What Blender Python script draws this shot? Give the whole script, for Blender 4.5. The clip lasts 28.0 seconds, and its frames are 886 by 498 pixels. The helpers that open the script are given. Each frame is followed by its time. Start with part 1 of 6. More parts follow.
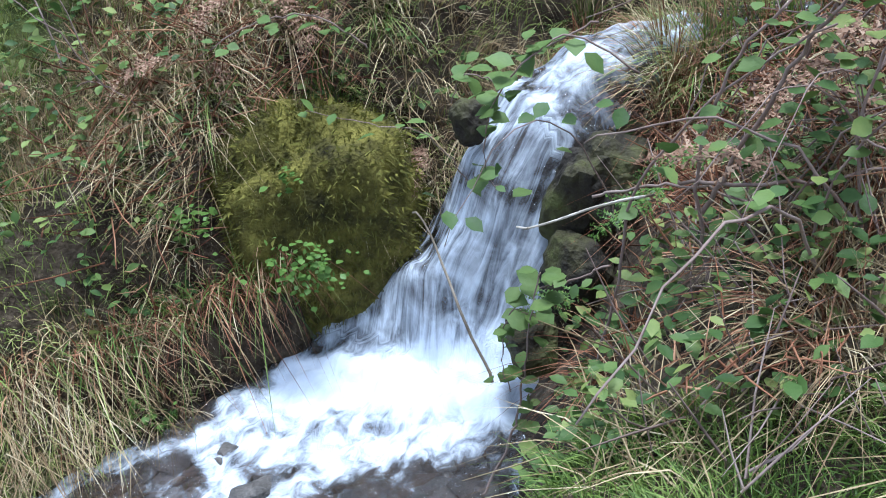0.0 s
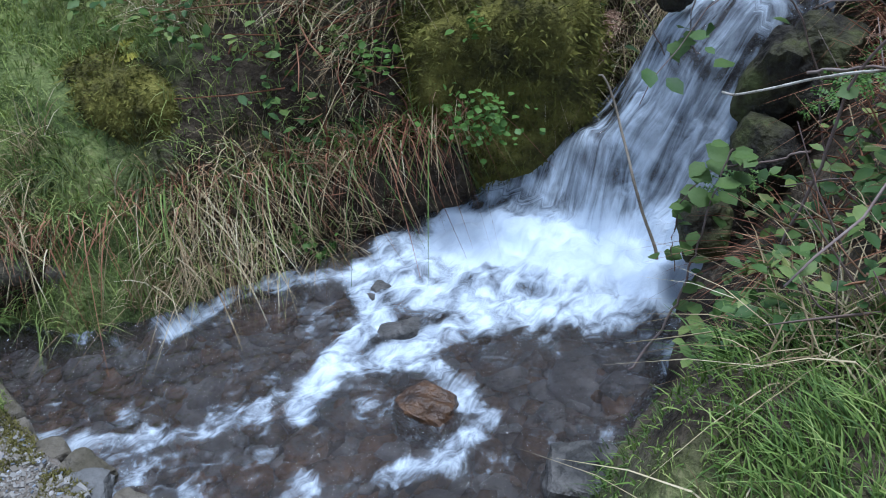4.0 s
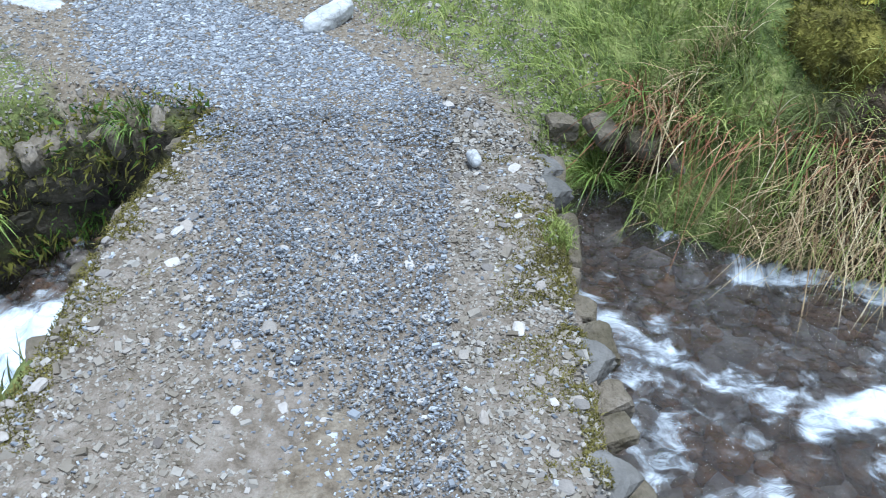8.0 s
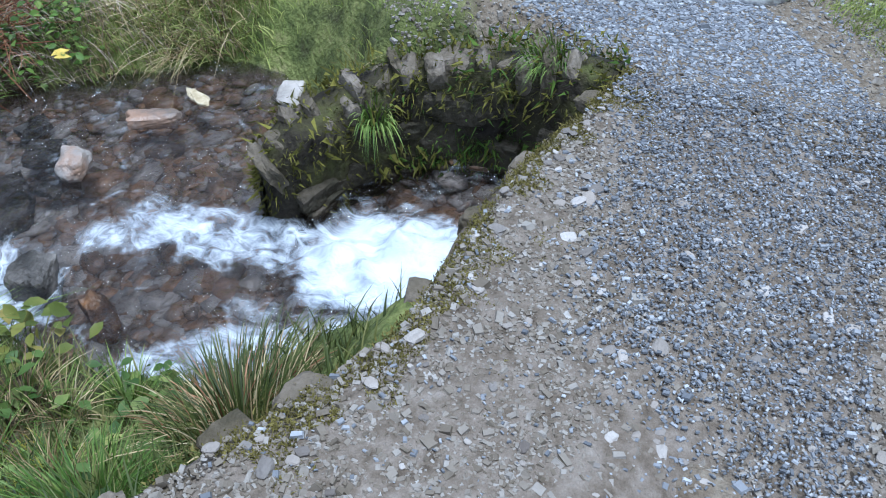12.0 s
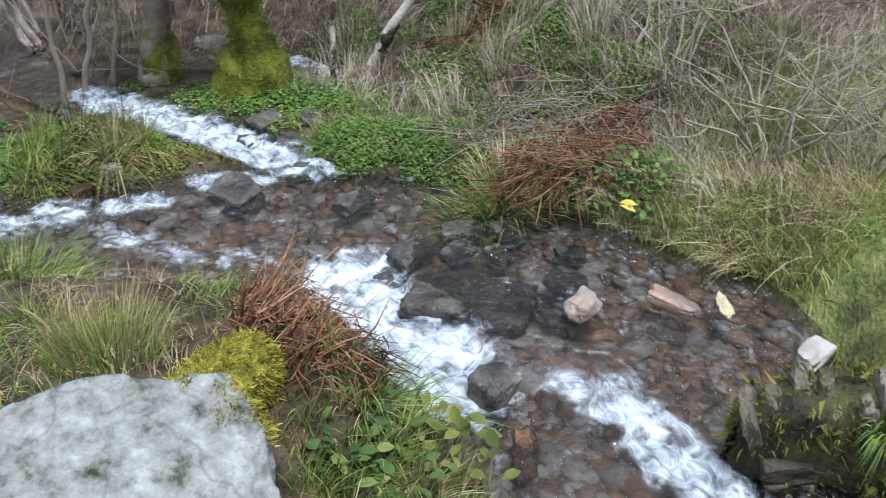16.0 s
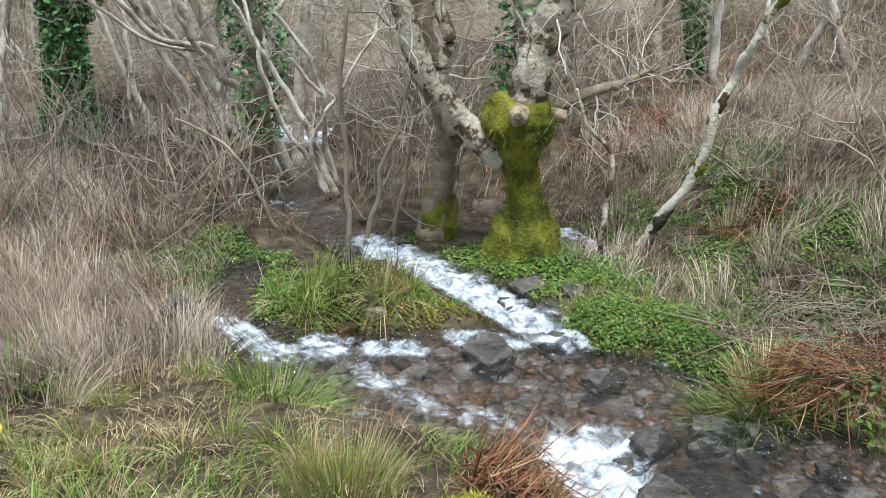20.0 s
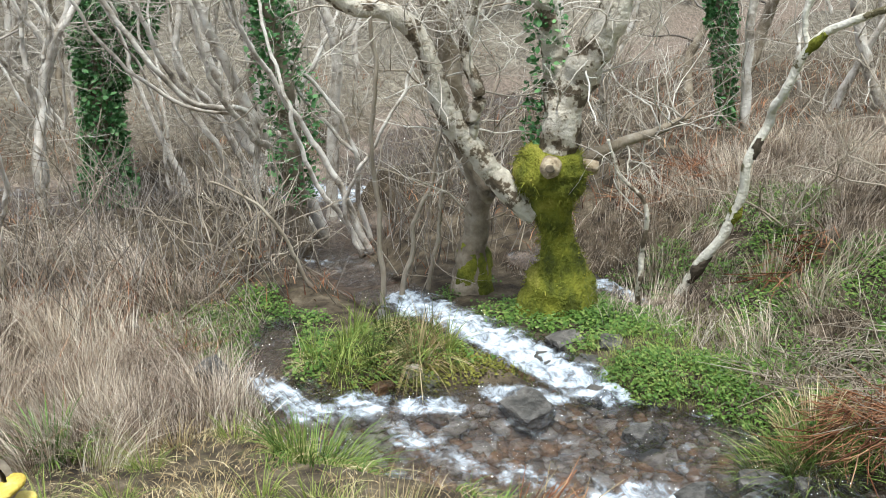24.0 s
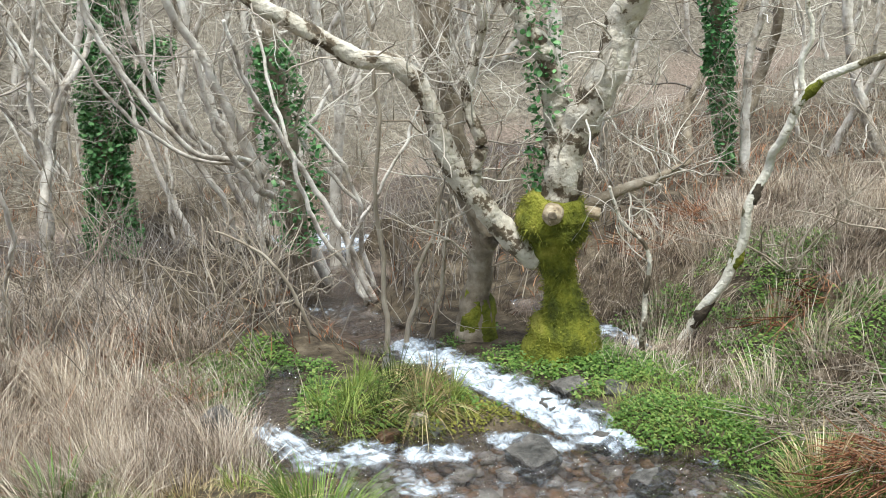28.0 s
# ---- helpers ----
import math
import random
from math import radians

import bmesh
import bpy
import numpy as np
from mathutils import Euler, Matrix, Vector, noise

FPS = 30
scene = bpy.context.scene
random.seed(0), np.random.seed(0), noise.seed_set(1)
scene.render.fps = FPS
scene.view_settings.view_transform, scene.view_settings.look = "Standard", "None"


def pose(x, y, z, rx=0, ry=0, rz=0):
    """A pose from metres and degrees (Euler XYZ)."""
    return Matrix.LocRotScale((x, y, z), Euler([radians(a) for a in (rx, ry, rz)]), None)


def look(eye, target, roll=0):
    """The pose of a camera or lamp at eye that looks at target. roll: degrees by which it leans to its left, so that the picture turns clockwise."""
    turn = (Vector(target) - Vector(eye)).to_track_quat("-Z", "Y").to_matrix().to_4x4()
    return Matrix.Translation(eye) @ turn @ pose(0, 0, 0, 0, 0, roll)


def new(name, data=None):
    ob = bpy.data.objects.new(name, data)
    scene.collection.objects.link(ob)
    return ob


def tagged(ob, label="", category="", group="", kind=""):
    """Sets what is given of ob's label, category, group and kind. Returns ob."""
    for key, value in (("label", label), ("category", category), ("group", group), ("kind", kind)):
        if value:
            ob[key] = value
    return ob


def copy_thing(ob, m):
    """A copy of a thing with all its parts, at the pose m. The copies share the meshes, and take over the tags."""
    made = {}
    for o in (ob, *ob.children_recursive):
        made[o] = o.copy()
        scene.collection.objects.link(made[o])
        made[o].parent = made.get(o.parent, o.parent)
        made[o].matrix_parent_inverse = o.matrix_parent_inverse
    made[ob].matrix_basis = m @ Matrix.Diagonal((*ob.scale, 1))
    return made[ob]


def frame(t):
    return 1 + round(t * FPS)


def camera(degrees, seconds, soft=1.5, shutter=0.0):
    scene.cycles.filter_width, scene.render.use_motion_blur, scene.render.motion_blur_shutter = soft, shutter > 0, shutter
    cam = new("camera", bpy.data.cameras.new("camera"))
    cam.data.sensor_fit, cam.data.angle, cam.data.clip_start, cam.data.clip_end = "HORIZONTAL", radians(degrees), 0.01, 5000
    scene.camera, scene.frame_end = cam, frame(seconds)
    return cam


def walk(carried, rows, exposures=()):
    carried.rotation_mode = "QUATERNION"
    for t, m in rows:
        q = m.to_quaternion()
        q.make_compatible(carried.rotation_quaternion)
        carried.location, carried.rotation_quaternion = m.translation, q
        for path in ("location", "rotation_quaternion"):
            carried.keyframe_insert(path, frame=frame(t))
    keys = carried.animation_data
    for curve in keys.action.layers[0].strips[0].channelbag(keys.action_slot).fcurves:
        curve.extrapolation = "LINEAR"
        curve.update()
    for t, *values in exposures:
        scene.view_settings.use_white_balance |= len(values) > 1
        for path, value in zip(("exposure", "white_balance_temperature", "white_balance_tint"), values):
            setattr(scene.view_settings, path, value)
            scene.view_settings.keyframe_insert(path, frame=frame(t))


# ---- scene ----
cam = camera(49.5, 28.0, .95, .25)
PATH = [
    (0, (0.294, 0.556, 1.760), (-0.164, 2.127, 0.609), -6.1),
    (0.5, (0.279, 0.533, 1.704), (-0.202, 2.088, 0.542), -5.5),
    (1, (0.253, 0.518, 1.679), (-0.243, 2.034, 0.472), -5.2),
    (1.5, (0.230, 0.510, 1.671), (-0.291, 1.984, 0.423), -5.4),
    (2, (0.220, 0.502, 1.683), (-0.314, 1.956, 0.418), -5.7),
    (2.5, (0.211, 0.504, 1.701), (-0.327, 1.939, 0.415), -6.2),
    (4.5, (0.184, 0.515, 1.642), (-0.559, 1.817, 0.318), -3.1),
    (5, (0.110, 0.557, 1.621), (-0.635, 1.824, 0.265), -0.1),
    (5.5, (0.070, 0.608, 1.635), (-0.742, 1.778, 0.231), 0.0),
    (6, (0.073, 0.671, 1.624), (-0.949, 1.673, 0.227), -2.5),
    (6.5, (0.122, 0.654, 1.615), (-1.103, 1.491, 0.273), -3.0),
    (7, (0.144, 0.618, 1.601), (-1.216, 1.253, 0.279), -4.2),
    (7.5, (0.154, 0.593, 1.587), (-1.243, 1.109, 0.252), -3.4),
    (8, (0.146, 0.557, 1.563), (-1.277, 1.0, 0.229), -2.7),
    (8.5, (0.135, 0.528, 1.542), (-1.301, 0.899, 0.2), -2.8),
    (9, (0.135, 0.499, 1.536), (-1.3, 0.817, 0.18), -2.2),
    (9.5, (0.13, 0.483, 1.528), (-1.308, 0.753, 0.164), -1.9),
    (10, (0.106, 0.467, 1.523), (-1.337, 0.658, 0.151), -2.4),
    (10.5, (0.042, 0.45, 1.507), (-1.401, 0.546, 0.126), -3.3),
    (11, (-0.034, 0.429, 1.507), (-1.451, 0.417, 0.095), -4.2),
    (11.5, (-0.133, 0.382, 1.504), (-1.547, 0.28, 0.094), -3.6),
    (12, (-0.163, 0.342, 1.5), (-1.567, 0.186, 0.085), -1.9),
    (12.5, (-0.202, 0.337, 1.495), (-1.598, 0.078, 0.086), -0.8),
    (13, (-0.242, 0.33, 1.51), (-1.608, -0.078, 0.108), 2.1),
    (13.5, (-0.254, 0.356, 1.556), (-1.609, -0.253, 0.218), 2.6),
    (15.5, (-0.311, 0.256, 1.598), (-1.551, -0.725, 0.373), 3.8),
    (16, (-0.335, 0.238, 1.577), (-1.492, -0.861, 0.372), 4.5),
    (16.5, (-0.336, 0.236, 1.575), (-1.394, -0.97, 0.381), 4.9),
    (17, (-0.336, 0.234, 1.574), (-1.305, -1.06, 0.397), 6.4),
    (17.5, (-0.336, 0.233, 1.575), (-1.255, -1.133, 0.44), 7.5),
    (18, (-0.336, 0.232, 1.574), (-1.2, -1.203, 0.482), 6.0),
    (18.5, (-0.336, 0.232, 1.574), (-1.171, -1.253, 0.526), 4.6),
    (19, (-0.342, 0.228, 1.57), (-1.169, -1.285, 0.558), 3.6),
    (19.5, (-0.343, 0.227, 1.569), (-1.167, -1.311, 0.593), 3.1),
    (20, (-0.344, 0.226, 1.568), (-1.173, -1.337, 0.634), 2.8),
    (20.5, (-0.357, 0.213, 1.561), (-1.162, -1.374, 0.648), 2.3),
    (21, (-0.359, 0.212, 1.56), (-1.145, -1.396, 0.667), 2.0),
    (21.5, (-0.365, 0.206, 1.557), (-1.132, -1.422, 0.684), 1.3),
    (23.5, (-0.365, 0.205, 1.558), (-1.118, -1.419, 0.666), 0.4),
    (24, (-0.366, 0.204, 1.558), (-1.147, -1.437, 0.724), 0.2),
    (24.5, (-0.36, 0.209, 1.562), (-1.154, -1.444, 0.764), -0.4),
    (25, (-0.356, 0.214, 1.564), (-1.152, -1.452, 0.795), -0.8),
    (25.5, (-0.352, 0.219, 1.567), (-1.149, -1.455, 0.815), -0.8),
    (26, (-0.345, 0.226, 1.57), (-1.143, -1.454, 0.835), -0.5),
    (26.5, (-0.341, 0.23, 1.573), (-1.141, -1.455, 0.853), -0.2),
    (27, (-0.343, 0.228, 1.572), (-1.143, -1.46, 0.857), 0.1),
    (27.5, (-0.339, 0.231, 1.573), (-1.135, -1.446, 0.83), -0.2),
    (28, (-0.344, 0.228, 1.571), (-1.138, -1.45, 0.828), -0.4),
]
EXPOSURE = [(0.0, 1.84, 5200, 9), (1.0, 1.44, 5050, 9), (2.0, 1.24, 5000, 9), (4.5, 1.1, 4950, 8), (6.0, 1.32, 5100, 7), (7.2, 1.62, 5250, 5), (9.0, 1.6, 5200, 4), (11.0, 1.28, 5100, 6), (13.5, 1.38, 5100, 8), (16.0, 1.42, 5650, 8), (20.0, 1.6, 6000, 4), (28.0, 1.88, 6100, 3)]
walk(cam, [(t, look(e, g, r)) for t, e, g, r in PATH], EXPOSURE)

# ---------------------------------------------------------------- light
world = bpy.data.worlds.new("world")
scene.world = world
world.use_nodes = True
wn, wl = world.node_tree.nodes, world.node_tree.links
sky = wn.new("ShaderNodeTexSky")
sky.sky_type, sky.sun_disc = "NISHITA", False
sky.sun_elevation, sky.sun_rotation = radians(77), radians(22)
grey = wn.new("ShaderNodeHueSaturation")
grey.inputs["Saturation"].default_value = 0.42
wl.new(sky.outputs[0], grey.inputs["Color"])
wl.new(grey.outputs[0], wn["Background"].inputs["Color"])
wn["Background"].inputs["Strength"].default_value = 0.085
sun = new("sun", bpy.data.lights.new("sun", "SUN"))
sun.data.energy, sun.data.angle, sun.data.color = 1.5, radians(18), (1.0, 0.97, 0.92)
sun.matrix_world = look((0, 0, 0), (-0.08, -0.2, -0.976))

rng = np.random.default_rng(7)


# ---------------------------------------------------------------- noise and meshes
def hash3(i, j, k):
    h = np.sin(i * 127.1 + j * 311.7 + k * 74.7) * 43758.5453
    return h - np.floor(h)


def vnoise(x, y, z=0.0):
    """Smooth value noise, 0 to 1."""
    x, y, z = np.broadcast_arrays(np.asarray(x, float), np.asarray(y, float), np.asarray(z, float))
    i, j, k = np.floor(x), np.floor(y), np.floor(z)
    u, v, w = x - i, y - j, z - k
    u, v, w = u * u * (3 - 2 * u), v * v * (3 - 2 * v), w * w * (3 - 2 * w)
    out = 0
    for a in (0, 1):
        for b in (0, 1):
            for c in (0, 1):
                wt = (u if a else 1 - u) * (v if b else 1 - v) * (w if c else 1 - w)
                out = out + wt * hash3(i + a, j + b, k + c)
    return out


def fbm(x, y, z=0.0, octaves=3):
    s, a, t = 0, 1.0, 0
    for o in range(octaves):
        s, t = s + a * vnoise(x * 2**o + 9.3 * o, y * 2**o + 4.7 * o, z * 2**o), t + a
        a *= 0.5
    return s / t


def sstep(v, a, b):
    u = np.clip((v - a) / (b - a), 0, 1)
    return u * u * (3 - 2 * u)


def mesh_np(name, verts, faces, material, smooth=True, attrs=None):
    """Mesh from an array of corners and a list of arrays of faces (each n x 3 or n x 4)."""
    me = bpy.data.meshes.new(name)
    verts = np.asarray(verts, np.float32)
    faces = [np.asarray(f, np.int32) for f in (faces if isinstance(faces, list) else [faces]) if len(f)]
    me.vertices.add(len(verts))
    me.vertices.foreach_set("co", verts.ravel())
    loops = np.concatenate([f.ravel() for f in faces])
    sizes = np.concatenate([np.full(len(f), f.shape[1], np.int32) for f in faces])
    me.loops.add(len(loops))
    me.loops.foreach_set("vertex_index", loops)
    me.polygons.add(len(sizes))
    starts = np.concatenate([[0], np.cumsum(sizes)[:-1]]).astype(np.int32)
    me.polygons.foreach_set("loop_start", starts)
    me.polygons.foreach_set("loop_total", sizes)
    me.polygons.foreach_set("use_smooth", np.full(len(sizes), smooth, bool))
    for key, val in (attrs or {}).items():
        at = me.attributes.new(key, "FLOAT", "POINT")
        at.data.foreach_set("value", np.asarray(val, np.float32))
    me.update(calc_edges=True)
    me.validate()
    if material:
        me.materials.append(material)
    return me


def part(name, me, parent, label=""):
    ob = new(name, me)
    ob.parent = parent
    if label:
        tagged(ob, label)
    return ob


def thing(name, label, category, group="", kind="", at=(0, 0, 0), me=None):
    ob = new(name, me)
    ob.location = at
    return tagged(ob, label, category, group, kind)


class Soup:
    """Collects pieces into one mesh."""

    def __init__(self):
        self.v, self.t, self.q, self.n = [], [], [], 0

    def add(self, v, t=None, q=None):
        v = np.asarray(v, np.float32)
        self.v.append(v)
        if t is not None and len(t):
            self.t.append(np.asarray(t) + self.n)
        if q is not None and len(q):
            self.q.append(np.asarray(q) + self.n)
        self.n += len(v)

    def mesh(self, name, material, smooth=True):
        f = []
        if self.q:
            f.append(np.concatenate(self.q))
        if self.t:
            f.append(np.concatenate(self.t))
        return mesh_np(name, np.concatenate(self.v), f, material, smooth)


def tube(points, radii, sides=6, wob=0.0, seed=0.0):
    """A closed tapered tube along points."""
    p = np.asarray(points, float)
    r = np.broadcast_to(np.asarray(radii, float), (len(p),))
    d = np.gradient(p, axis=0)
    d /= np.linalg.norm(d, axis=1, keepdims=True) + 1e-9
    ref = np.array([0.31, 0.87, 0.38]) if abs(d[0] @ np.array([0, 0, 1])) > 0.8 else np.array([0.0, 0.0, 1.0])
    a = np.cross(d, ref)
    a /= np.linalg.norm(a, axis=1, keepdims=True) + 1e-9
    b = np.cross(d, a)
    th = np.linspace(0, 2 * np.pi, sides, endpoint=False)
    rr = r[:, None] * np.ones(sides)
    if wob:
        rr = rr * (1 + wob * (fbm(np.cos(th)[None] * 1.3 + seed, np.sin(th)[None] * 1.3, np.arange(len(p))[:, None] * 0.45) - 0.5) * 2)
    ring = p[:, None] + rr[..., None] * (np.cos(th)[None, :, None] * a[:, None] + np.sin(th)[None, :, None] * b[:, None])
    v = np.concatenate([ring.reshape(-1, 3), p[:1], p[-1:]])
    n, s = len(p), sides
    i, j = np.meshgrid(np.arange(n - 1), np.arange(s), indexing="ij")
    q = np.stack([i * s + j, i * s + (j + 1) % s, (i + 1) * s + (j + 1) % s, (i + 1) * s + j], -1).reshape(-1, 4)
    k = np.arange(s)
    t = np.concatenate([np.stack([np.full(s, n * s), (k + 1) % s, k], 1), np.stack([np.full(s, n * s + 1), (n - 1) * s + k, (n - 1) * s + (k + 1) % s], 1)])
    return v, t, q


def curve(points, n):
    """Smooth line of n points through the given ones."""
    p = np.asarray(points, float)
    u = np.linspace(0, len(p) - 1, n)
    i = np.clip(np.floor(u).astype(int), 0, len(p) - 2)
    f = (u - i)[:, None]
    g = lambda k: p[np.clip(k, 0, len(p) - 1)]
    a, b, c, d = g(i - 1), g(i), g(i + 1), g(i + 2)
    return 0.5 * (2 * b + (c - a) * f + (2 * a - 5 * b + 4 * c - d) * f**2 + (3 * b - a - 3 * c + d) * f**3)


_ico = {}


def ico(sub):
    if sub not in _ico:
        bm = bmesh.new()
        bmesh.ops.create_icosphere(bm, subdivisions=sub, radius=1.0)
        bm.verts.ensure_lookup_table()
        _ico[sub] = (np.array([v.co[:] for v in bm.verts]), np.array([[v.index for v in f.verts] for f in bm.faces]))
        bm.free()
    return _ico[sub]


def stone(size, seed, sub=3, rough=0.35, square=0.0, turn=(0, 0, 0)):
    """Corners and faces of a weathered stone; square: how blocky it is."""
    v, f = ico(sub)
    v = v.copy()
    if square:
        m = np.abs(v).max(axis=1, keepdims=True)
        v = v * (1 - square) + v / m * square * 0.85
    n = fbm(v[:, 0] * 1.1 + seed * 3.7, v[:, 1] * 1.1 + seed, v[:, 2] * 1.1 - seed, 3)
    n2 = fbm(v[:, 0] * 4 + seed, v[:, 1] * 4, v[:, 2] * 4, 2)
    v = v * (1 + rough * (n - 0.5)[:, None] * 2 + rough * 0.25 * (n2 - 0.5)[:, None])
    if sub > 4:
        v = v * (1 - .045 * np.abs(fbm(v[:, 0] * 3 + seed, v[:, 1] * 3, v[:, 2] * 3, 2) - .5)[:, None] * 4 + .055 * (fbm(v[:, 0] * 14, v[:, 1] * 14 + seed, v[:, 2] * 14, 2) - .5)[:, None])
    v = v * (np.asarray(size) / 2)
    m = np.array(Euler([radians(a) for a in turn]).to_matrix())
    return v @ m.T, f


# ---------------------------------------------------------------- materials
def mat(name, cols, scale=6.0, rough=0.9, bump=0.3, bscale=40.0, rnd="", spread=0.35, spec=0.3, trans=0.0, stops=None, detail=6, crack=0.0):
    """Ramp of colours driven by noise and, if rnd is 'island' or 'object', a chance value of each piece."""
    m = bpy.data.materials.new(name)
    m.use_nodes = True
    n, l = m.node_tree.nodes, m.node_tree.links
    bs = n["Principled BSDF"]
    co = n.new("ShaderNodeTexCoord")
    no = n.new("ShaderNodeTexNoise")
    no.inputs["Scale"].default_value, no.inputs["Detail"].default_value, no.inputs["Roughness"].default_value = scale, detail, 0.65
    geo = n.new("ShaderNodeNewGeometry")
    l.new(geo.outputs["Position"], no.inputs["Vector"])
    fac = no.outputs["Fac"]
    st = n.new("ShaderNodeMapRange")
    st.inputs["From Min"].default_value, st.inputs["From Max"].default_value = 0.3, 0.7
    l.new(fac, st.inputs["Value"])
    fac = st.outputs[0]
    if rnd:
        src = geo.outputs["Random Per Island"] if rnd == "island" else n.new("ShaderNodeObjectInfo").outputs["Random"]
        mx = n.new("ShaderNodeMix")
        mx.inputs["Factor"].default_value = 1 - spread
        l.new(fac, mx.inputs["A"])
        l.new(src, mx.inputs["B"])
        fac = mx.outputs["Result"]
    rp = n.new("ShaderNodeValToRGB")
    e = rp.color_ramp.elements
    pos = stops or np.linspace(0.0, 1.0, len(cols))
    while len(e) < len(cols):
        e.new(0.5)
    for k, c in enumerate(cols):
        e[k].position, e[k].color = pos[k], (*c, 1)
    l.new(fac, rp.inputs["Fac"])
    col = rp.outputs["Color"]
    if crack:
        # worn cracks and lichen edges: thin dark lines between bent cells
        wv = n.new("ShaderNodeTexNoise")
        wv.inputs["Scale"].default_value, wv.inputs["Detail"].default_value = crack * 1.5, 6
        l.new(geo.outputs["Position"], wv.inputs["Vector"])
        va = n.new("ShaderNodeVectorMath")
        va.operation = "MULTIPLY_ADD"
        va.inputs[1].default_value = (1.2 / crack,) * 3
        l.new(wv.outputs["Color"], va.inputs[0])
        l.new(geo.outputs["Position"], va.inputs[2])
        vo = n.new("ShaderNodeTexVoronoi")
        vo.feature = "DISTANCE_TO_EDGE"
        vo.inputs["Scale"].default_value = crack
        l.new(va.outputs[0], vo.inputs["Vector"])
        cr = n.new("ShaderNodeMapRange")
        cr.inputs["From Max"].default_value = .05
        cr.inputs["To Min"].default_value = .35
        l.new(vo.outputs["Distance"], cr.inputs["Value"])
        cm = n.new("ShaderNodeMix")
        cm.data_type, cm.blend_type = "RGBA", "MULTIPLY"
        cm.inputs["Factor"].default_value = .45
        l.new(col, cm.inputs["A"])
        l.new(cr.outputs[0], cm.inputs["B"])
        col = cm.outputs["Result"]
    l.new(col, bs.inputs["Base Color"])
    bs.inputs["Roughness"].default_value = rough
    bs.inputs["Specular IOR Level"].default_value = spec
    if bump:
        b2 = n.new("ShaderNodeTexNoise")
        b2.inputs["Scale"].default_value, b2.inputs["Detail"].default_value = bscale, 5
        l.new(geo.outputs["Position"], b2.inputs["Vector"])
        bp = n.new("ShaderNodeBump")
        bp.inputs["Strength"].default_value, bp.inputs["Distance"].default_value = bump, 0.02
        l.new(b2.outputs["Fac"], bp.inputs["Height"])
        l.new(bp.outputs["Normal"], bs.inputs["Normal"])
    if trans:
        tr = n.new("ShaderNodeBsdfTranslucent")
        l.new(rp.outputs["Color"], tr.inputs["Color"])
        ms = n.new("ShaderNodeMixShader")
        ms.inputs[0].default_value = trans
        l.new(bs.outputs[0], ms.inputs[1])
        l.new(tr.outputs[0], ms.inputs[2])
        l.new(ms.outputs[0], n["Material Output"].inputs["Surface"])
    return m


GRASS = mat("green_grass", [(.03, .05, .009), (.095, .16, .028), (.22, .30, .06), (.48, .47, .17)], 3, .6, 0, rnd="island", spread=.45, trans=.12)
MEADOW = mat("dull_meadow_grass", [(.02, .028, .008), (.06, .08, .02), (.13, .15, .04), (.32, .28, .11)], 3, .6, 0, rnd="island", spread=.45, trans=.12)
STRAW = mat("straw", [(.06, .034, .016), (.26, .175, .085), (.56, .44, .24), (.84, .75, .52)], 3, .7, 0, rnd="island", spread=.4, trans=.15)
FARSTRAW = mat("grey_straw", [(.022, .015, .011), (.14, .10, .07), (.50, .40, .31), (.95, .86, .73)], 2, .8, 0, rnd="island", spread=.4, trans=.1)
PALETWIG = mat("pale_branch", [(.16, .125, .095), (.50, .44, .365), (.88, .83, .75)], 5, .8, 0, rnd="island", spread=.4)
# bank soil, its tones lowered to carry the undercut's shade
EARTH = mat("shaded_earth", [(.012, .008, .005), (.035, .024, .014), (.07, .05, .03), (.12, .09, .05)], 16, .95, 1.0, 60)
BRACKEN = mat("dead_bracken", [(.045, .016, .008), (.17, .065, .03), (.36, .165, .085), (.60, .38, .22)], 4, .8, 0, rnd="island", spread=.25, trans=.1)
DEADFERN = mat("dead_fern", [(.05, .024, .014), (.16, .085, .05), (.32, .20, .125), (.5, .37, .25)], 4, .85, 0, rnd="island", spread=.3)
LEAF = mat("bramble_leaf", [(.025, .05, .013), (.065, .12, .026), (.14, .205, .05), (.34, .36, .10)], 9, .55, .1, 60, rnd="island", spread=.3, spec=.3, trans=.2)
DOCK = mat("dock_leaf", [(.05, .07, .015), (.12, .15, .03), (.24, .23, .05), (.40, .29, .09)], 6, .5, .1, 60, rnd="island", spread=.3, trans=.2)
HERB = mat("low_herb_leaf", [(.035, .065, .012), (.08, .15, .026), (.145, .245, .045), (.34, .37, .11)], 3, .5, 0, rnd="island", spread=.3, trans=.25)
IVY = mat("ivy_leaf", [(.025, .08, .025), (.09, .22, .07), (.24, .42, .17)], 5, .65, 0, rnd="island", spread=.3, spec=.25, trans=.1)
CANE = mat("bramble_cane", [(.08, .05, .04), (.22, .155, .125), (.46, .375, .32)], 8, .7, .2, 90, rnd="island", spread=.4)
TWIG = mat("bare_twig", [(.16, .12, .085), (.34, .28, .21), (.55, .49, .40)], 5, .8, 0, rnd="island", spread=.4)
BARK = mat("grey_bark", [(.10, .075, .05), (.25, .20, .14), (.42, .36, .28)], 7, .9, .6, 30)
BARKDARK = mat("dark_bark", [(.02, .014, .009), (.06, .045, .03), (.12, .095, .065)], 14, .95, .8, 60)
ASH = mat("pale_grey_bark", [(.10, .08, .06), (.34, .29, .23), (.58, .52, .45), (.82, .78, .71)], 6, .85, .6, 40, stops=[0, .25, .5, 1], detail=10)
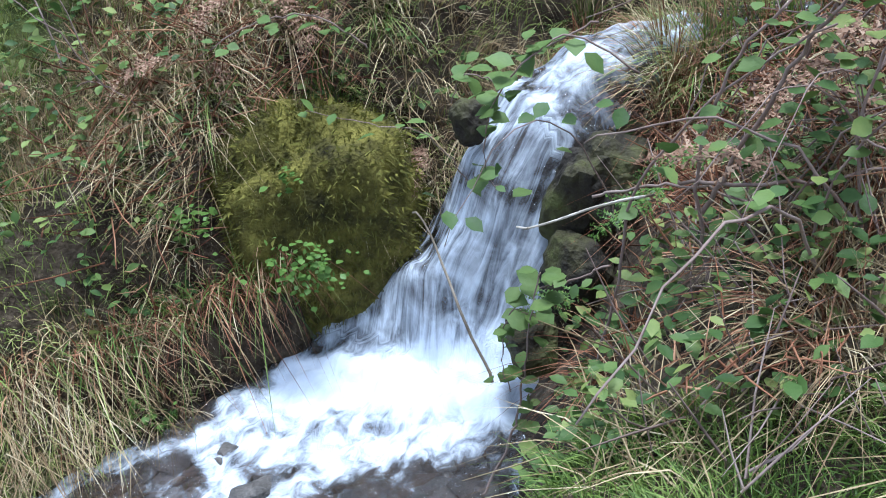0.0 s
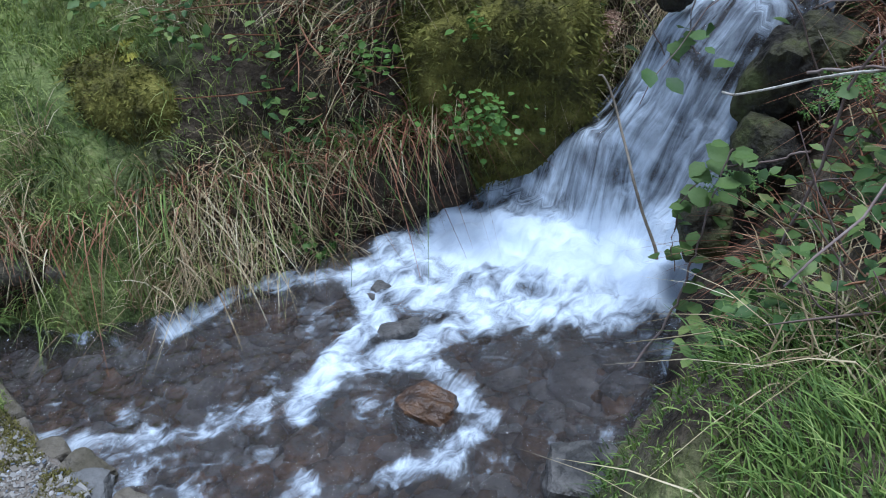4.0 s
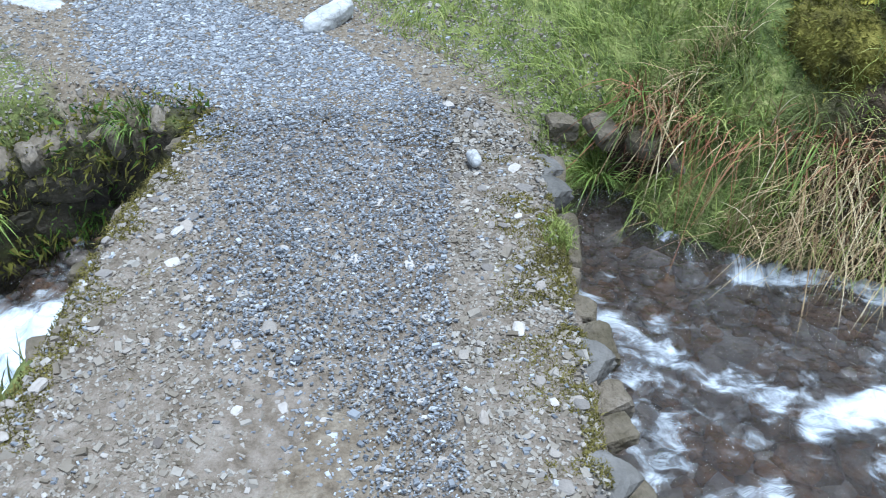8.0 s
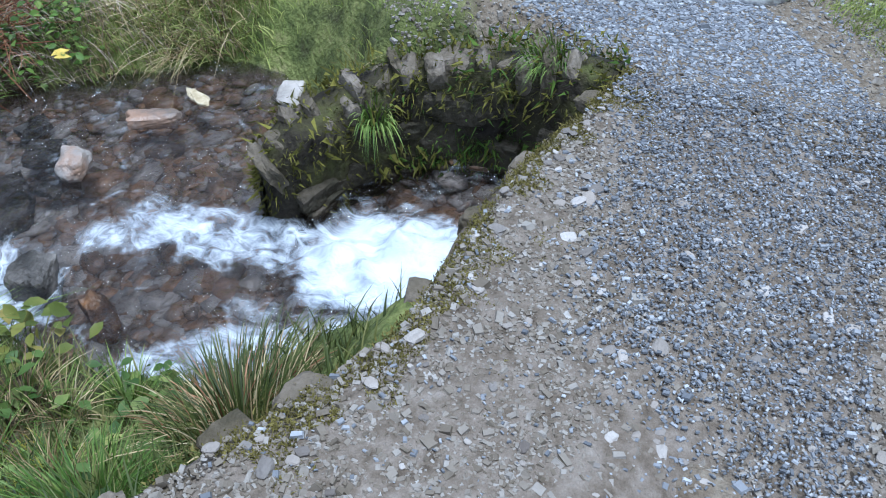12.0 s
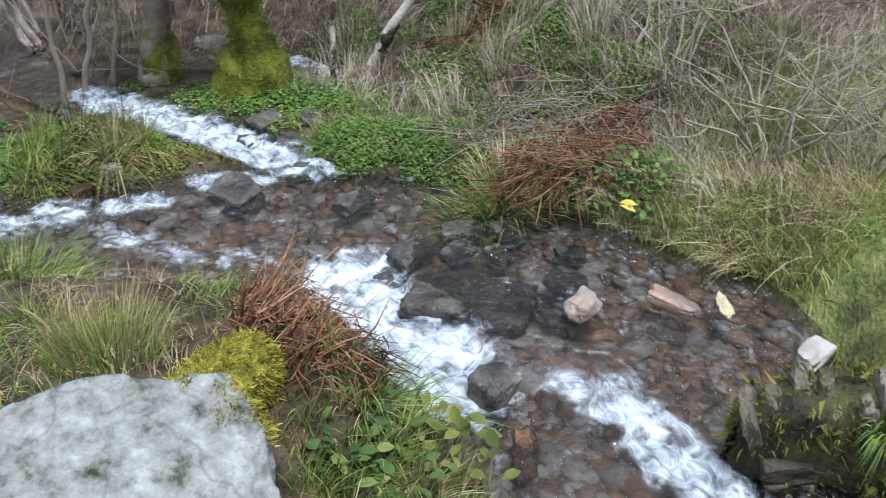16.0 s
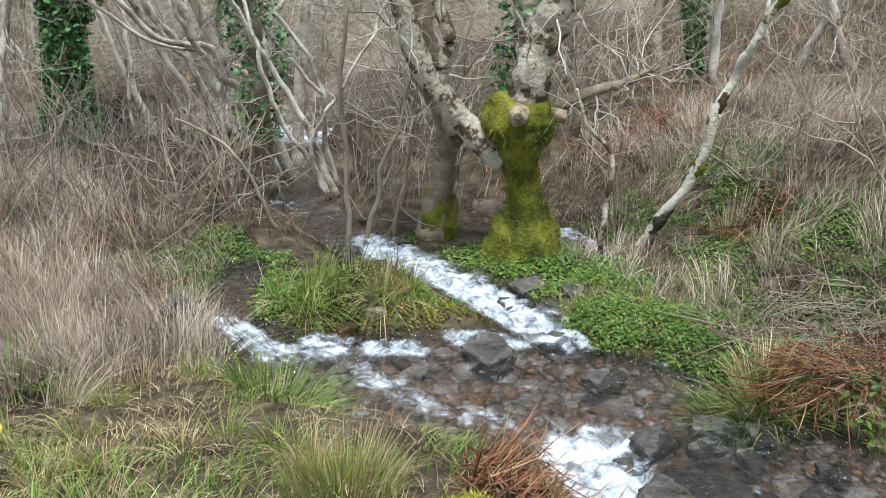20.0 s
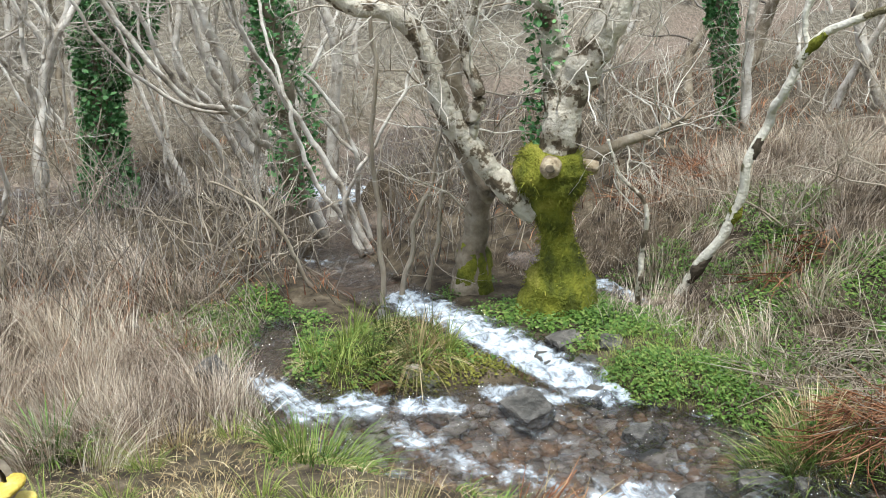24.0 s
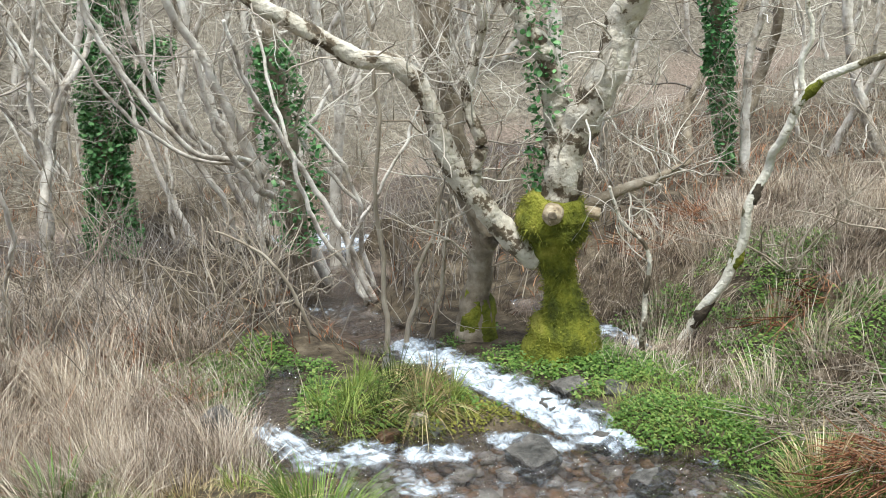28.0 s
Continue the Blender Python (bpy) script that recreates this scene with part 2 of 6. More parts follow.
PALE = mat("pale_bark", [(.04, .03, .02), (.14, .105, .068), (.46, .40, .315), (.74, .68, .58)], 8, .85, .9, 40, stops=[0, .38, .44, 1], detail=12)
PALESTRAW = mat("pale_straw", [(.08, .05, .032), (.44, .335, .24), (.80, .68, .53), (.95, .88, .75)], 3, .75, 0, rnd="island", spread=.3, trans=.1)
BIRCH = mat("cream_bark", [(.05, .04, .02), (.14, .115, .06), (.60, .55, .45), (.76, .71, .61)], 6, .85, .8, 50, stops=[0, .27, .34, 1], detail=9)
DULL = mat("dull_straw", [(.03, .022, .016), (.10, .07, .048), (.22, .165, .115), (.44, .36, .27)], 2, .85, 0, rnd="island", spread=.4)
MOSSBARK = mat("mossy_bark", [(.03, .035, .007), (.10, .11, .012), (.20, .20, .022), (.30, .27, .05)], 6, .95, 1.0, 60)
MOSS = mat("moss", [(.025, .022, .007), (.085, .075, .016), (.17, .15, .028), (.28, .25, .055)], 9, .95, 1.0, 70)
TRUNKTIP = mat("trunk_moss_tip", [(.06, .07, .01), (.14, .15, .018), (.26, .25, .035), (.38, .34, .08)], 6, .9, 0, rnd="island", spread=.6, trans=.15)
FARTWIG = mat("dim_twig", [(.045, .037, .03), (.18, .15, .125), (.48, .43, .375)], 3, .9, 0, rnd="island", spread=.4)
QUARTZ = mat("white_stone", [(.17, .165, .155), (.40, .40, .395), (.54, .54, .535), (.68, .68, .67)], 8, .8, .7, 30, detail=10, crack=9.0)
MOSSTIP = mat("moss_tip", [(.03, .03, .008), (.09, .088, .016), (.18, .17, .03), (.3, .27, .06)], 9, .9, 0, rnd="island", spread=.5, trans=.1)
GREENTIP = mat("green_moss_tip", [(.02, .04, .006), (.06, .11, .014), (.13, .2, .03)], 9, .9, 0, rnd="island", spread=.5, trans=.1)
YMOSS = mat("yellow_moss", [(.05, .055, .01), (.16, .155, .018), (.34, .30, .04), (.46, .40, .08)], 24, .95, .9, 110)
YMOSSTIP = mat("yellow_moss_tip", [(.07, .075, .012), (.20, .19, .02), (.40, .35, .05), (.52, .45, .10)], 12, .9, 0, rnd="island", spread=.4, trans=.1)
ROCK = mat("stream_rock", [(.018, .016, .013), (.055, .05, .043), (.115, .103, .09), (.21, .19, .165)], 9, .5, .9, 45, spec=.35, detail=10, crack=8.0)
COBBLE = mat("wet_cobble", [(.06, .05, .045), (.18, .145, .12), (.34, .215, .14), (.33, .30, .27), (.46, .42, .38), (.6, .55, .5)], 8, .35, .3, 60, rnd="object", spread=.35, spec=.5)
COBBLES = mat("wet_cobbles", [(.05, .04, .036), (.16, .125, .10), (.34, .20, .11), (.30, .27, .245), (.42, .385, .35), (.58, .53, .48)], 8, .35, .3, 60, rnd="island", spread=.35, spec=.5)
RUST = mat("rust_rock", [(.025, .014, .008), (.085, .042, .016), (.20, .095, .032)], 12, .4, .6, 60, spec=.5, detail=9, crack=9.0)
WHITE = mat("pale_boulder", [(.04, .04, .024), (.13, .13, .105), (.235, .235, .21), (.33, .33, .308), (.47, .465, .445)], 16, .9, 1.0, 34, stops=[0, .15, .35, .65, 1], detail=14, crack=4.5)
WALLSTONE = mat("wall_stone", [(.035, .032, .015), (.10, .082, .052), (.18, .15, .112), (.31, .27, .225)], 9, .85, .9, 45, rnd="object", spread=.7, detail=10)
# wall_stone pattern at less than half its tones, for the lower wall face
FACESTONE = mat("dark_face_stone", [(.012, .011, .006), (.04, .034, .02), (.075, .062, .042), (.13, .105, .08)], 9, .7, .9, 45, rnd="object", spread=.7, detail=10)
SLAB = mat("grey_slab", [(.04, .038, .032), (.10, .094, .084), (.16, .15, .137), (.23, .22, .205)], 9, .75, .6, 50, rnd="object", spread=.7, detail=9)
# darkest of the wall stones, moss green at the ramp's upper end
DARKSTONE = mat("dark_mossy_stone", [(.008, .006, .005), (.032, .026, .017), (.06, .055, .022), (.10, .11, .03)], 7, .8, .8, 50)
PEBBLE = mat("pebble", [(.12, .10, .085), (.22, .20, .18), (.34, .30, .26), (.56, .53, .50)], 20, .8, .3, 90, rnd="object", spread=.2)
PEBBLES = mat("set_gravel", [(.12, .098, .07), (.20, .17, .132), (.27, .24, .20), (.34, .315, .28), (.54, .52, .49)], 20, .85, .2, 90, rnd="island", spread=.2, stops=[0, .3, .6, .88, 1])
DECKMOSS = mat("deck_moss", [(.05, .045, .012), (.14, .12, .03), (.26, .22, .07)], 12, .95, 0, rnd="island", spread=.5)
TURF = mat("short_turf", [(.07, .095, .018), (.18, .24, .05), (.35, .385, .10), (.58, .53, .24)], 2.2, .65, 0, rnd="island", spread=.5, trans=.15)
GRAVEL = mat("path_gravel", [(.09, .094, .103), (.15, .159, .174), (.22, .231, .25), (.29, .303, .323), (.55, .565, .585)], 20, .7, .2, 90, rnd="island", spread=.2)
DIRT = mat("path_dirt", [(.085, .066, .047), (.175, .142, .108), (.25, .21, .17), (.33, .29, .245)], 22, .95, .6, 160, detail=12)
FUNGUS = mat("bracket_fungus", [(.30, .20, .03), (.62, .45, .08), (.75, .62, .22)], 18, .6, .4, 60)
LITTER = mat("dead_leaf", [(.35, .27, .15), (.55, .46, .30), (.70, .62, .45)], 30, .7, .3, 60)
CUT = mat("sawn_wood", [(.12, .085, .05), (.34, .26, .165), (.54, .45, .32)], 22, .8, .4, 50)
YELLOW = mat("yellow_leaf", [(.55, .38, .06), (.75, .60, .14)], 20, .6, .2, 60)


def ground_material():
    m = mat("ground_soil", [(.014, .009, .005), (.045, .032, .019), (.10, .075, .047), (.19, .15, .10)], 7, .95, .9, 60, detail=9)
    n, l = m.node_tree.nodes, m.node_tree.links
    bs = n["Principled BSDF"]
    col = bs.inputs["Base Color"].links[0].from_socket
    geo = n.new("ShaderNodeNewGeometry")

    def layer(col, attr, cols, scale, edge=0.25):
        a = n.new("ShaderNodeAttribute")
        a.attribute_name = attr
        no = n.new("ShaderNodeTexNoise")
        no.inputs["Scale"].default_value, no.inputs["Detail"].default_value, no.inputs["Roughness"].default_value = scale, 7, .7
        l.new(geo.outputs["Position"], no.inputs["Vector"])
        rp = n.new("ShaderNodeValToRGB")
        e = rp.color_ramp.elements
        while len(e) < len(cols):
            e.new(.5)
        for k, c in enumerate(cols):
            e[k].position, e[k].color = .28 + .44 * k / (len(cols) - 1), (*c, 1)
        l.new(no.outputs["Fac"], rp.inputs["Fac"])
        ad = n.new("ShaderNodeMath")
        ad.operation = "MULTIPLY_ADD"
        l.new(no.outputs["Fac"], ad.inputs[0])
        ad.inputs[1].default_value = edge * 2
        l.new(a.outputs["Fac"], ad.inputs[2])
        mr = n.new("ShaderNodeMapRange")
        mr.inputs["From Min"].default_value, mr.inputs["From Max"].default_value = .5 + edge - .2, .5 + edge + .2
        l.new(ad.outputs[0], mr.inputs["Value"])
        mx = n.new("ShaderNodeMix")
        mx.data_type = "RGBA"
        l.new(mr.outputs[0], mx.inputs["Factor"])
        l.new(col, mx.inputs["A"])
        l.new(rp.outputs["Color"], mx.inputs["B"])
        return mx.outputs["Result"]

    col = layer(col, "turf", [(.035, .042, .012), (.10, .125, .034), (.21, .235, .07), (.32, .295, .13)], 9)
    col = layer(col, "litter", [(.03, .024, .018), (.11, .09, .066), (.22, .19, .145), (.40, .36, .28)], 11)
    col = layer(col, "dirt", [(.085, .066, .045), (.165, .13, .092), (.235, .195, .145), (.31, .27, .21)], 24)
    col = layer(col, "bed", [(.05, .04, .034), (.14, .11, .085), (.24, .18, .14), (.36, .30, .25)], 22)
    l.new(col, bs.inputs["Base Color"])
    return m


SOIL = ground_material()


def water_material():
    m = bpy.data.materials.new("stream_water")
    m.use_nodes = True
    n, l = m.node_tree.nodes, m.node_tree.links
    bs = n["Principled BSDF"]
    out = n["Material Output"]
    geo = n.new("ShaderNodeNewGeometry")
    # clear water: a dark tinted film with a sky gloss
    tr = n.new("ShaderNodeBsdfTransparent")
    tr.inputs["Color"].default_value = (.76, .74, .73, 1)
    gl = n.new("ShaderNodeBsdfGlossy")
    gl.inputs["Roughness"].default_value = .07
    fr = n.new("ShaderNodeFresnel")
    fr.inputs["IOR"].default_value = 1.6
    bn = n.new("ShaderNodeTexNoise")
    bn.inputs["Scale"].default_value, bn.inputs["Detail"].default_value = 24, 6
    l.new(geo.outputs["Position"], bn.inputs["Vector"])
    bp = n.new("ShaderNodeBump")
    bp.inputs["Strength"].default_value, bp.inputs["Distance"].default_value = 1.0, .045
    l.new(bn.outputs["Fac"], bp.inputs["Height"])
    l.new(bp.outputs["Normal"], gl.inputs["Normal"])
    l.new(bp.outputs["Normal"], fr.inputs["Normal"])
    wa = n.new("ShaderNodeMixShader")
    l.new(fr.outputs[0], wa.inputs[0])
    df = n.new("ShaderNodeBsdfDiffuse")
    df.inputs["Color"].default_value = (.05, .041, .034, 1)
    body = n.new("ShaderNodeMixShader")
    mu = n.new("ShaderNodeAttribute")
    mu.attribute_name = "murk"
    l.new(mu.outputs["Fac"], body.inputs[0])
    l.new(tr.outputs[0], body.inputs[1])
    l.new(df.outputs[0], body.inputs[2])
    l.new(body.outputs[0], wa.inputs[1])
    l.new(gl.outputs[0], wa.inputs[2])
    # foam: streaks along the flow, broken by fine bubbles
    fo = n.new("ShaderNodeAttribute")
    fo.attribute_name = "foam"
    al, ac = n.new("ShaderNodeAttribute"), n.new("ShaderNodeAttribute")
    al.attribute_name, ac.attribute_name = "along", "across"
    cv = n.new("ShaderNodeCombineXYZ")
    l.new(al.outputs["Fac"], cv.inputs[0])
    l.new(ac.outputs["Fac"], cv.inputs[1])
    s1 = n.new("ShaderNodeTexNoise")
    s1.inputs["Scale"].default_value, s1.inputs["Detail"].default_value, s1.inputs["Roughness"].default_value = 20, 7, .66
    s1.inputs["Distortion"].default_value = .9
    l.new(cv.outputs[0], s1.inputs["Vector"])
    s2 = n.new("ShaderNodeTexNoise")
    s2.inputs["Scale"].default_value, s2.inputs["Detail"].default_value, s2.inputs["Distortion"].default_value = 8, 8, .8
    l.new(geo.outputs["Position"], s2.inputs["Vector"])
    mixn = n.new("ShaderNodeMix")
    mixn.inputs["Factor"].default_value = .45
    l.new(s1.outputs["Fac"], mixn.inputs["A"])
    l.new(s2.outputs["Fac"], mixn.inputs["B"])
    ct = n.new("ShaderNodeMath")
    ct.operation = "MULTIPLY_ADD"
    ct.inputs[1].default_value, ct.inputs[2].default_value = 2.4, -1.2
    l.new(mixn.outputs["Result"], ct.inputs[0])
    ad = n.new("ShaderNodeMath")
    l.new(ct.outputs[0], ad.inputs[0])
    l.new(fo.outputs["Fac"], ad.inputs[1])
    mr = n.new("ShaderNodeMapRange")
    mr.inputs["From Min"].default_value, mr.inputs["From Max"].default_value = .1, .95
    mr.interpolation_type = "SMOOTHSTEP"
    l.new(ad.outputs[0], mr.inputs["Value"])
    fc = n.new("ShaderNodeValToRGB")
    fe = fc.color_ramp.elements
    fe[0].position, fe[0].color = .3, (.55, .61, .70, 1)
    fe[1].position, fe[1].color = .62, (.80, .86, .92, 1)
    l.new(mixn.outputs["Result"], fc.inputs["Fac"])
    l.new(fc.outputs["Color"], bs.inputs["Base Color"])
    bs.inputs["Roughness"].default_value = .5
    bs.inputs["Subsurface Weight"].default_value = 0
    b2 = n.new("ShaderNodeBump")
    b2.inputs["Strength"].default_value, b2.inputs["Distance"].default_value = .55, .03
    l.new(mixn.outputs["Result"], b2.inputs["Height"])
    l.new(b2.outputs["Normal"], bs.inputs["Normal"])
    ms = n.new("ShaderNodeMixShader")
    l.new(mr.outputs[0], ms.inputs[0])
    l.new(wa.outputs[0], ms.inputs[1])
    l.new(bs.outputs[0], ms.inputs[2])
    l.new(ms.outputs[0], out.inputs["Surface"])
    return m


WATER = water_material()

# ---------------------------------------------------------------- lie of the land
# Chains of the stream: x, y, level of the water, half width
FALL = [(1.3, 3.5, .7, .07), (.6, 3.42, .62, .07), (.2, 3.38, .57, .1), (.05, 3.3, .55, .13), (-.16, 3.12, .46, .19), (-.28, 3.0, .31, .19), (-.35, 2.93, .12, .21), (-.43, 2.87, -.02, .27), (-.45, 2.75, -.3, .36), (-.62, 2.36, -.34, .52)]
POOL = [(-.62, 2.36, -.34, .52), (-1.0, 1.9, -.37, .5), (-1.4, 1.5, -.41, .5), (-1.85, .6, -.47, .33), (-2.0, .12, -.5, .27), (-2.1, -.4, -.6, .42), (-2.35, -.95, -.64, .6)]
RAPID = [(-2.3, -.95, -.64, .5), (-1.98, -1.25, -.67, .26), (-2.08, -1.7, -.77, .22), (-2.24, -2.12, -.87, .25), (-2.05, -2.6, -.9, .55)]
SHALLOW = [(-2.75, -.85, -.64, .5), (-2.72, -1.6, -.69, .36), (-2.66, -2.2, -.82, .3), (-2.3, -2.6, -.9, .45)]
CASCADE = [(-2.05, -2.6, -.9, .5), (-2.5, -2.8, -.91, .2), (-2.62, -3.1, -.95, .13), (-2.58, -3.6, -1.02, .15), (-2.5, -4.1, -1.1, .13), (-2.35, -4.8, -1.2, .16), (-2.4, -6.0, -1.5, .25), (-3.0, -7.6, -2.05, .5)]
BRANCH = [(-2.05, -2.6, -.9, .5), (-1.62, -3.0, -.91, .34), (-1.36, -3.4, -.95, .16), (-1.3, -3.9, -1.05, .1), (-1.6, -4.6, -1.18, .08)]
RIVER = [(6, -13, -1.9, .9), (0, -9.6, -2.1, .8), (-3.6, -8.9, -2.2, .55), (-5.2, -10.4, -2.3, .7), (-9, -12.5, -2.4, .8), (-16, -15, -2.6, .9)]
BAY = [(-.5, 2.08, -.38, .36), (-.56, 1.55, -.41, .38)]
NOTCH = [(-2.2, .42, -.49, .2), (-2.4, .2, -.52, .2), (-2.42, -.15, -.57, .16)]
RILL = [(-3.4, -4.9, -1.16, .1), (-3.52, -4.25, -1.12, .1), (-3.6, -3.98, -1.08, .09), (-3.5, -3.72, -1.04, .07)]
CORNER = [(-1.72, 1.68, -.44, .14), (-1.98, 1.76, -.46, .08)]
CHAINS = [RILL, CORNER, FALL, POOL, BAY, NOTCH, RAPID, SHALLOW, CASCADE, BRANCH, RIVER]
PATHLINE = [(9, -2.6), (4, -.75), (.4, .45), (-.9, .72), (-1.75, .92), (-2.6, .95), (-3.4, .72), (-4.4, .3), (-6, -.5), (-9, -2.6)]


def seg(x, y, a, b):
    dx, dy = b[0] - a[0], b[1] - a[1]
    t = np.clip(((x - a[0]) * dx + (y - a[1]) * dy) / (dx * dx + dy * dy), 0, 1)
    return np.hypot(x - a[0] - t * dx, y - a[1] - t * dy), t


def deck(x, y):
    return .1305 * (np.clip(x, -5, 2) + 1.4) - .1392 * (np.clip(y, -1, 3) - .9)


def path_dist(x, y):
    return np.min([seg(x, y, a, b)[0] for a, b in zip(PATHLINE, PATHLINE[1:])], axis=0)


def base(x, y):
    z = np.interp(y, [-80, -40, -26, -16, -11, -8, -4, -3, -1.5, 0, 1, 2, 2.6, 3.2, 5, 10, 60], [30, 9, 1.2, -1.7, -2.0, -1.62, -1.1, -.8, -.28, .04, .1, .12, .24, .5, 1.7, 5, 34])
    mid = sstep(y, -4, -1.5) * (1 - sstep(y, 1.9, 2.8))
    z = z + mid * .1305 * (np.clip(x, -5, .5) + 1.4)
    z = z + .75 * sstep(x, .1, 1.3) * sstep(y, 1.3, 2.6)
    z = z + 1.2 * sstep(-x, 5, 14) * sstep(y, -3, 3)
    z = z + .55 * sstep(x, -.5, 1.5) * sstep(-y, 1.5, 4) * (1 - sstep(-y, 6, 9))
    z = z + .5 * sstep(-x, 3.4, 5) * sstep(-y, 1, 2) * (1 - sstep(-y, 5, 9))
    z = z - .3 * np.exp(-(((x + 1.45) / .4) ** 2 + ((y + .55) / .5) ** 2))
    z = z - .32 * np.exp(-(((x + .52) / .55) ** 2 + ((y + 1.08) / .34) ** 2))
    z = z + .16 * np.exp(-(((x + 1.92) / .38) ** 2 + ((y + 3.8) / .32) ** 2))
    z = z + .07 * (fbm(x * 1.7, y * 1.7) - .5) + .03 * (fbm(x * 7, y * 7) - .5)
    return z


def stream(x, y):
    """Distance to the water's edge (negative inside) and the water's level there."""
    best, lev, wt = np.full(np.shape(x), 1e9), 0, 0
    for ch in CHAINS:
        for a, b in zip(ch, ch[1:]):
            d, t = seg(x, y, a, b)
            w = a[3] + t * (b[3] - a[3])
            g = d - w
            k = 1 / (np.maximum(d, .02) / w) ** 5
            lev, wt = lev + k * (a[2] + t * (b[2] - a[2])), wt + k
            best = np.minimum(best, g)
    return best, lev / wt


def ground_z(x, y):
    x, y = np.asarray(x, float), np.asarray(y, float)
    z = base(x, y)
    p = path_dist(x, y)
    w = 1 - sstep(p, .62, 1.15)
    off = np.interp(-x, [.4, .93, 1.29, 1.79, 2.5], [-.42, -.18, .1, .27, .62]) - y
    w = w * (1 - sstep(off, .0, .16) * sstep(-x, .7, 1.0) * (1 - sstep(-x, 2.45, 2.6)))
    z = z * (1 - w) + (deck(x, y) - .01) * w
    d, lev = stream(x, y)
    d = d + .09 * (fbm(x * 5, y * 5, 2.0) - .5)
    width = .26 + .26 * sstep(y, 1.5, 2.3)
    bed = lev - .07 - .05 * sstep(-d, 0, .3)
    s = sstep(d, -.05, width) ** .8
    return np.where(z > bed, bed + (z - bed) * s, z)


# ---------------------------------------------------------------- ground and water
def spread(dense0, dense1, step, far0, far1, grow=1.16):
    mid = np.arange(dense0, dense1 + step / 2, step)
    out, s = [], step
    lo, hi = [], []
    x = mid[0]
    while x > far0:
        s *= grow
        x -= s
        lo.append(x)
    s, x = step, mid[-1]
    while x < far1:
        s *= grow
        x += s
        hi.append(x)
    return np.concatenate([lo[::-1], mid, hi])


def grid_faces(nx, ny):
    i, j = np.meshgrid(np.arange(nx - 1), np.arange(ny - 1), indexing="ij")
    return np.stack([i * ny + j, (i + 1) * ny + j, (i + 1) * ny + j + 1, i * ny + j + 1], -1).reshape(-1, 4)


def side(x, y):
    """Below zero left of the fall's line (looking upstream), above zero right of it."""
    return x - np.interp(y, [1.4, 2.3, 2.75, 2.87, 3.0, 3.12, 3.3, 3.38, 3.42, 3.5], [-.1, -.62, -.45, -.43, -.26, -.13, .05, .2, .6, 1.3])


def turf_mask(x, y):
    p = path_dist(x, y)
    v = .45 + .55 * fbm(x * .9, y * .9, 5.0)
    v = v * sstep(p, .45, .75)
    v = v * (1 - .6 * sstep(-y, .4, 1.0) * sstep(x, -2.4, -1.8) - .85 * sstep(-y, .9, 2.2) * sstep(-x, 1.8, 2.4))
    v = v * (1 - .9 * sstep(x, -.35, .1) * sstep(y, 1.2, 1.9)) * (1 - .8 * sstep(x, -2.0, -1.5) * sstep(y, 1.9, 2.4))
    return v


gx, gy = spread(-4.3, 1.7, .034, -110, 110), spread(-4.7, 4.2, .034, -110, 70)
X, Y = [a.ravel() for a in np.meshgrid(gx, gy, indexing="ij")]
D, LEV = stream(X, Y)
Z = ground_z(X, Y)
P = path_dist(X, Y)
ground = thing("ground", "sloping valley ground of soil, turf and leaf litter beside a stream", "ground", kind="structure",
               me=mesh_np("ground", np.stack([X, Y, Z], 1), grid_faces(len(gx), len(gy)), SOIL,
                          attrs={"turf": turf_mask(X, Y) * (1 - sstep(-Y, 5, 9)), "litter": 1.1 * sstep(-Y, 8, 15), "dirt": 1.25 * (1 - sstep(P, .5, .85)) * (1 - .8 * ((X < -.4) & (X > -2.6) & (Y < np.interp(-X, [.4, .93, 1.29, 1.79, 2.5], [-.3, -.15, .12, .3, .64])))), "bed": 1.1 * (1 - sstep(D, -.06, .06))}))

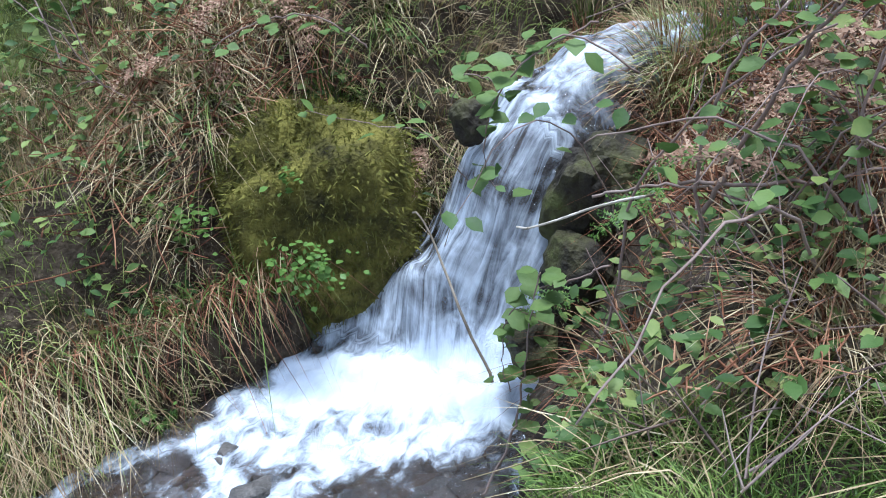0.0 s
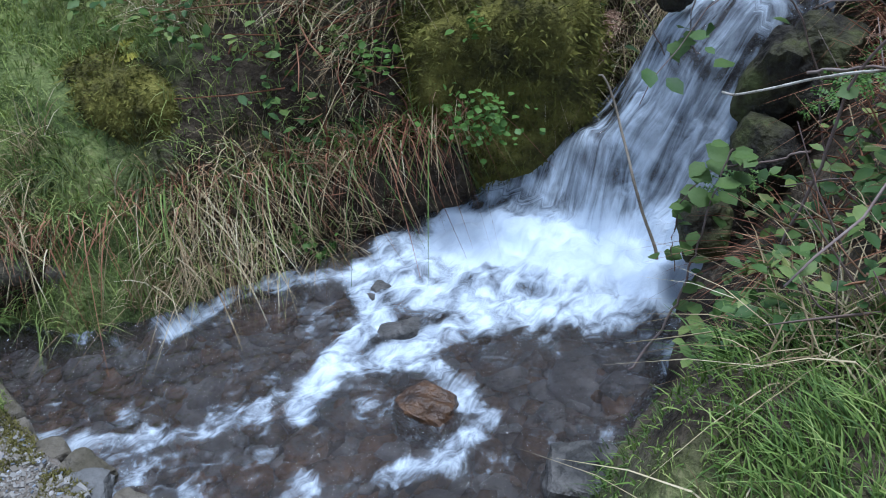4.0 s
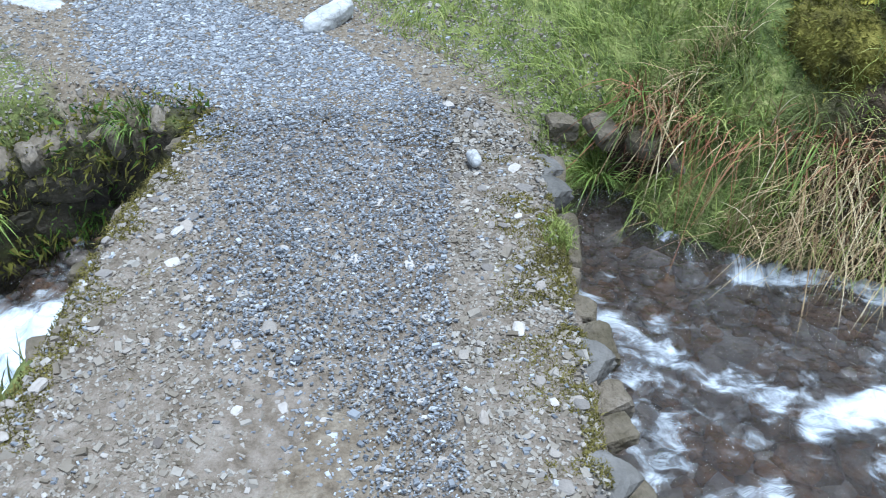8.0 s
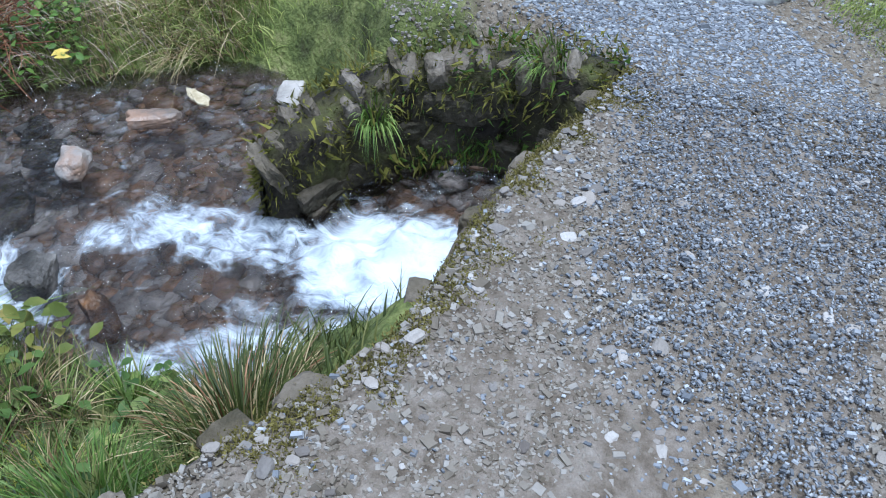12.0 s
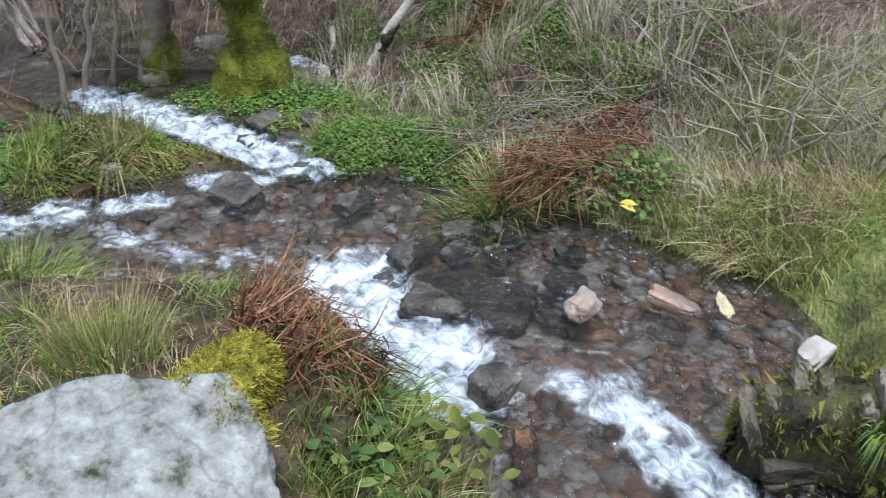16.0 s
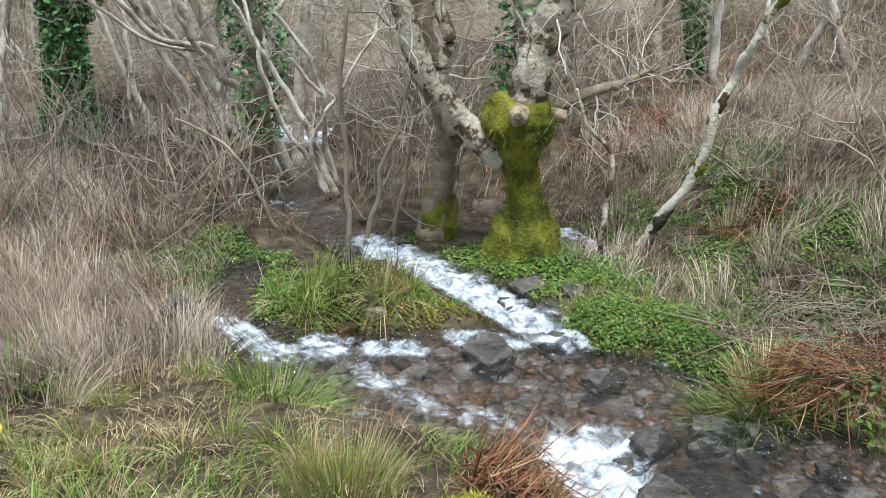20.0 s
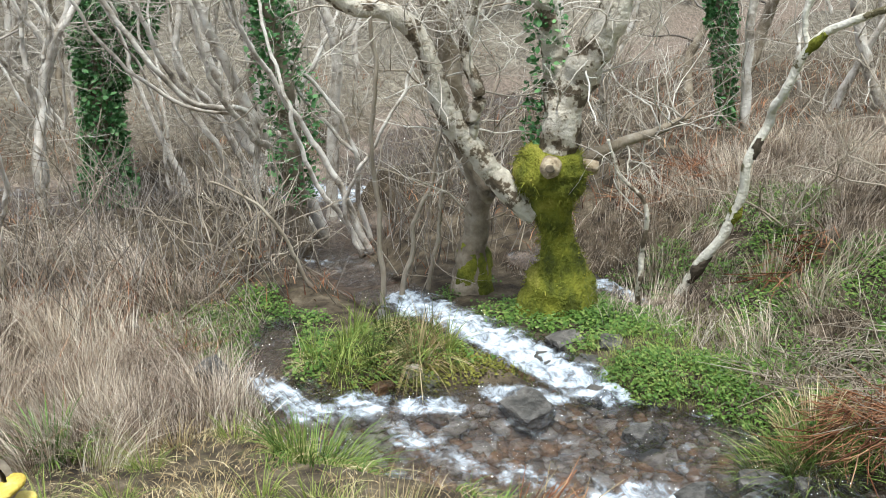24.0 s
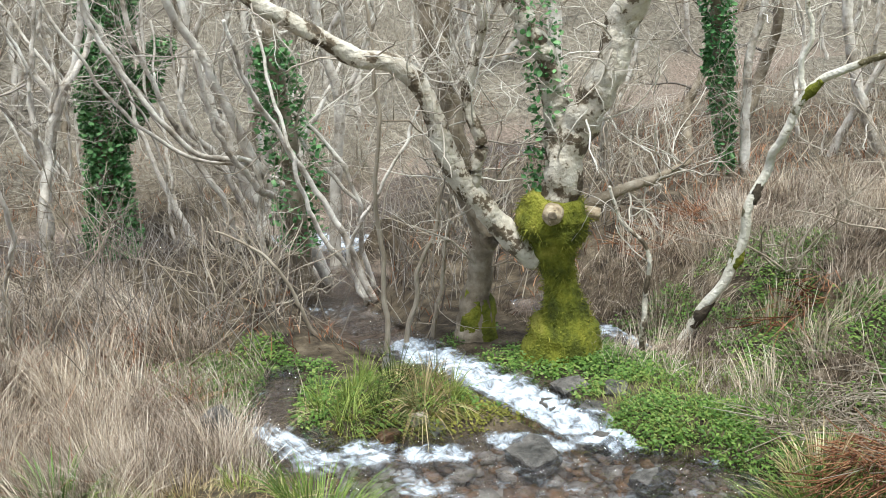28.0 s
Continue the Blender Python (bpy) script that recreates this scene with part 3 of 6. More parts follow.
# White water: lines along which foam lies: points, half width, strength
FOAM = [
    ([(.2, 3.38), (.05, 3.3), (-.13, 3.12), (-.26, 3.0), (-.33, 2.93)], .2, .48),
    ([(-.72, 2.84), (-.45, 2.84), (-.12, 2.84)], .13, .56),
    ([(-.82, 2.64), (-.5, 2.66), (-.14, 2.66)], .15, 1.15),
    ([(-.98, 2.5), (-.85, 2.4), (-.55, 2.45), (-.3, 2.5)], .13, .62),
    ([(-.98, 2.52), (-1.07, 2.37), (-.92, 2.23), (-.96, 2.05), (-.97, 1.85)], .055, .62),
    ([(-.52, 2.43), (-.68, 2.26), (-.88, 2.05)], .06, .55),
    ([(-.76, 2.11), (-.62, 2.09), (-.49, 2.01), (-.53, 1.85), (-.65, 1.76)], .045, .55),
    ([(-1.12, 2.35), (-1.36, 2.24), (-1.49, 2.05), (-1.5, 1.99)], .05, .5),
    ([(-1.61, 1.51), (-1.4, 1.57), (-1.27, 1.66), (-1.07, 1.81)], .045, .4),
    ([(-.84, 1.52), (-.84, 1.64)], .05, .5),
    ([(-1.97, .3), (-2.1, .08), (-2.14, -.14)], .21, .95),
    ([(-2.14, .0), (-2.25, -.45), (-2.34, -.85)], .13, .5),
    ([(-2.3, -.72), (-2.26, -.88), (-2.28, -1.03)], .06, .45),
    ([(-1.7, -.68), (-1.8, -.47), (-1.8, -.1)], .12, .5),
    ([(-2.03, -1.25), (-2.1, -1.6), (-2.16, -1.9), (-2.24, -2.1)], .2, .58),
    ([(-2.09, -2.16), (-2.44, -2.06)], .03, 1.0),
    ([(-2.09, -2.39), (-1.86, -2.67), (-1.69, -3.01)], .08, .2),
    ([(-1.39, -3.36), (-1.66, -3.28)], .11, .38),
    ([(-1.81, -3.18), (-2.0, -3.08)], .07, .45),
    ([(-1.3, -3.9), (-1.38, -3.45)], .1, .42),
    ([(-2.74, -2.86), (-2.6, -3.25), (-2.58, -3.65), (-2.5, -4.1), (-2.4, -4.6)], .15, .55),
    ([(-2.45, -2.95), (-2.2, -3.1)], .07, .42),
    ([(-3.5, -4.25), (-3.6, -3.98), (-3.52, -3.75)], .07, .42),
    ([(-3.9, -8.7), (-3.3, -9.1), (-2.8, -9.3)], .3, .5),
]


def water_sheet(name, label, x0, x1, y0, y1, step, chop):
    wx, wy = np.arange(x0, x1, step), np.arange(y0, y1, step)
    x, y = [a.ravel() for a in np.meshgrid(wx, wy, indexing="ij")]
    d, lev = stream(x, y)
    foam, along, across = .0 - .04 * sstep(-y, .3, 1.2) + .12 * sstep(fbm(x * 2.6, y * 2.6, 8.0), .5, .75) + .22 * sstep(fbm(x * 10, y * 10, 14.0), .54, .8) * sstep(y, 1.0, 1.5), np.zeros(len(x)), np.zeros(len(x))
    near = np.full(len(x), 1e9)
    for ch in CHAINS:
        run = 0.0
        for a, b in zip(ch, ch[1:]):
            dd, t = seg(x, y, a, b)
            le = math.dist(a[:3], b[:3])
            s = np.sign((x - a[0]) * (b[1] - a[1]) - (y - a[1]) * (b[0] - a[0])) * dd
            hit = dd < near
            near = np.where(hit, dd, near)
            steep = abs(a[2] - b[2]) > .1
            fac = .2 if steep else .62
            along, across = np.where(hit, run + t * le * fac, along), np.where(hit, s * (1.8 if steep else 1), across)
            run += le * fac
    for pts, w, st in FOAM:
        for a, b in zip(pts, pts[1:]):
            dd, t = seg(x, y, a, b)
            foam = np.maximum(foam, st * (1 - sstep(dd, w * .45, w * 1.35)))
    rough = fbm(x * 11, y * 11, 1.0) - .5
    fine = fbm(x * 30, y * 30, 3.0, 2) - .5
    z = lev + chop * (rough * (.02 + .075 * foam) + fine * (.01 + .03 * foam))
    keep = d < .06
    f = grid_faces(len(wx), len(wy))
    f = f[keep[f].all(axis=1)]
    used = np.unique(f)
    renum = np.zeros(len(x), int)
    renum[used] = np.arange(len(used))
    me = mesh_np(name, np.stack([x, y, z], 1)[used], renum[f], WATER, attrs={"foam": foam[used], "along": along[used], "across": across[used], "murk": (.04 + .4 * sstep(y, .9, 1.7) * (.3 + 1.2 * fbm(x * 6, y * 6, 12.0)))[used]})
    return thing(name, label, "water", kind="structure", me=me)


water_sheet("water", "clear shallow stream with white foaming rapids and a waterfall", -3.6, 1.25, -4.9, 4.7, .02, 1.0)
water_sheet("water", "distant shallow river with white riffles beyond the trees", -16, 6, -15.5, -4.9, .1, 1.0)


# ---------------------------------------------------------------- scattering
def randrot(n, tilt=3.14, r=rng):
    """Rotation matrices: any heading, tilted by up to tilt."""
    a, b, c = r.uniform(0, 6.283, n), r.normal(0, tilt / 2, n), r.uniform(0, 6.283, n)
    ca, sa, cb, sb, cc, sc = np.cos(a), np.sin(a), np.cos(b), np.sin(b), np.cos(c), np.sin(c)
    z0, o = np.zeros(n), np.ones(n)
    rz = np.stack([np.stack([ca, -sa, z0], 1), np.stack([sa, ca, z0], 1), np.stack([z0, z0, o], 1)], 1)
    rx = np.stack([np.stack([o, z0, z0], 1), np.stack([z0, cb, -sb], 1), np.stack([z0, sb, cb], 1)], 1)
    rw = np.stack([np.stack([cc, -sc, z0], 1), np.stack([sc, cc, z0], 1), np.stack([z0, z0, o], 1)], 1)
    return rz @ rx @ rw


def scatter(v, f, pos, scale, rot):
    n = len(pos)
    w = np.einsum("nij,nvj->nvi", rot, v[None] * scale[:, None]) + pos[:, None]
    return w.reshape(-1, 3), (f[None] + (np.arange(n) * len(v))[:, None, None]).reshape(-1, f.shape[1])


CHIP_V = np.array([(-.5, -.35, -.4), (.45, -.5, -.4), (.5, .4, -.4), (-.35, .5, -.4), (-.4, -.3, .4), (.35, -.4, .5), (.4, .3, .35), (-.3, .38, .45)])
CHIP_F = np.array([(0, 3, 2, 1), (4, 5, 6, 7), (0, 1, 5, 4), (1, 2, 6, 5), (2, 3, 7, 6), (3, 0, 4, 7)])
LEAF_V = np.array([(0, 0, 0), (.28, .3, .07), (.3, .62, .05), (0, 1, -.08), (-.3, .62, .05), (-.28, .3, .07), (0, .45, 0)])
LEAF_F = np.array([(0, 1, 6), (1, 2, 6), (2, 3, 6), (3, 4, 6), (4, 5, 6), (5, 0, 6)])


def pick(n, x0, x1, y0, y1, ok):
    """About n places of the box for which ok(x, y, water distance, path distance) holds."""
    x, y = rng.uniform(x0, x1, n), rng.uniform(y0, y1, n)
    d, p = stream(x, y)[0], path_dist(x, y)
    k = ok(x, y, d, p)
    x, y = x[k], y[k]
    return np.stack([x, y, ground_z(x, y)], 1)


def downhill(x, y):
    e = .06
    g = np.stack([ground_z(x + e, y) - ground_z(x - e, y), ground_z(x, y + e) - ground_z(x, y - e)], 1) / (2 * e)
    return -g


def clumped(x, y, f, thr, z=0.0):
    return vnoise(x * f, y * f, z) > thr


def blades(pos, length, width, lean, curl=.5, segs=3):
    """Grass blades: lean is a horizontal push for each, curl how far the tip hangs."""
    n = len(pos)
    lv = np.linspace(0, 1, segs + 1)
    ang = rng.uniform(0, 6.283, n)
    sx = np.stack([np.cos(ang), np.sin(ang), np.zeros(n)], 1) * width[:, None] / 2
    out = []
    le = np.linalg.norm(lean, axis=1)
    for k, t in enumerate(lv):
        up = length * (t - curl * le * t * t * .75)
        c = pos + np.concatenate([lean * (length * t * (.35 + .65 * t))[:, None], up[:, None]], 1)
        if k < segs:
            w = sx * (1 - .75 * t)
            out += [c - w, c + w]
        else:
            out.append(c)
    v = np.stack(out, 1)
    m = v.shape[1]
    o = (np.arange(n) * m)[:, None]
    q = np.concatenate([o + np.array([[2 * k, 2 * k + 1, 2 * k + 3, 2 * k + 2]]) for k in range(segs - 1)])
    t = o + np.array([[2 * segs - 2, 2 * segs - 1, 2 * segs]])
    return v.reshape(-1, 3), t, q


def grass(name, label, category, pos, lo, hi, width, material, wind=.35, hang=.3, curl=.5, per=1, fan=.02):
    """A stretch of grass; wind: random lean, hang: lean downhill."""
    pos = np.repeat(pos, per, axis=0)
    n = len(pos)
    pos = pos + np.concatenate([rng.normal(0, fan, (n, 2)), np.full((n, 1), -.008)], 1)
    le = rng.uniform(lo, hi, n)
    fx, fy = pos[:, 0] * 3.1, pos[:, 1] * 3.1
    field = np.stack([vnoise(fx, fy, 1.0) - .5, vnoise(fx, fy, 11.0) - .5], 1) * 2.2 * wind
    lean = field + rng.normal(0, wind * .7, (n, 2)) + hang * np.clip(downhill(pos[:, 0], pos[:, 1]), -1.6, 1.6)
    v, t, q = blades(pos, le, rng.uniform(.6, 1.2, n) * width, lean, curl)
    return thing(name, label, category, kind="stuff", me=mesh_np(name, v, [q, t], material, True))


def sticks(name, label, category, pos, lo, hi, rad, material, flat=.6, along=None, spread_=1.0, kind="stuff"):
    """Thin dead stalks lying about; flat: 1 lies down, 0 stands."""
    n = len(pos)
    le, a = rng.uniform(lo, hi, n), rng.uniform(0, 6.283, n)
    if along is not None:
        a = along + rng.normal(0, spread_, n)
    el = np.clip(rng.normal((1 - flat) * 1.4, .28, n), -1.2 if flat > 1 else -.1, 1.5)
    d = np.stack([np.cos(a) * np.cos(el), np.sin(a) * np.cos(el), np.sin(el)], 1)
    bend = rng.normal(0, .1, (n, 3))
    rr = rng.uniform(.6, 1.3, n) * rad
    s = np.cross(d, np.array([0, 0, 1.0]))
    s /= np.linalg.norm(s, axis=1, keepdims=True) + 1e-6
    u = np.cross(s, d)
    rings = []
    for t, k in ((0, 1.0), (.5, .8), (1, .35)):
        c = pos + d * (le * t)[:, None] + bend * (le * t * t)[:, None]
        for th in (0, 2.094, 4.189):
            rings.append(c + (s * math.cos(th) + u * math.sin(th)) * (rr * k)[:, None])
    v = np.stack(rings, 1)
    o = (np.arange(n) * 9)[:, None]
    q = np.concatenate([o + np.array([[b + i, b + (i + 1) % 3, b + 3 + (i + 1) % 3, b + 3 + i]]) for b in (0, 3) for i in range(3)])
    t = o + np.array([[6, 7, 8]])
    return thing(name, label, category, kind=kind, me=mesh_np(name, v.reshape(-1, 3), [q, t], material, True))


def leaves(pos, lo, hi, tilt=1.1):
    n = len(pos)
    s = rng.uniform(lo, hi, n)
    return scatter(LEAF_V - np.array([0, .5, 0]), LEAF_F, pos, np.stack([s * .9, s, s], 1), randrot(n, tilt))


# ---------------------------------------------------------------- footbridge
LEFT = [(-.55, -.48), (-.93, -.18), (-1.29, .1), (-1.79, .27), (-2.18, .46), (-2.5, .62)]
RIGHT = [(-.3, 1.02), (-.72, 1.14), (-1.1, 1.27), (-1.43, 1.38), (-1.7, 1.46), (-1.95, 1.55)]


def deck_mesh(n=90, m=46, thick=.2):
    l, r = curve(LEFT, n), curve(RIGHT, n)
    t = np.linspace(0, 1, m)
    xy = l[:, None] * (1 - t[:, None]) + r[:, None] * t[:, None]
    x, y = xy[..., 0], xy[..., 1]
    z = deck(x, y) + .012 + .01 * (fbm(x * 14, y * 14) - .5) - .03 * np.exp(-((t[None] - .6) / .16) ** 2)
    edge = np.minimum(t, 1 - t)[None] * np.ones_like(x)
    wob = .03 * (fbm(x * 8, y * 8, 7.0) - .5) * (edge < .03)
    z = z - .03 * (1 - sstep(edge, 0, .05))
    top = np.stack([x + wob, y + wob, z], -1).reshape(-1, 3)
    f = [grid_faces(n, m)[:, ::-1]]
    low = top.copy()
    low[:, 2] -= thick
    nt = n * m
    f.append(grid_faces(n, m) + nt)
    for idx in (np.arange(n) * m, np.arange(n) * m + m - 1):
        a, b = idx[:-1], idx[1:]
        f.append(np.stack([a, b, b + nt, a + nt], 1))
    return mesh_np("deck", np.concatenate([top, low]), f, DIRT)


bridge = thing("footbridge", "low stone footbridge with a gravel deck over the stream", "footbridge")
part("deck", deck_mesh(), bridge, "packed earth and gravel deck")
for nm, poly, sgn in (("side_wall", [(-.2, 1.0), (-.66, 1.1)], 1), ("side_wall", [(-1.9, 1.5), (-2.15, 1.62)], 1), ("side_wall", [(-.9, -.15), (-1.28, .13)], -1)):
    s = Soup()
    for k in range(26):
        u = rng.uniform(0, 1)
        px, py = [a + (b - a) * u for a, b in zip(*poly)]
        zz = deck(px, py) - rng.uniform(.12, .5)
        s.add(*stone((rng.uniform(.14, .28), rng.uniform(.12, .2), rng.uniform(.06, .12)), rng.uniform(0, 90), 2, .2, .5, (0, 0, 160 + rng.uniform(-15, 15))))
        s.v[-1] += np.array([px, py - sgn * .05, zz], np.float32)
    part(nm, s.mesh(nm, DARKSTONE), bridge, "dark stone abutment")
# kerb stones along both edges
kerbs = []
for k in range(7):
    v, f = stone((.16, .12, .07), 11.3 * k + 2, 3, .2, .95)
    kerbs.append(mesh_np("kerb_stone", v, f, WALLSTONE, False))
for line, off in ((RIGHT, 1), (LEFT, -1)):
    c = curve(line, 400)
    run = np.concatenate([[0], np.cumsum(np.linalg.norm(np.diff(c, axis=0), axis=1))])
    s = .05 if off > 0 else .3
    while s < run[-1]:
        i = int(np.searchsorted(run, s).clip(1, 398))
        dx, dy = c[i + 1] - c[i - 1]
        nl = math.hypot(dx, dy)
        ox, oy = (dy / nl * off, -dx / nl * off)
        if oy * off < 0:
            ox, oy = -ox, -oy
        le = rng.uniform(.55, 1.25) if off > 0 else rng.uniform(.3, .75)
        ob = part("kerb_stone", kerbs[rng.integers(7)], bridge)
        jut = rng.uniform(-.03, .035)
        px, py = c[i][0] + ox * jut * off * off, c[i][1] + oy * jut
        ob.matrix_basis = pose(px, py, deck(px, py) - rng.uniform(.025, .085), rng.normal(0, 6), rng.normal(0, 6), math.degrees(math.atan2(dy, dx)) + rng.normal(0, 20)) @ Matrix.Diagonal((le, rng.uniform(.5, 1.2), rng.uniform(.6, 1.3), 1))
        s += .17 * le + rng.uniform(0, .05)

# worn flat slabs at the far end of the upstream edge
for k, (x, y, a) in enumerate([(-1.92, 1.5, 15), (-1.79, 1.47, 20), (-1.08, 1.24, 28), (-.75, 1.12, 25)]):
    v, f = stone((.12, .15, .07), 55.5 + 4 * k, 3, .12, .97)
    part("slab", mesh_np("slab", v, f, SLAB, False), bridge, "flat grey edge slab").matrix_basis = pose(x, y, deck(x, y) - .022, 2, -2, a)
c = np.array([(-1.62 + .12 * q, 1.42 - .045 * q) for q in rng.random(900)]) + rng.normal(0, .02, (900, 2))
v, t, q = blades(np.column_stack([c, deck(c[:, 0], c[:, 1])]), rng.uniform(.01, .045, 900), np.full(900, .004), rng.normal(0, .5, (900, 2)), .6, 2)
tagged(part("turf_patch", mesh_np("turf_patch", v, [q, t], TURF), bridge, "patch of short turf on the deck edge"), kind="stuff")

# ---------------------------------------------------------------- wing wall of upright stones on the far downstream side
WING = [(-2.5, .62, -.1), (-2.62, .36, -.14), (-2.68, .12, -.2), (-2.66, -.1, -.24), (-2.55, -.3, -.3), (-2.36, -.46, -.36)]


def ribbon_wall(line, height, thick, n=70, m=14):
    c = curve(line, n)
    d = np.gradient(c[:, :2], axis=0)
    d /= np.linalg.norm(d, axis=1, keepdims=True)
    nrm = np.stack([-d[:, 1], d[:, 0]], 1)
    prof = [(-.5, -1), (-.55, -.7), (-.5, -.4), (-.48, -.15), (-.35, -.02), (0, .02), (.35, -.02), (.5, -.15), (.5, -.5), (.5, -1)]
    vs = []
    for a, h in prof:
        q = np.concatenate([c[:, :2] + nrm * (a * thick * (1 - .85 * np.clip((np.linspace(0, 1, n) - .86) / .14, 0, 1) ** 2))[:, None], (c[:, 2] + h * height - .1 * np.clip((np.linspace(0, 1, n) - .9) / .1, 0, 1) ** 2)[:, None]], 1)
        q += .11 * (fbm(q[:, 0] * 9, q[:, 1] * 9, q[:, 2] * 9)[:, None] - .5) * np.array([1, 1, .6])
        vs.append(q)
    v = np.stack(vs, 1).reshape(-1, 3)
    k = len(prof)
    ends = np.array([list(range(k))[::-1], list(range((n - 1) * k, n * k))])
    caps = [np.array([[e[0], e[i], e[i + 1]] for i in range(1, k - 1)]) for e in ends]
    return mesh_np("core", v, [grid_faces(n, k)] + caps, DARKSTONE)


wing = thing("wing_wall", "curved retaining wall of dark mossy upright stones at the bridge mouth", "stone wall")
part("core", ribbon_wall(WING, .6, .2), wing, "dark moss-grown wall face")
wl_ = curve(WING, 60)
for k, i in enumerate(np.linspace(1, 57, 22).astype(int)):
    a = math.degrees(math.atan2(*(wl_[i + 1] - wl_[i - 1])[[1, 0]]))
    v, f = stone((rng.uniform(.04, .08), rng.uniform(.12, .2), rng.uniform(.14, .26)), 5.1 * k + 1, 3, .2, .95)
    ob = part("upright_stone", mesh_np("upright_stone", v, f, WALLSTONE, False), wing)
    ob.matrix_basis = pose(wl_[i][0] + rng.normal(0, .015), wl_[i][1] + rng.normal(0, .015), wl_[i][2] - .075 + rng.normal(0, .02), rng.normal(-4, 8), rng.normal(18, 14), a + rng.normal(0, 14))

dl_ = np.gradient(wl_[:, :2], axis=0)
dl_ /= np.linalg.norm(dl_, axis=1, keepdims=True)
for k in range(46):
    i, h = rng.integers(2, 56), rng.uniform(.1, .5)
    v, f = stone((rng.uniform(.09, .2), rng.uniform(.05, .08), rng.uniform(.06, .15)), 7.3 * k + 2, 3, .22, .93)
    ob = part("face_stone", mesh_np("face_stone", v, f, FACESTONE, False), wing)
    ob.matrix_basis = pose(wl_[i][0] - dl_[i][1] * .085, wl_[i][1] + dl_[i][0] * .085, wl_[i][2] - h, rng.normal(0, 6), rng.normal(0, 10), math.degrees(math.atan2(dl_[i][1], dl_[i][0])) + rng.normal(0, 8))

# ---------------------------------------------------------------- rocks
def rock(name, label, at, size, material, seed, sub=4, rough=.3, square=.3, turn=(0, 0, 0), cat="rock", group=""):
    v, f = stone(size, seed, sub, rough, square, turn)
    return thing(name, label, cat, group=group, at=at, me=mesh_np(name, v, f, material, sub > 4 or square < .35))


def cap(parent, me_rock, material, level, seed, label, bias=None):
    """A moss skin on the upper faces of a rock."""
    n = len(me_rock.vertices)
    co, no = np.empty(n * 3, np.float32), np.empty(n * 3, np.float32)
    me_rock.vertices.foreach_get("co", co)
    me_rock.vertices.foreach_get("normal", no)
    co, no = co.reshape(-1, 3), no.reshape(-1, 3)
    g = fbm(co[:, 0] * 6 + seed, co[:, 1] * 6, co[:, 2] * 6) + .35 * no[:, 2] + (bias(co) if bias else 0)
    tri = np.array([p.vertices[:] for p in me_rock.polygons])
    tri = tri[(g[tri] > level).all(axis=1)]
    if len(tri) < 4:
        return
    lump = co + no * (.001 + .11 * np.clip(g - level, 0, .3))[:, None]
    used = np.unique(tri)
    ren = np.zeros(n, int)
    ren[used] = np.arange(len(used))
    tagged(part("moss", mesh_np("moss", lump[used], ren[tri], material), parent, label), kind="stuff")


r1 = rock("boulder", "large pale grey boulder with yellow moss beside the grass", (-.74, -1.28, -.38), (1.08, .64, .46), WHITE, 3.0, 6, .2, .93, (-18, 4, -22))
r5 = rock("rock", "yellow-mossed rock lump at the end of the pale boulder", (-1.25, -1.36, -.26), (.3, .24, .22), YMOSS, 7.0, 5, .35, .3, (0, 10, 0))
r2 = rock("boulder", "moss-covered boulder in the grassy bank", (-1.9, 2.5, .0), (.5, .42, .46), MOSS, 8.0, 5, .35, .1, (0, 0, 30))
cap(r2, r2.data, YMOSS, .78, 1.0, "yellow-green moss cushion")
r3 = rock("boulder", "moss-grown rock face beside the waterfall", (-.88, 3.05, -.02), (.72, .5, .95), MOSS, 5.5, 5, .42, .2, (0, 0, 20))
rock("rock", "rust-brown wet rock standing in the stream", (-.66, 2.0, -.43), (.2, .16, .16), RUST, 2.0, 4, .34, .5)
rock("rock", "rust-orange slab rock in the lower pool", (-1.96, -.9, -.67), (.2, .09, .07), RUST, 6.0, 4, .35, .5, (0, 10, 40))
rock("rock", "grey wet rock at the stream edge", (-.18, 1.93, -.42), (.24, .2, .2), ROCK, 9.0, 4, .25, .6, (0, 0, 20))
r4 = rock("rock", "large flat dark rock beside the rapids", (-2.42, -1.56, -.82), (.36, .56, .26), ROCK, 12.0, 5, .24, .9, (9, -8, 25))
cap(r4, r4.data, MOSS, .93, 2.0, "dark moss patch")
rock("rock", "dark round rock at the lip of the rapids", (-2.08, -1.14, -.66), (.17, .14, .16), ROCK, 14.0, 4, .3, .7)
rock("rock", "long pale slab lying in the shallow pool", (-2.9, -1.02, -.645), (.22, .085, .06), COBBLE, 16.0, 4, .3, .6, (4, 3, 105))
rock("rock", "round pinkish stone in the shallow pool", (-2.6, -1.21, -.62), (.14, .11, .1), COBBLE, 17.0, 4, .3, .5)
rock("rock", "pale stone at the foot of the wing wall", (-3.0, -.52, -.6), (.17, .1, .07), COBBLE, 19.0, 4, .35, .5)
rock("rock", "flat pale rock in the grass beside the path", (-3.3, -.16, -.3), (.44, .34, .18), QUARTZ, 21.0, 4, .25, .8, (0, 0, 35))
rock("rock", "long white rock beside the gravel path", (-3.82, .03, -.28), (.6, .26, .2), QUARTZ, 23.0, 4, .25, .8, (0, 0, 30))
rock("rock", "white stone on the path edge", (-3.25, 1.19, -.26), (.28, .1, .09), QUARTZ, 25.0, 4, .2, .3, (0, 0, 126))
rock("rock", "small white stone on the kerb", (-1.96, 1.32, -.095), (.07, .04, .04), QUARTZ, 27.0, 3, .2, .3)
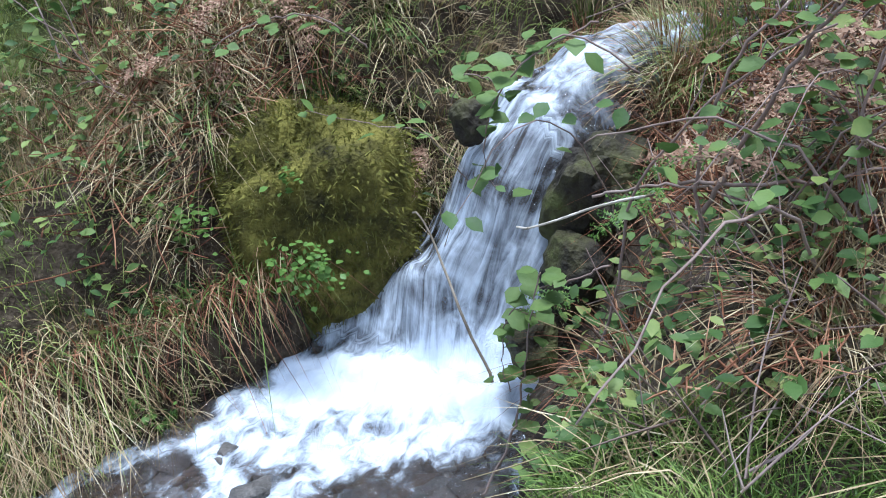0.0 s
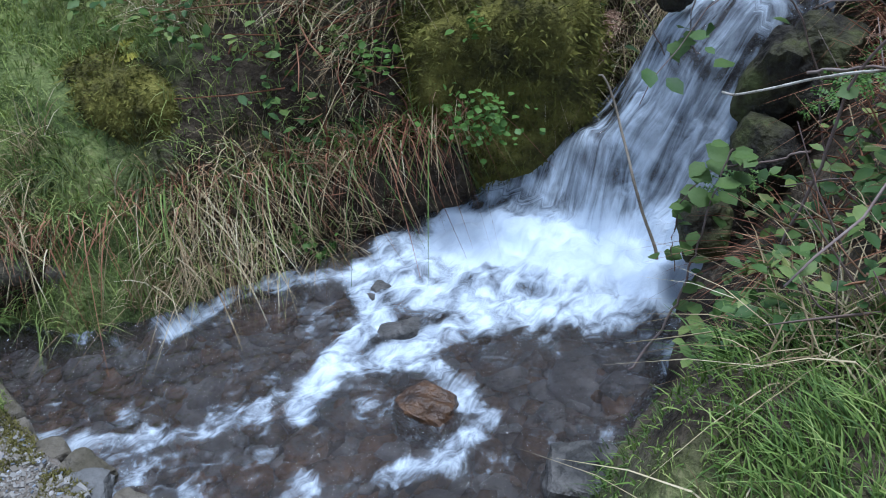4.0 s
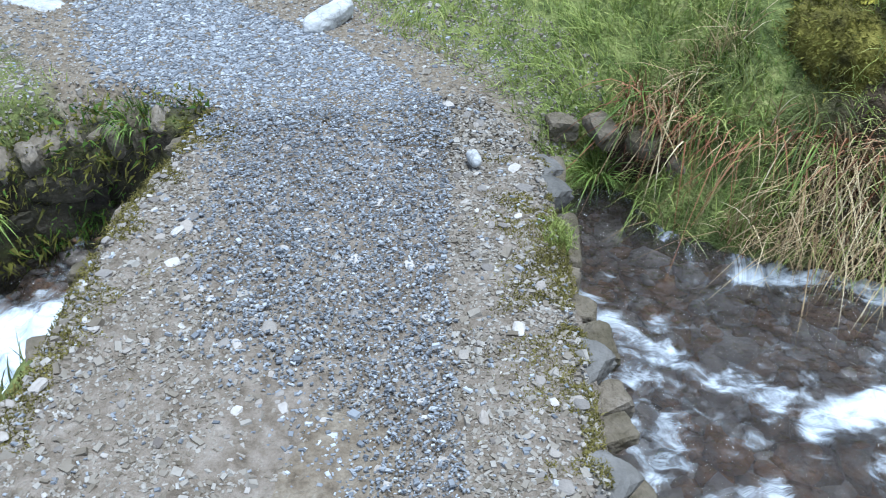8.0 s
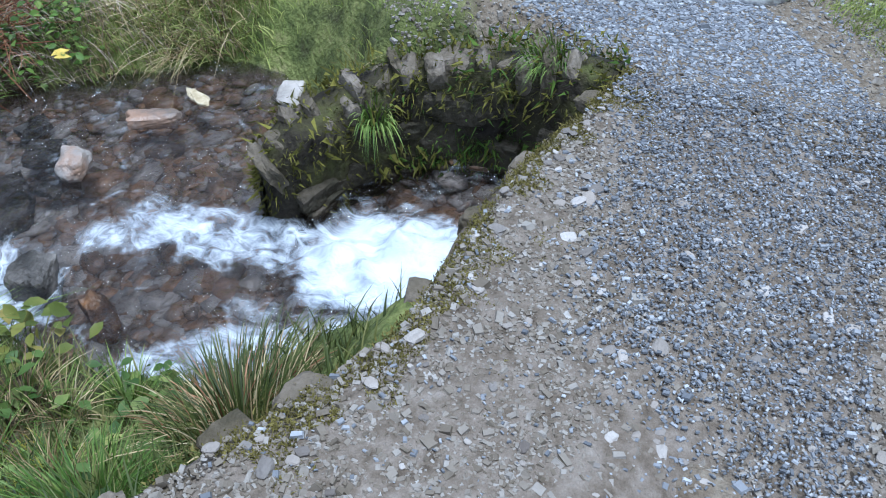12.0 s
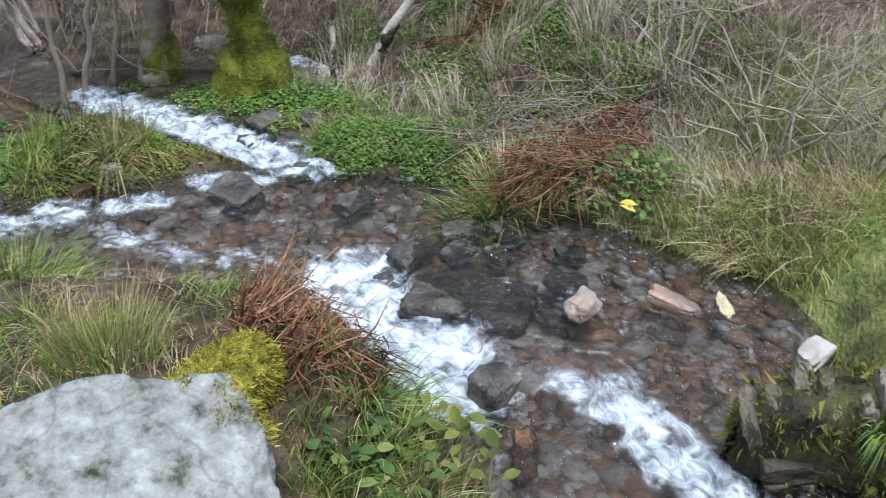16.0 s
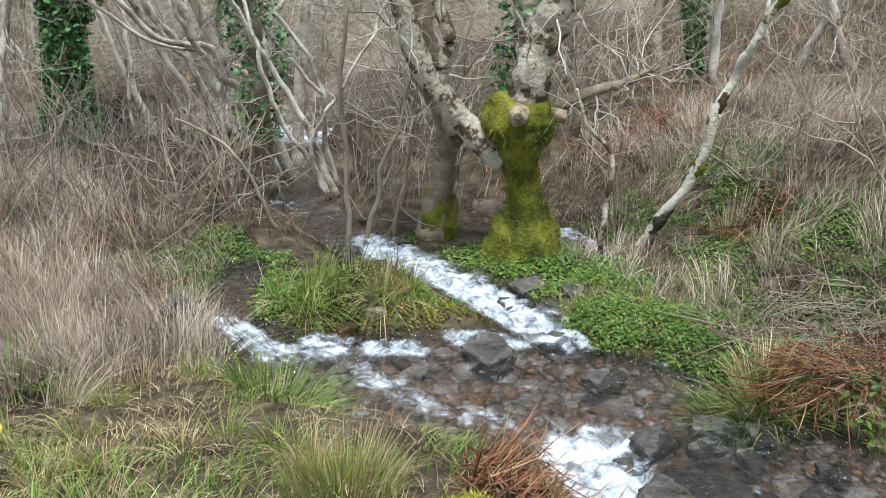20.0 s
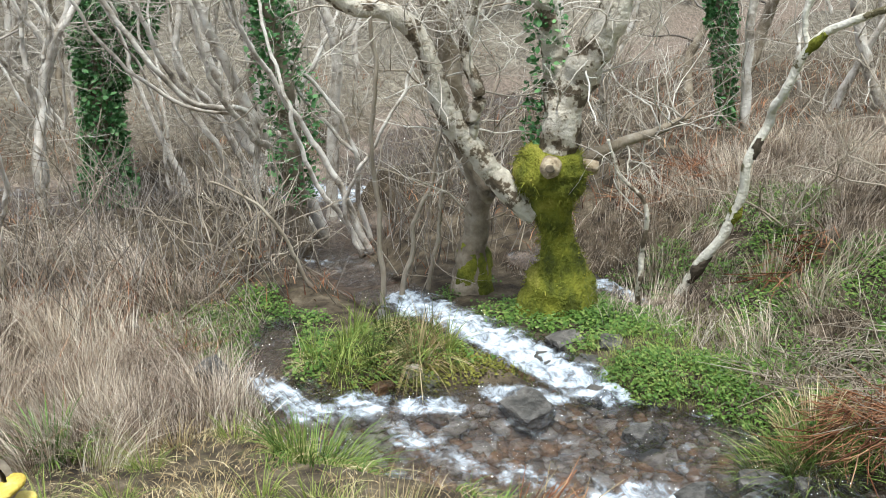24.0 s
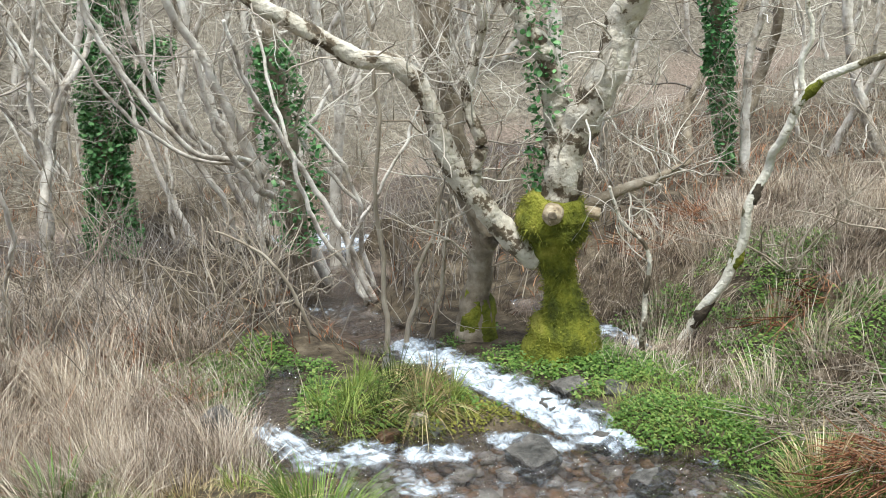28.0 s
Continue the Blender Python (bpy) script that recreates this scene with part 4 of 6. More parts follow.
rock("rock", "pale wet stone at the pool's end", (-1.93, -3.42, -.9), (.1, .07, .07), COBBLE, 29.0, 3, .3, .6)
rock("rock", "orange-brown wet stone at the pool's end", (-1.75, -3.36, -.91), (.12, .08, .07), RUST, 31.0, 3, .35, .5)
rock("rock", "dark pointed rock in the dry grass", (-1.06, -3.74, -.88), (.15, .12, .2), ROCK, 33.0, 3, .4, .4, (10, 25, 0))
for k, (x, y, s) in enumerate([(-2.67, -3.42, .2), (-2.85, -3.5, .26), (-2.98, -3.28, .22), (-2.8, -3.22, .18), (-2.66, -2.92, .2), (-2.86, -2.66, .22), (-2.62, -2.5, .24), (-2.3, -2.95, .3), (-2.0, -3.35, .2), (-3.3, -4.3, .22), (-2.36, -1.95, .2), (-2.5, -2.0, .24), (-2.62, -1.85, .2), (-2.75, -1.95, .26), (-2.7, -1.7, .18), (-2.85, -1.8, .22), (-2.55, -1.3, .16), (-2.75, -1.4, .2), (-2.9, -1.5, .18),  (-2.95, -2.2, .18), (-3.0, -1.75, .16), (-2.2, -4.45, .2)]):
    d_, lv_ = stream(np.array([x]), np.array([y]))
    rock("rock", "dark wet angular rock at the cascade", (x, y, float(lv_[0]) - .03), (s * .8, s * rng.uniform(.5, .8), s * .3), ROCK, 40 + 2.3 * k, 3, .34, .85, (0, 0, rng.uniform(0, 180)), group="rocks by the cascade")

# ---------------------------------------------------------------- cobbles on the bed, gravel on the path
cob = pick(26000, -3.4, .1, -3.6, 2.9, lambda x, y, d, p: (d < -.02) & ~((y > 2.55)))
shapes = []
for k in range(9):
    v, f = stone((1, .72, .3), 3.3 * k + .7, 2, .3, .9)
    shapes.append((v, f, mesh_np("cobble", v, f, COBBLE)))
s = Soup()
sz = (rng.gamma(2.0, .022, len(cob)) + .016) * (1 + .35 * (cob[:, 1] > 1))
for k in range(9):
    m = np.arange(len(cob)) % 9 == k
    m[:300] = False
    v1, f1 = stone((1, .72, .3), 3.3 * k + .7, 1, .34, .85)
    v, f = scatter(v1, f1, cob[m], np.repeat(sz[m], 3).reshape(-1, 3), randrot(m.sum(), .5))
    s.add(v, t=f)
bed = thing("stream_bed", "brown and grey wet cobbles covering the stream bed", "stream bed", kind="stuff", me=s.mesh("stream_bed", COBBLES))
for k in range(300):
    if stream(cob[k:k + 1, 0], cob[k:k + 1, 1])[0][0] > -.07:
        continue
    ob = part("cobble", shapes[k % 9][2], bed)
    q = .07 + .09 * rng.random() ** 2
    ob.matrix_basis = pose(*cob[k], rng.normal(0, 10), rng.normal(0, 10), rng.uniform(0, 360)) @ Matrix.Diagonal((q, q, q * .8, 1))


def on_deck(x, y):
    """True on the bridge deck."""
    lx = np.interp(-x, [-a[0] for a in LEFT], [a[1] for a in LEFT])
    rx = np.interp(-x, [-a[0] for a in RIGHT], [a[1] for a in RIGHT])
    return (y > lx + .02) & (y < rx - .02) & (x > -2.45) & (x < -.35)


def deck_top(x, y):
    """Height of the deck's surface with its worn trough."""
    lx = np.interp(-x, [-a[0] for a in LEFT], [a[1] for a in LEFT])
    rx = np.interp(-x, [-a[0] for a in RIGHT], [a[1] for a in RIGHT])
    u = (y - lx) / (rx - lx)
    return deck(x, y) + .012 - .03 * np.exp(-((u - .6) / .16) ** 2)


STRIP_R = ([-.5, .3, .73, 1.06, 1.34, 1.57, 2.04, 2.3, 2.49, 2.81, 3.14, 3.44, 3.6, 4.4, 6, 9], [.5, .72, .85, .94, 1.02, 1.1, 1.25, 1.36, 1.37, 1.29, 1.12, .95, .84, .55, -.2, -2.3])
STRIP_L = ([-.5, .3, .97, 1.12, 1.33, 1.59, 1.86, 2.22, 2.4, 2.55, 2.81, 3.18, 3.66, 4.4, 6, 9], [.1, .5, .62, .6, .52, .48, .54, .62, .6, .46, .36, .31, .3, .02, -.8, -2.9])


def gravel_w(x, y):
    """How thick the slate chips lie: full on the trodden strip, thin on the earth borders."""
    lo, hi = y - np.interp(-x, *STRIP_L), y - np.interp(-x, *STRIP_R)
    w = sstep(lo + .1 * (fbm(x * 7, y * 7, 6.0) - .5), -.1, .12) * (1 - sstep(hi + .03 * (fbm(x * 16, y * 16, 9.0) - .5), -.02, .03))
    return w * (1 - .45 * sstep(x, -1.7, -1.0) * sstep(-hi, .06, .22))


n = 330000
x, y = rng.uniform(-5.2, .5, n), rng.uniform(-.6, 1.9, n)
pd, dk, wd = path_dist(x, y), on_deck(x, y), stream(x, y)[0]
ok = (dk | ((pd < .78) & (wd > .05) & ((x < -2.45) | (x > -.4)))) & (rng.random(n) < (.03 + .66 * gravel_w(x, y)))
x, y = x[ok], y[ok]
z = np.where(on_deck(x, y), deck_top(x, y) + .004 + .016 * gravel_w(x, y) * rng.random(len(x)), ground_z(x, y) + .002)
sz = (rng.gamma(2.4, .0021, len(x)) + .0034) * (1 + .7 * sstep(-x, 2.1, 3.2))
strip = gravel_w(x, y) > .5
sz *= np.where(strip, .76, .95)
v, f = scatter(CHIP_V, CHIP_F, np.stack([x, y, z], 1), np.stack([sz * 1.1, sz * rng.uniform(.35, .9, len(x)), sz * rng.uniform(.2, .5, len(x))], 1), randrot(len(x), .35))
gravel = thing("path_gravel", "blue-grey slate chippings on the footpath", "gravel", kind="stuff", me=mesh_np("path_gravel", v, f, GRAVEL, False))
peb = []
for k in range(6):
    v, f = stone((1, .7, .32), 7.7 * k + .3, 2, .45, .8)
    peb.append(mesh_np("pebble", v, f, PEBBLE, False))
k = 0
while k < 290:
    px, py = rng.uniform(-2.4, -.5), rng.uniform(-.3, 1.5)
    if on_deck(np.array([px]), np.array([py]))[0]:
        ob = part("pebble", peb[k % 6], gravel)
        q = .014 + .036 * rng.random() ** 3
        ob.matrix_basis = pose(px, py, float(deck_top(np.array([px]), np.array([py]))[0]) + .004, rng.normal(0, 8), rng.normal(0, 8), rng.uniform(0, 360)) @ Matrix.Diagonal((q, q, q, 1))
        k += 1

# pebbles set in the earth borders, and moss along the edges
n = 300000
x, y = rng.uniform(-5.0, .3, n), rng.uniform(-.5, 2.0, n)
dk = on_deck(x, y)
ok = (dk | ((path_dist(x, y) < .95) & (stream(x, y)[0] > .1) & ((x < -2.45) | ((x < -1.9) & (y > 1.2))))) & (rng.random(n) < (1 - .8 * gravel_w(x, y)) * (.45 + .55 * vnoise(x * 6, y * 6, 3.0)) * np.where(dk, 1, .45))
x, y = x[ok], y[ok]
z = np.where(on_deck(x, y), deck_top(x, y) - .0006, ground_z(x, y) - .0006)
sz = rng.gamma(1.5, .003, len(x)) + .004
v, f = scatter(CHIP_V, CHIP_F, np.stack([x, y, z], 1), np.stack([sz * rng.uniform(.8, 1.3, len(x)), sz * rng.uniform(.4, .9, len(x)), sz * rng.uniform(.5, .9, len(x))], 1), randrot(len(x), .9))
tagged(part("set_gravel", mesh_np("set_gravel", v, f, PEBBLES, False), bridge, "stones set in the deck's earth borders"), kind="stuff")
px, py = [], []
for line, inw in ((RIGHT, -1), (LEFT, 1)):
    c = curve(line, 500)
    i = rng.integers(20, 499, 30000)
    o = np.abs(rng.normal(0, .085, 30000)) * inw
    x, y = c[i, 0] + o * .3 + rng.normal(0, .012, 30000), c[i, 1] + o + .008 * inw
    q = fbm(x * 9, y * 9, 4.0) - 1.1 * np.abs(o) > .4
    px, py = np.append(px, x[q]), np.append(py, y[q])
v, t, q = blades(np.stack([px, py, deck_top(px, py) - .001], 1), rng.uniform(.004, .012, len(px)), np.full(len(px), .004), rng.normal(0, .6, (len(px), 2)), .6, 2)
tagged(part("moss", mesh_np("moss", v, [q, t], DECKMOSS), bridge, "olive moss along the deck edges"), kind="stuff")

# rocks standing in the falls
for k, (at, sz_) in enumerate([((.02, 2.96, .2), (.2, .18, .42)), ((.04, 2.8, .02), (.2, .2, .3)), ((.12, 2.95, .3), (.2, .2, .26)), ((-.08, 2.66, -.1), (.16, .14, .2)), ((-1.02, 2.36, -.41), (.18, .13, .1)), ((-.86, 2.22, -.41), (.2, .12, .1)), ((-.3, 3.02, .42), (.1, .1, .14))]):
    rock("rock", "dark wet rock in the waterfall", at, sz_, DARKSTONE if at[1] > 2.5 else ROCK, 90 + 3.1 * k, 4, .45, .35, (10, 15, 40 * k), group="rocks in the falls")


def fuzz(parent, me_, n, lo, hi, material, label, up=-1.0, seed=0, where=None, jit=.008):
    """Short moss tips on the faces of a mesh that look up more than up."""
    r = np.random.default_rng(seed)
    m = len(me_.vertices)
    co, no = np.empty(m * 3, np.float32), np.empty(m * 3, np.float32)
    me_.vertices.foreach_get("co", co)
    me_.vertices.foreach_get("normal", no)
    co, no = co.reshape(-1, 3), no.reshape(-1, 3)
    ok = np.flatnonzero(no[:, 2] > up)
    wt = where(co[ok]) if where else np.ones(len(ok))
    i = r.choice(ok, n, p=wt / wt.sum())
    le = r.uniform(lo, hi, n)[:, None]
    b = co[i] + r.normal(0, 1, (n, 3)) * np.array([.008, .008, jit])
    tip = b + (no[i] + r.normal(0, .5, (n, 3)) - np.array([0, 0, .35])) * le
    sd = r.normal(0, 1, (n, 3)) * le * .13
    v = np.stack([b - sd, b + sd, tip], 1).reshape(-1, 3)
    ob = part("moss_fur", mesh_np("moss_fur", v, np.arange(3 * n).reshape(-1, 3), material), parent, label)
    return tagged(ob, kind="stuff")


fuzz(r1, r1.data, 26000, .007, .017, YMOSSTIP, "yellow-green moss tips", -.1, 8, lambda c: np.clip(fbm(c[:, 0] * 6 + 4, c[:, 1] * 6, c[:, 2] * 6) + .3 * sstep(-c[:, 0], .1, .45) + .25 * sstep(-c[:, 1], .1, .22) - .8, 0, .3))
fuzz(r5, r5.data, 9000, .006, .016, YMOSSTIP, "yellow-green moss tips", -.3, 9)
fuzz(r2, r2.data, 9000, .008, .022, MOSSTIP, "olive moss tips", -.2, 1)
fuzz(r3, r3.data, 16000, .008, .026, MOSSTIP, "dark olive moss tips", -.6, 2)
core = [o for o in wing.children if o.name.startswith("core")][0]
fuzz(wing, core.data, 7000, .01, .034, MOSSTIP, "dark moss tips", -.3, 3, None, .04)
fuzz(wing, core.data, 6000, .01, .03, GREENTIP, "bright green moss tips low on the wall", -.6, 6, lambda c: np.clip(1.2 * sstep(c[:, 1], -.15, .25) * sstep(-c[:, 2], .25, .42) + .25 * sstep(c[:, 2], -.3, -.15), 1e-4, 2), .05)

for k, (x, y, z, sz_) in enumerate([(-2.13, 1.82, -.235, (.15, .09, .08)), (-2.03, 1.92, -.25, (.12, .1, .09)), (-2.22, 1.72, -.26, (.12, .08, .09)), (-1.91, 1.99, -.28, (.1, .08, .07))]):
    rock("rock", "brown stone in the lip of the bank beside the bridge", (x, y, z), sz_, WALLSTONE, 140 + 3 * k, 3, .22, .8, (0, 5, 40 * k), group="lip stones")

# undercut earth bank above the pool; its shade is put into the dark colour
edge = thing("earth_bank", "undercut earth bank above the pool, coloured dark for its shade", "bank", kind="structure",
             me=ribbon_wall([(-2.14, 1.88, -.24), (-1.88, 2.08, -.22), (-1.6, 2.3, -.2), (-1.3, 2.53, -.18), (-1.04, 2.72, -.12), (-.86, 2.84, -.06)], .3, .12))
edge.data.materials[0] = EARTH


# ---------------------------------------------------------------- trees
def limb_mesh(name, pts, r0, r1, material, sides=8, wob=.18, seed=0.0, n=None, radii=None, crook=.022):
    n = n or max(8, 5 * len(pts))
    c = curve(pts, n)
    c[1:-1] += crook * (np.stack([fbm(c[1:-1, 2] * 5 + seed, c[1:-1, 0] * 3, k * 7.0) for k in range(3)], 1) - .5) * 2
    r = np.interp(np.linspace(0, 1, n), np.linspace(0, 1, len(radii)), radii) if radii is not None else np.linspace(r0, r1, n)
    v, t, q = tube(c, r, sides, wob, seed)
    return mesh_np(name, v, [q, t], material)


def grow(soup, start, direction, length, radius, level, r, droop=0.0, ends=None):
    """Branches and twigs, each a bent tapered stick, added to soup."""
    n = 6 if level > 0 else 3
    p, d = [np.array(start, float)], np.array(direction, float)
    for k in range(n):
        d = d + r.normal(0, .26, 3) + np.array([0, 0, .07 - droop])
        d /= np.linalg.norm(d)
        p.append(p[-1] + d * length / n)
    soup.add(*tube(p, np.linspace(radius, radius * .45, n + 1), 4 if level > 0 else 3))
    if ends is not None and level == 0:
        ends.append(p[-1])
    if level > 0:
        for k in range(r.integers(3, 6)):
            u = r.uniform(.3, 1.0)
            i = min(int(u * n), n - 1)
            q = p[i] + (p[i + 1] - p[i]) * (u * n - i)
            dd = (p[i + 1] - p[i]) / np.linalg.norm(p[i + 1] - p[i]) + r.normal(0, .75, 3)
            dd /= np.linalg.norm(dd)
            grow(soup, q, dd, length * r.uniform(.4, .7), radius * (1 - .55 * u) * .6, level - 1, r, droop, ends)


def twigs_along(pts, count, length, radius, seed, material=None, level=1, up=.3):
    r = np.random.default_rng(seed)
    c = curve(pts, 40)
    s = Soup()
    for k in range(count):
        i = r.integers(8, 39)
        d = r.normal(0, 1, 3) + np.array([0, 0, up])
        d /= np.linalg.norm(d)
        grow(s, c[i], d, length * r.uniform(.5, 1.2), radius * r.uniform(.6, 1.2), level, r)
    return s.mesh("twig_mass", material or TWIG)


def ivy_mesh(pts, radius, count, size, seed, spread_=.5):
    r = np.random.default_rng(seed)
    c = curve(pts, 60)
    i = r.integers(0, 60, count)
    a = r.uniform(0, 6.283, count)
    rr = np.interp(i / 59, np.linspace(0, 1, len(radius)), radius) * (1 + spread_ * r.random(count) ** 2) * (.75 + .5 * vnoise(i * .2, a * .9, seed))
    p = c[i] + np.stack([np.cos(a) * rr, np.sin(a) * rr, r.normal(0, .03, count)], 1)
    s = r.uniform(.6, 1.3, count) * size
    v, f = scatter(LEAF_V - np.array([0, .5, 0]), LEAF_F, p, np.stack([s, s, s], 1), randrot(count, 1.9, r))
    return mesh_np("ivy", v, f, IVY)


tree = thing("pollard_tree", "old pollarded tree with a swollen moss-covered trunk and pale bare limbs", "tree")
TR = [(-3.12, -4.01, -1.25), (-3.13, -4.01, -.95), (-3.11, -4.02, -.75), (-3.08, -4.04, -.52), (-3.07, -4.05, -.3), (-3.06, -4.05, -.12)]
part("trunk", limb_mesh("trunk", TR, 0, 0, MOSSBARK, 28, .22, 2.0, 40, [.33, .25, .175, .115, .088, .11, .175, .205, .14]), tree, "thick bright green moss on the swollen trunk")
fuzz(tree, [o for o in tree.children if o.name.startswith('trunk')][0].data, 5000, .008, .024, TRUNKTIP, 'green moss tips', -1.0, 5)
LIMB_LINES = [
    ("limb", [(-2.98, -4.1, -.5), (-2.77, -4.19, -.31), (-2.65, -4.23, -.13), (-2.5, -4.28, .19), (-2.31, -4.34, .54), (-2.03, -4.42, .68), (-1.76, -4.49, .84), (-1.5, -4.53, 1.02), (-1.1, -4.55, 1.4)], .075, .032, PALE),
    ("limb", [(-3.07, -4.05, -.25), (-3.09, -4.02, .03), (-3.15, -3.96, .25), (-3.21, -3.91, .5), (-3.26, -3.86, .71), (-3.31, -3.81, .94), (-3.4, -3.74, 1.4)], .105, .075, PALE),
    ("limb", [(-3.06, -4.09, -.25), (-3.08, -4.1, .07), (-3.09, -4.12, .32), (-3.04, -4.17, .59), (-2.93, -4.26, .79), (-2.78, -4.38, 1.2)], .08, .05, PALE),
    ("limb", [(-3.18, -4.0, -.2), (-3.44, -3.91, -.12), (-3.64, -3.84, -.03), (-3.78, -3.81, .04)], .04, .012, BARK),
    ("limb", [(-2.85, -4.44, -.5), (-2.74, -4.55, -.07), (-2.66, -4.65, .51), (-2.69, -4.69, .88), (-2.72, -4.73, 1.3)], .06, .04, BARK),
    ("limb", [(-2.62, -4.24, -.08), (-2.66, -4.2, .2), (-2.6, -4.25, .45), (-2.68, -4.2, .8), (-2.6, -4.2, 1.2)], .04, .02, PALE),
]
for k, (nm, pts, a, b, m) in enumerate(LIMB_LINES):
    lo = part(nm, limb_mesh(nm, pts, a, b, m, 12, .4, 3.1 * k, 60, None, .04), tree)
    tagged(part("twig_mass", twigs_along(pts, 30 if k in (0, 4, 5) else 16, .5, .0055, 50 + k, PALETWIG, 2), lo), kind="stuff")
for k, (at, s) in enumerate([((-2.93, -3.87, -.16), .058), ((-3.21, -3.9, -.21), .04)]):
    v, t, q = tube([(0, 0, -.06), (0, 0, 0), (0, 0, .035), (0, 0, .036), (0, 0, .012)], [s * .9, s, s * .95, s * .55, s * .4], 18, .25, k)
    ob = part("cut_scar", mesh_np("cut_scar", v, [q, t], CUT), tree, "pale ring of healed bark round a sawn limb")
    ob.matrix_basis = Matrix.Translation(at) @ Vector((.5, .78, .1) if k == 0 else (-.75, .6, -.1)).to_track_quat("Z", "Y").to_matrix().to_4x4()
    v, t, q = tube([(0, 0, .01), (0, 0, .0385), (0, 0, .04)], [s * .38, s * .42, s * .3], 14, .5, 3 + k)
    part("heartwood", mesh_np("heartwood", v, [q, t], BARK), ob, "dark rotten heartwood")
part("ivy", ivy_mesh([(-3.05, -4.14, -.1), (-3.06, -4.16, .3), (-3.0, -4.2, .7), (-2.95, -4.25, 1.1)], [.08, .09], 700, .04, 3), tree, "dark ivy climbing the limb")


def bare_tree(name, label, pts, r0, r1, material, twn=12, twl=.7, seed=1, radii=None, sides=9, extra=(), level=1):
    t = thing(name, label, "tree")
    part("trunk", limb_mesh("trunk", pts, r0, r1, material, sides, .25, seed * 1.7, 9 * len(pts), radii, .03 if r0 < .1 else .02), t)
    for k, (p2, a, b) in enumerate(extra):
        part("limb", limb_mesh("limb", p2, a, b, material, 7, .25, seed + k, 9 * len(p2), None, .045), t)
    if twn:
        tagged(part("twig_mass", twigs_along(pts, twn, twl, max(.0038, r1 * .2), seed, PALETWIG if material in (PALE, ASH) else None, level), t), kind="stuff")
    return t


t2 = bare_tree("tree", "second tree with a mossy base and grey bark", [(-2.84, -4.58, -1.20), (-2.86, -4.59, -0.91), (-2.91, -4.60, -0.61), (-2.88, -4.65, -0.40), (-2.76, -4.74, -0.12), (-2.69, -4.81, 0.38), (-2.61, -4.87, 0.98)], .09, .045, BARK, 14, .7, 5, [.15, .087, .074, .065, .06, .052, .044])
part("moss", limb_mesh("moss", [(-2.84, -4.58, -1.26), (-2.85, -4.585, -1.05), (-2.86, -4.59, -.88)], 0, 0, MOSSBARK, 12, .35, 4.0, 12, [.16, .115, .08]), t2, "green moss at the foot")
bi = bare_tree("leaning_tree", "slender pale leaning tree rooted on the wet bank", [(-3.65, -3.65, -1.06), (-3.75, -3.58, -.8), (-3.84, -3.48, -.54), (-3.89, -3.44, -.17), (-3.95, -3.41, .12), (-3.96, -3.33, .31), (-4.0, -3.26, .52), (-4.07, -3.13, .63), (-4.19, -2.97, .73), (-4.35, -2.8, .8)], .03, .017, BIRCH, 9, .6, 8,
               extra=[([(-4.0, -3.27, .5), (-3.98, -3.3, .75), (-4.02, -3.3, 1.1)], .016, .01)])
for k, (a, b) in enumerate([((-3.72, -3.6, -.88), (-3.79, -3.535, -.68)), ((-3.85, -3.475, -.5), (-3.875, -3.455, -.36)), ((-3.9, -3.435, -.12), (-3.92, -3.425, .0)), ((-3.99, -3.28, .46), (-4.03, -3.2, .58))]):
    part("dark_patch", limb_mesh("dark_patch", [a, tuple((p + q) / 2 for p, q in zip(a, b)), b], 0, 0, MOSSBARK if k % 2 else BARKDARK, 10, .5, 6.0 * k, 12, [.018, .039 - .004 * k, .018], .004), bi, "dark mossy scar on the pale bark")
for k in range(7):
    a = rng.uniform(0, 6.28)
    e = np.array([-3.66 + .3 * math.cos(a), -3.62 + .22 * math.sin(a), -1.12])
    part("root", limb_mesh("root", [(-3.68, -3.63, -.98), (e[0] * .5 - 1.84, e[1] * .5 - 1.815, -1.02), tuple(e)], .022, .01, BARK, 6, .2, k), bi)
for k, (pts, a, b) in enumerate([
        ([(-3.39, -3.61, -1.05), (-3.38, -3.62, -.64), (-3.36, -3.63, -.35), (-3.26, -3.71, -.19), (-3.2, -3.75, -.01)], .018, .008),
        ([(-2.27, -4.6, -1.2), (-2.24, -4.62, -.64), (-2.22, -4.62, -.02), (-2.24, -4.61, .46), (-2.18, -4.64, 1.1)], .017, .008),
        ([(-2.4, -4.66, -1.22), (-2.47, -4.62, -.69), (-2.58, -4.58, -.4), (-2.63, -4.55, .01)], .018, .007),
        ([(-2.56, -4.7, -1.3), (-2.66, -4.65, -.7), (-2.7, -4.63, -.26)], .018, .007),
        ([(-1.98, -5.13, -1.25), (-1.79, -5.18, -.81), (-1.64, -5.22, -.61), (-1.42, -5.27, -.48)], .015, .006)]):
    tt = bare_tree("sapling", "thin bare sapling on the stream bank", pts, a, b, PALE if k == 0 else TWIG, 7, .45, 20 + k, sides=6)
    tagged(tt, group="saplings on the bank")
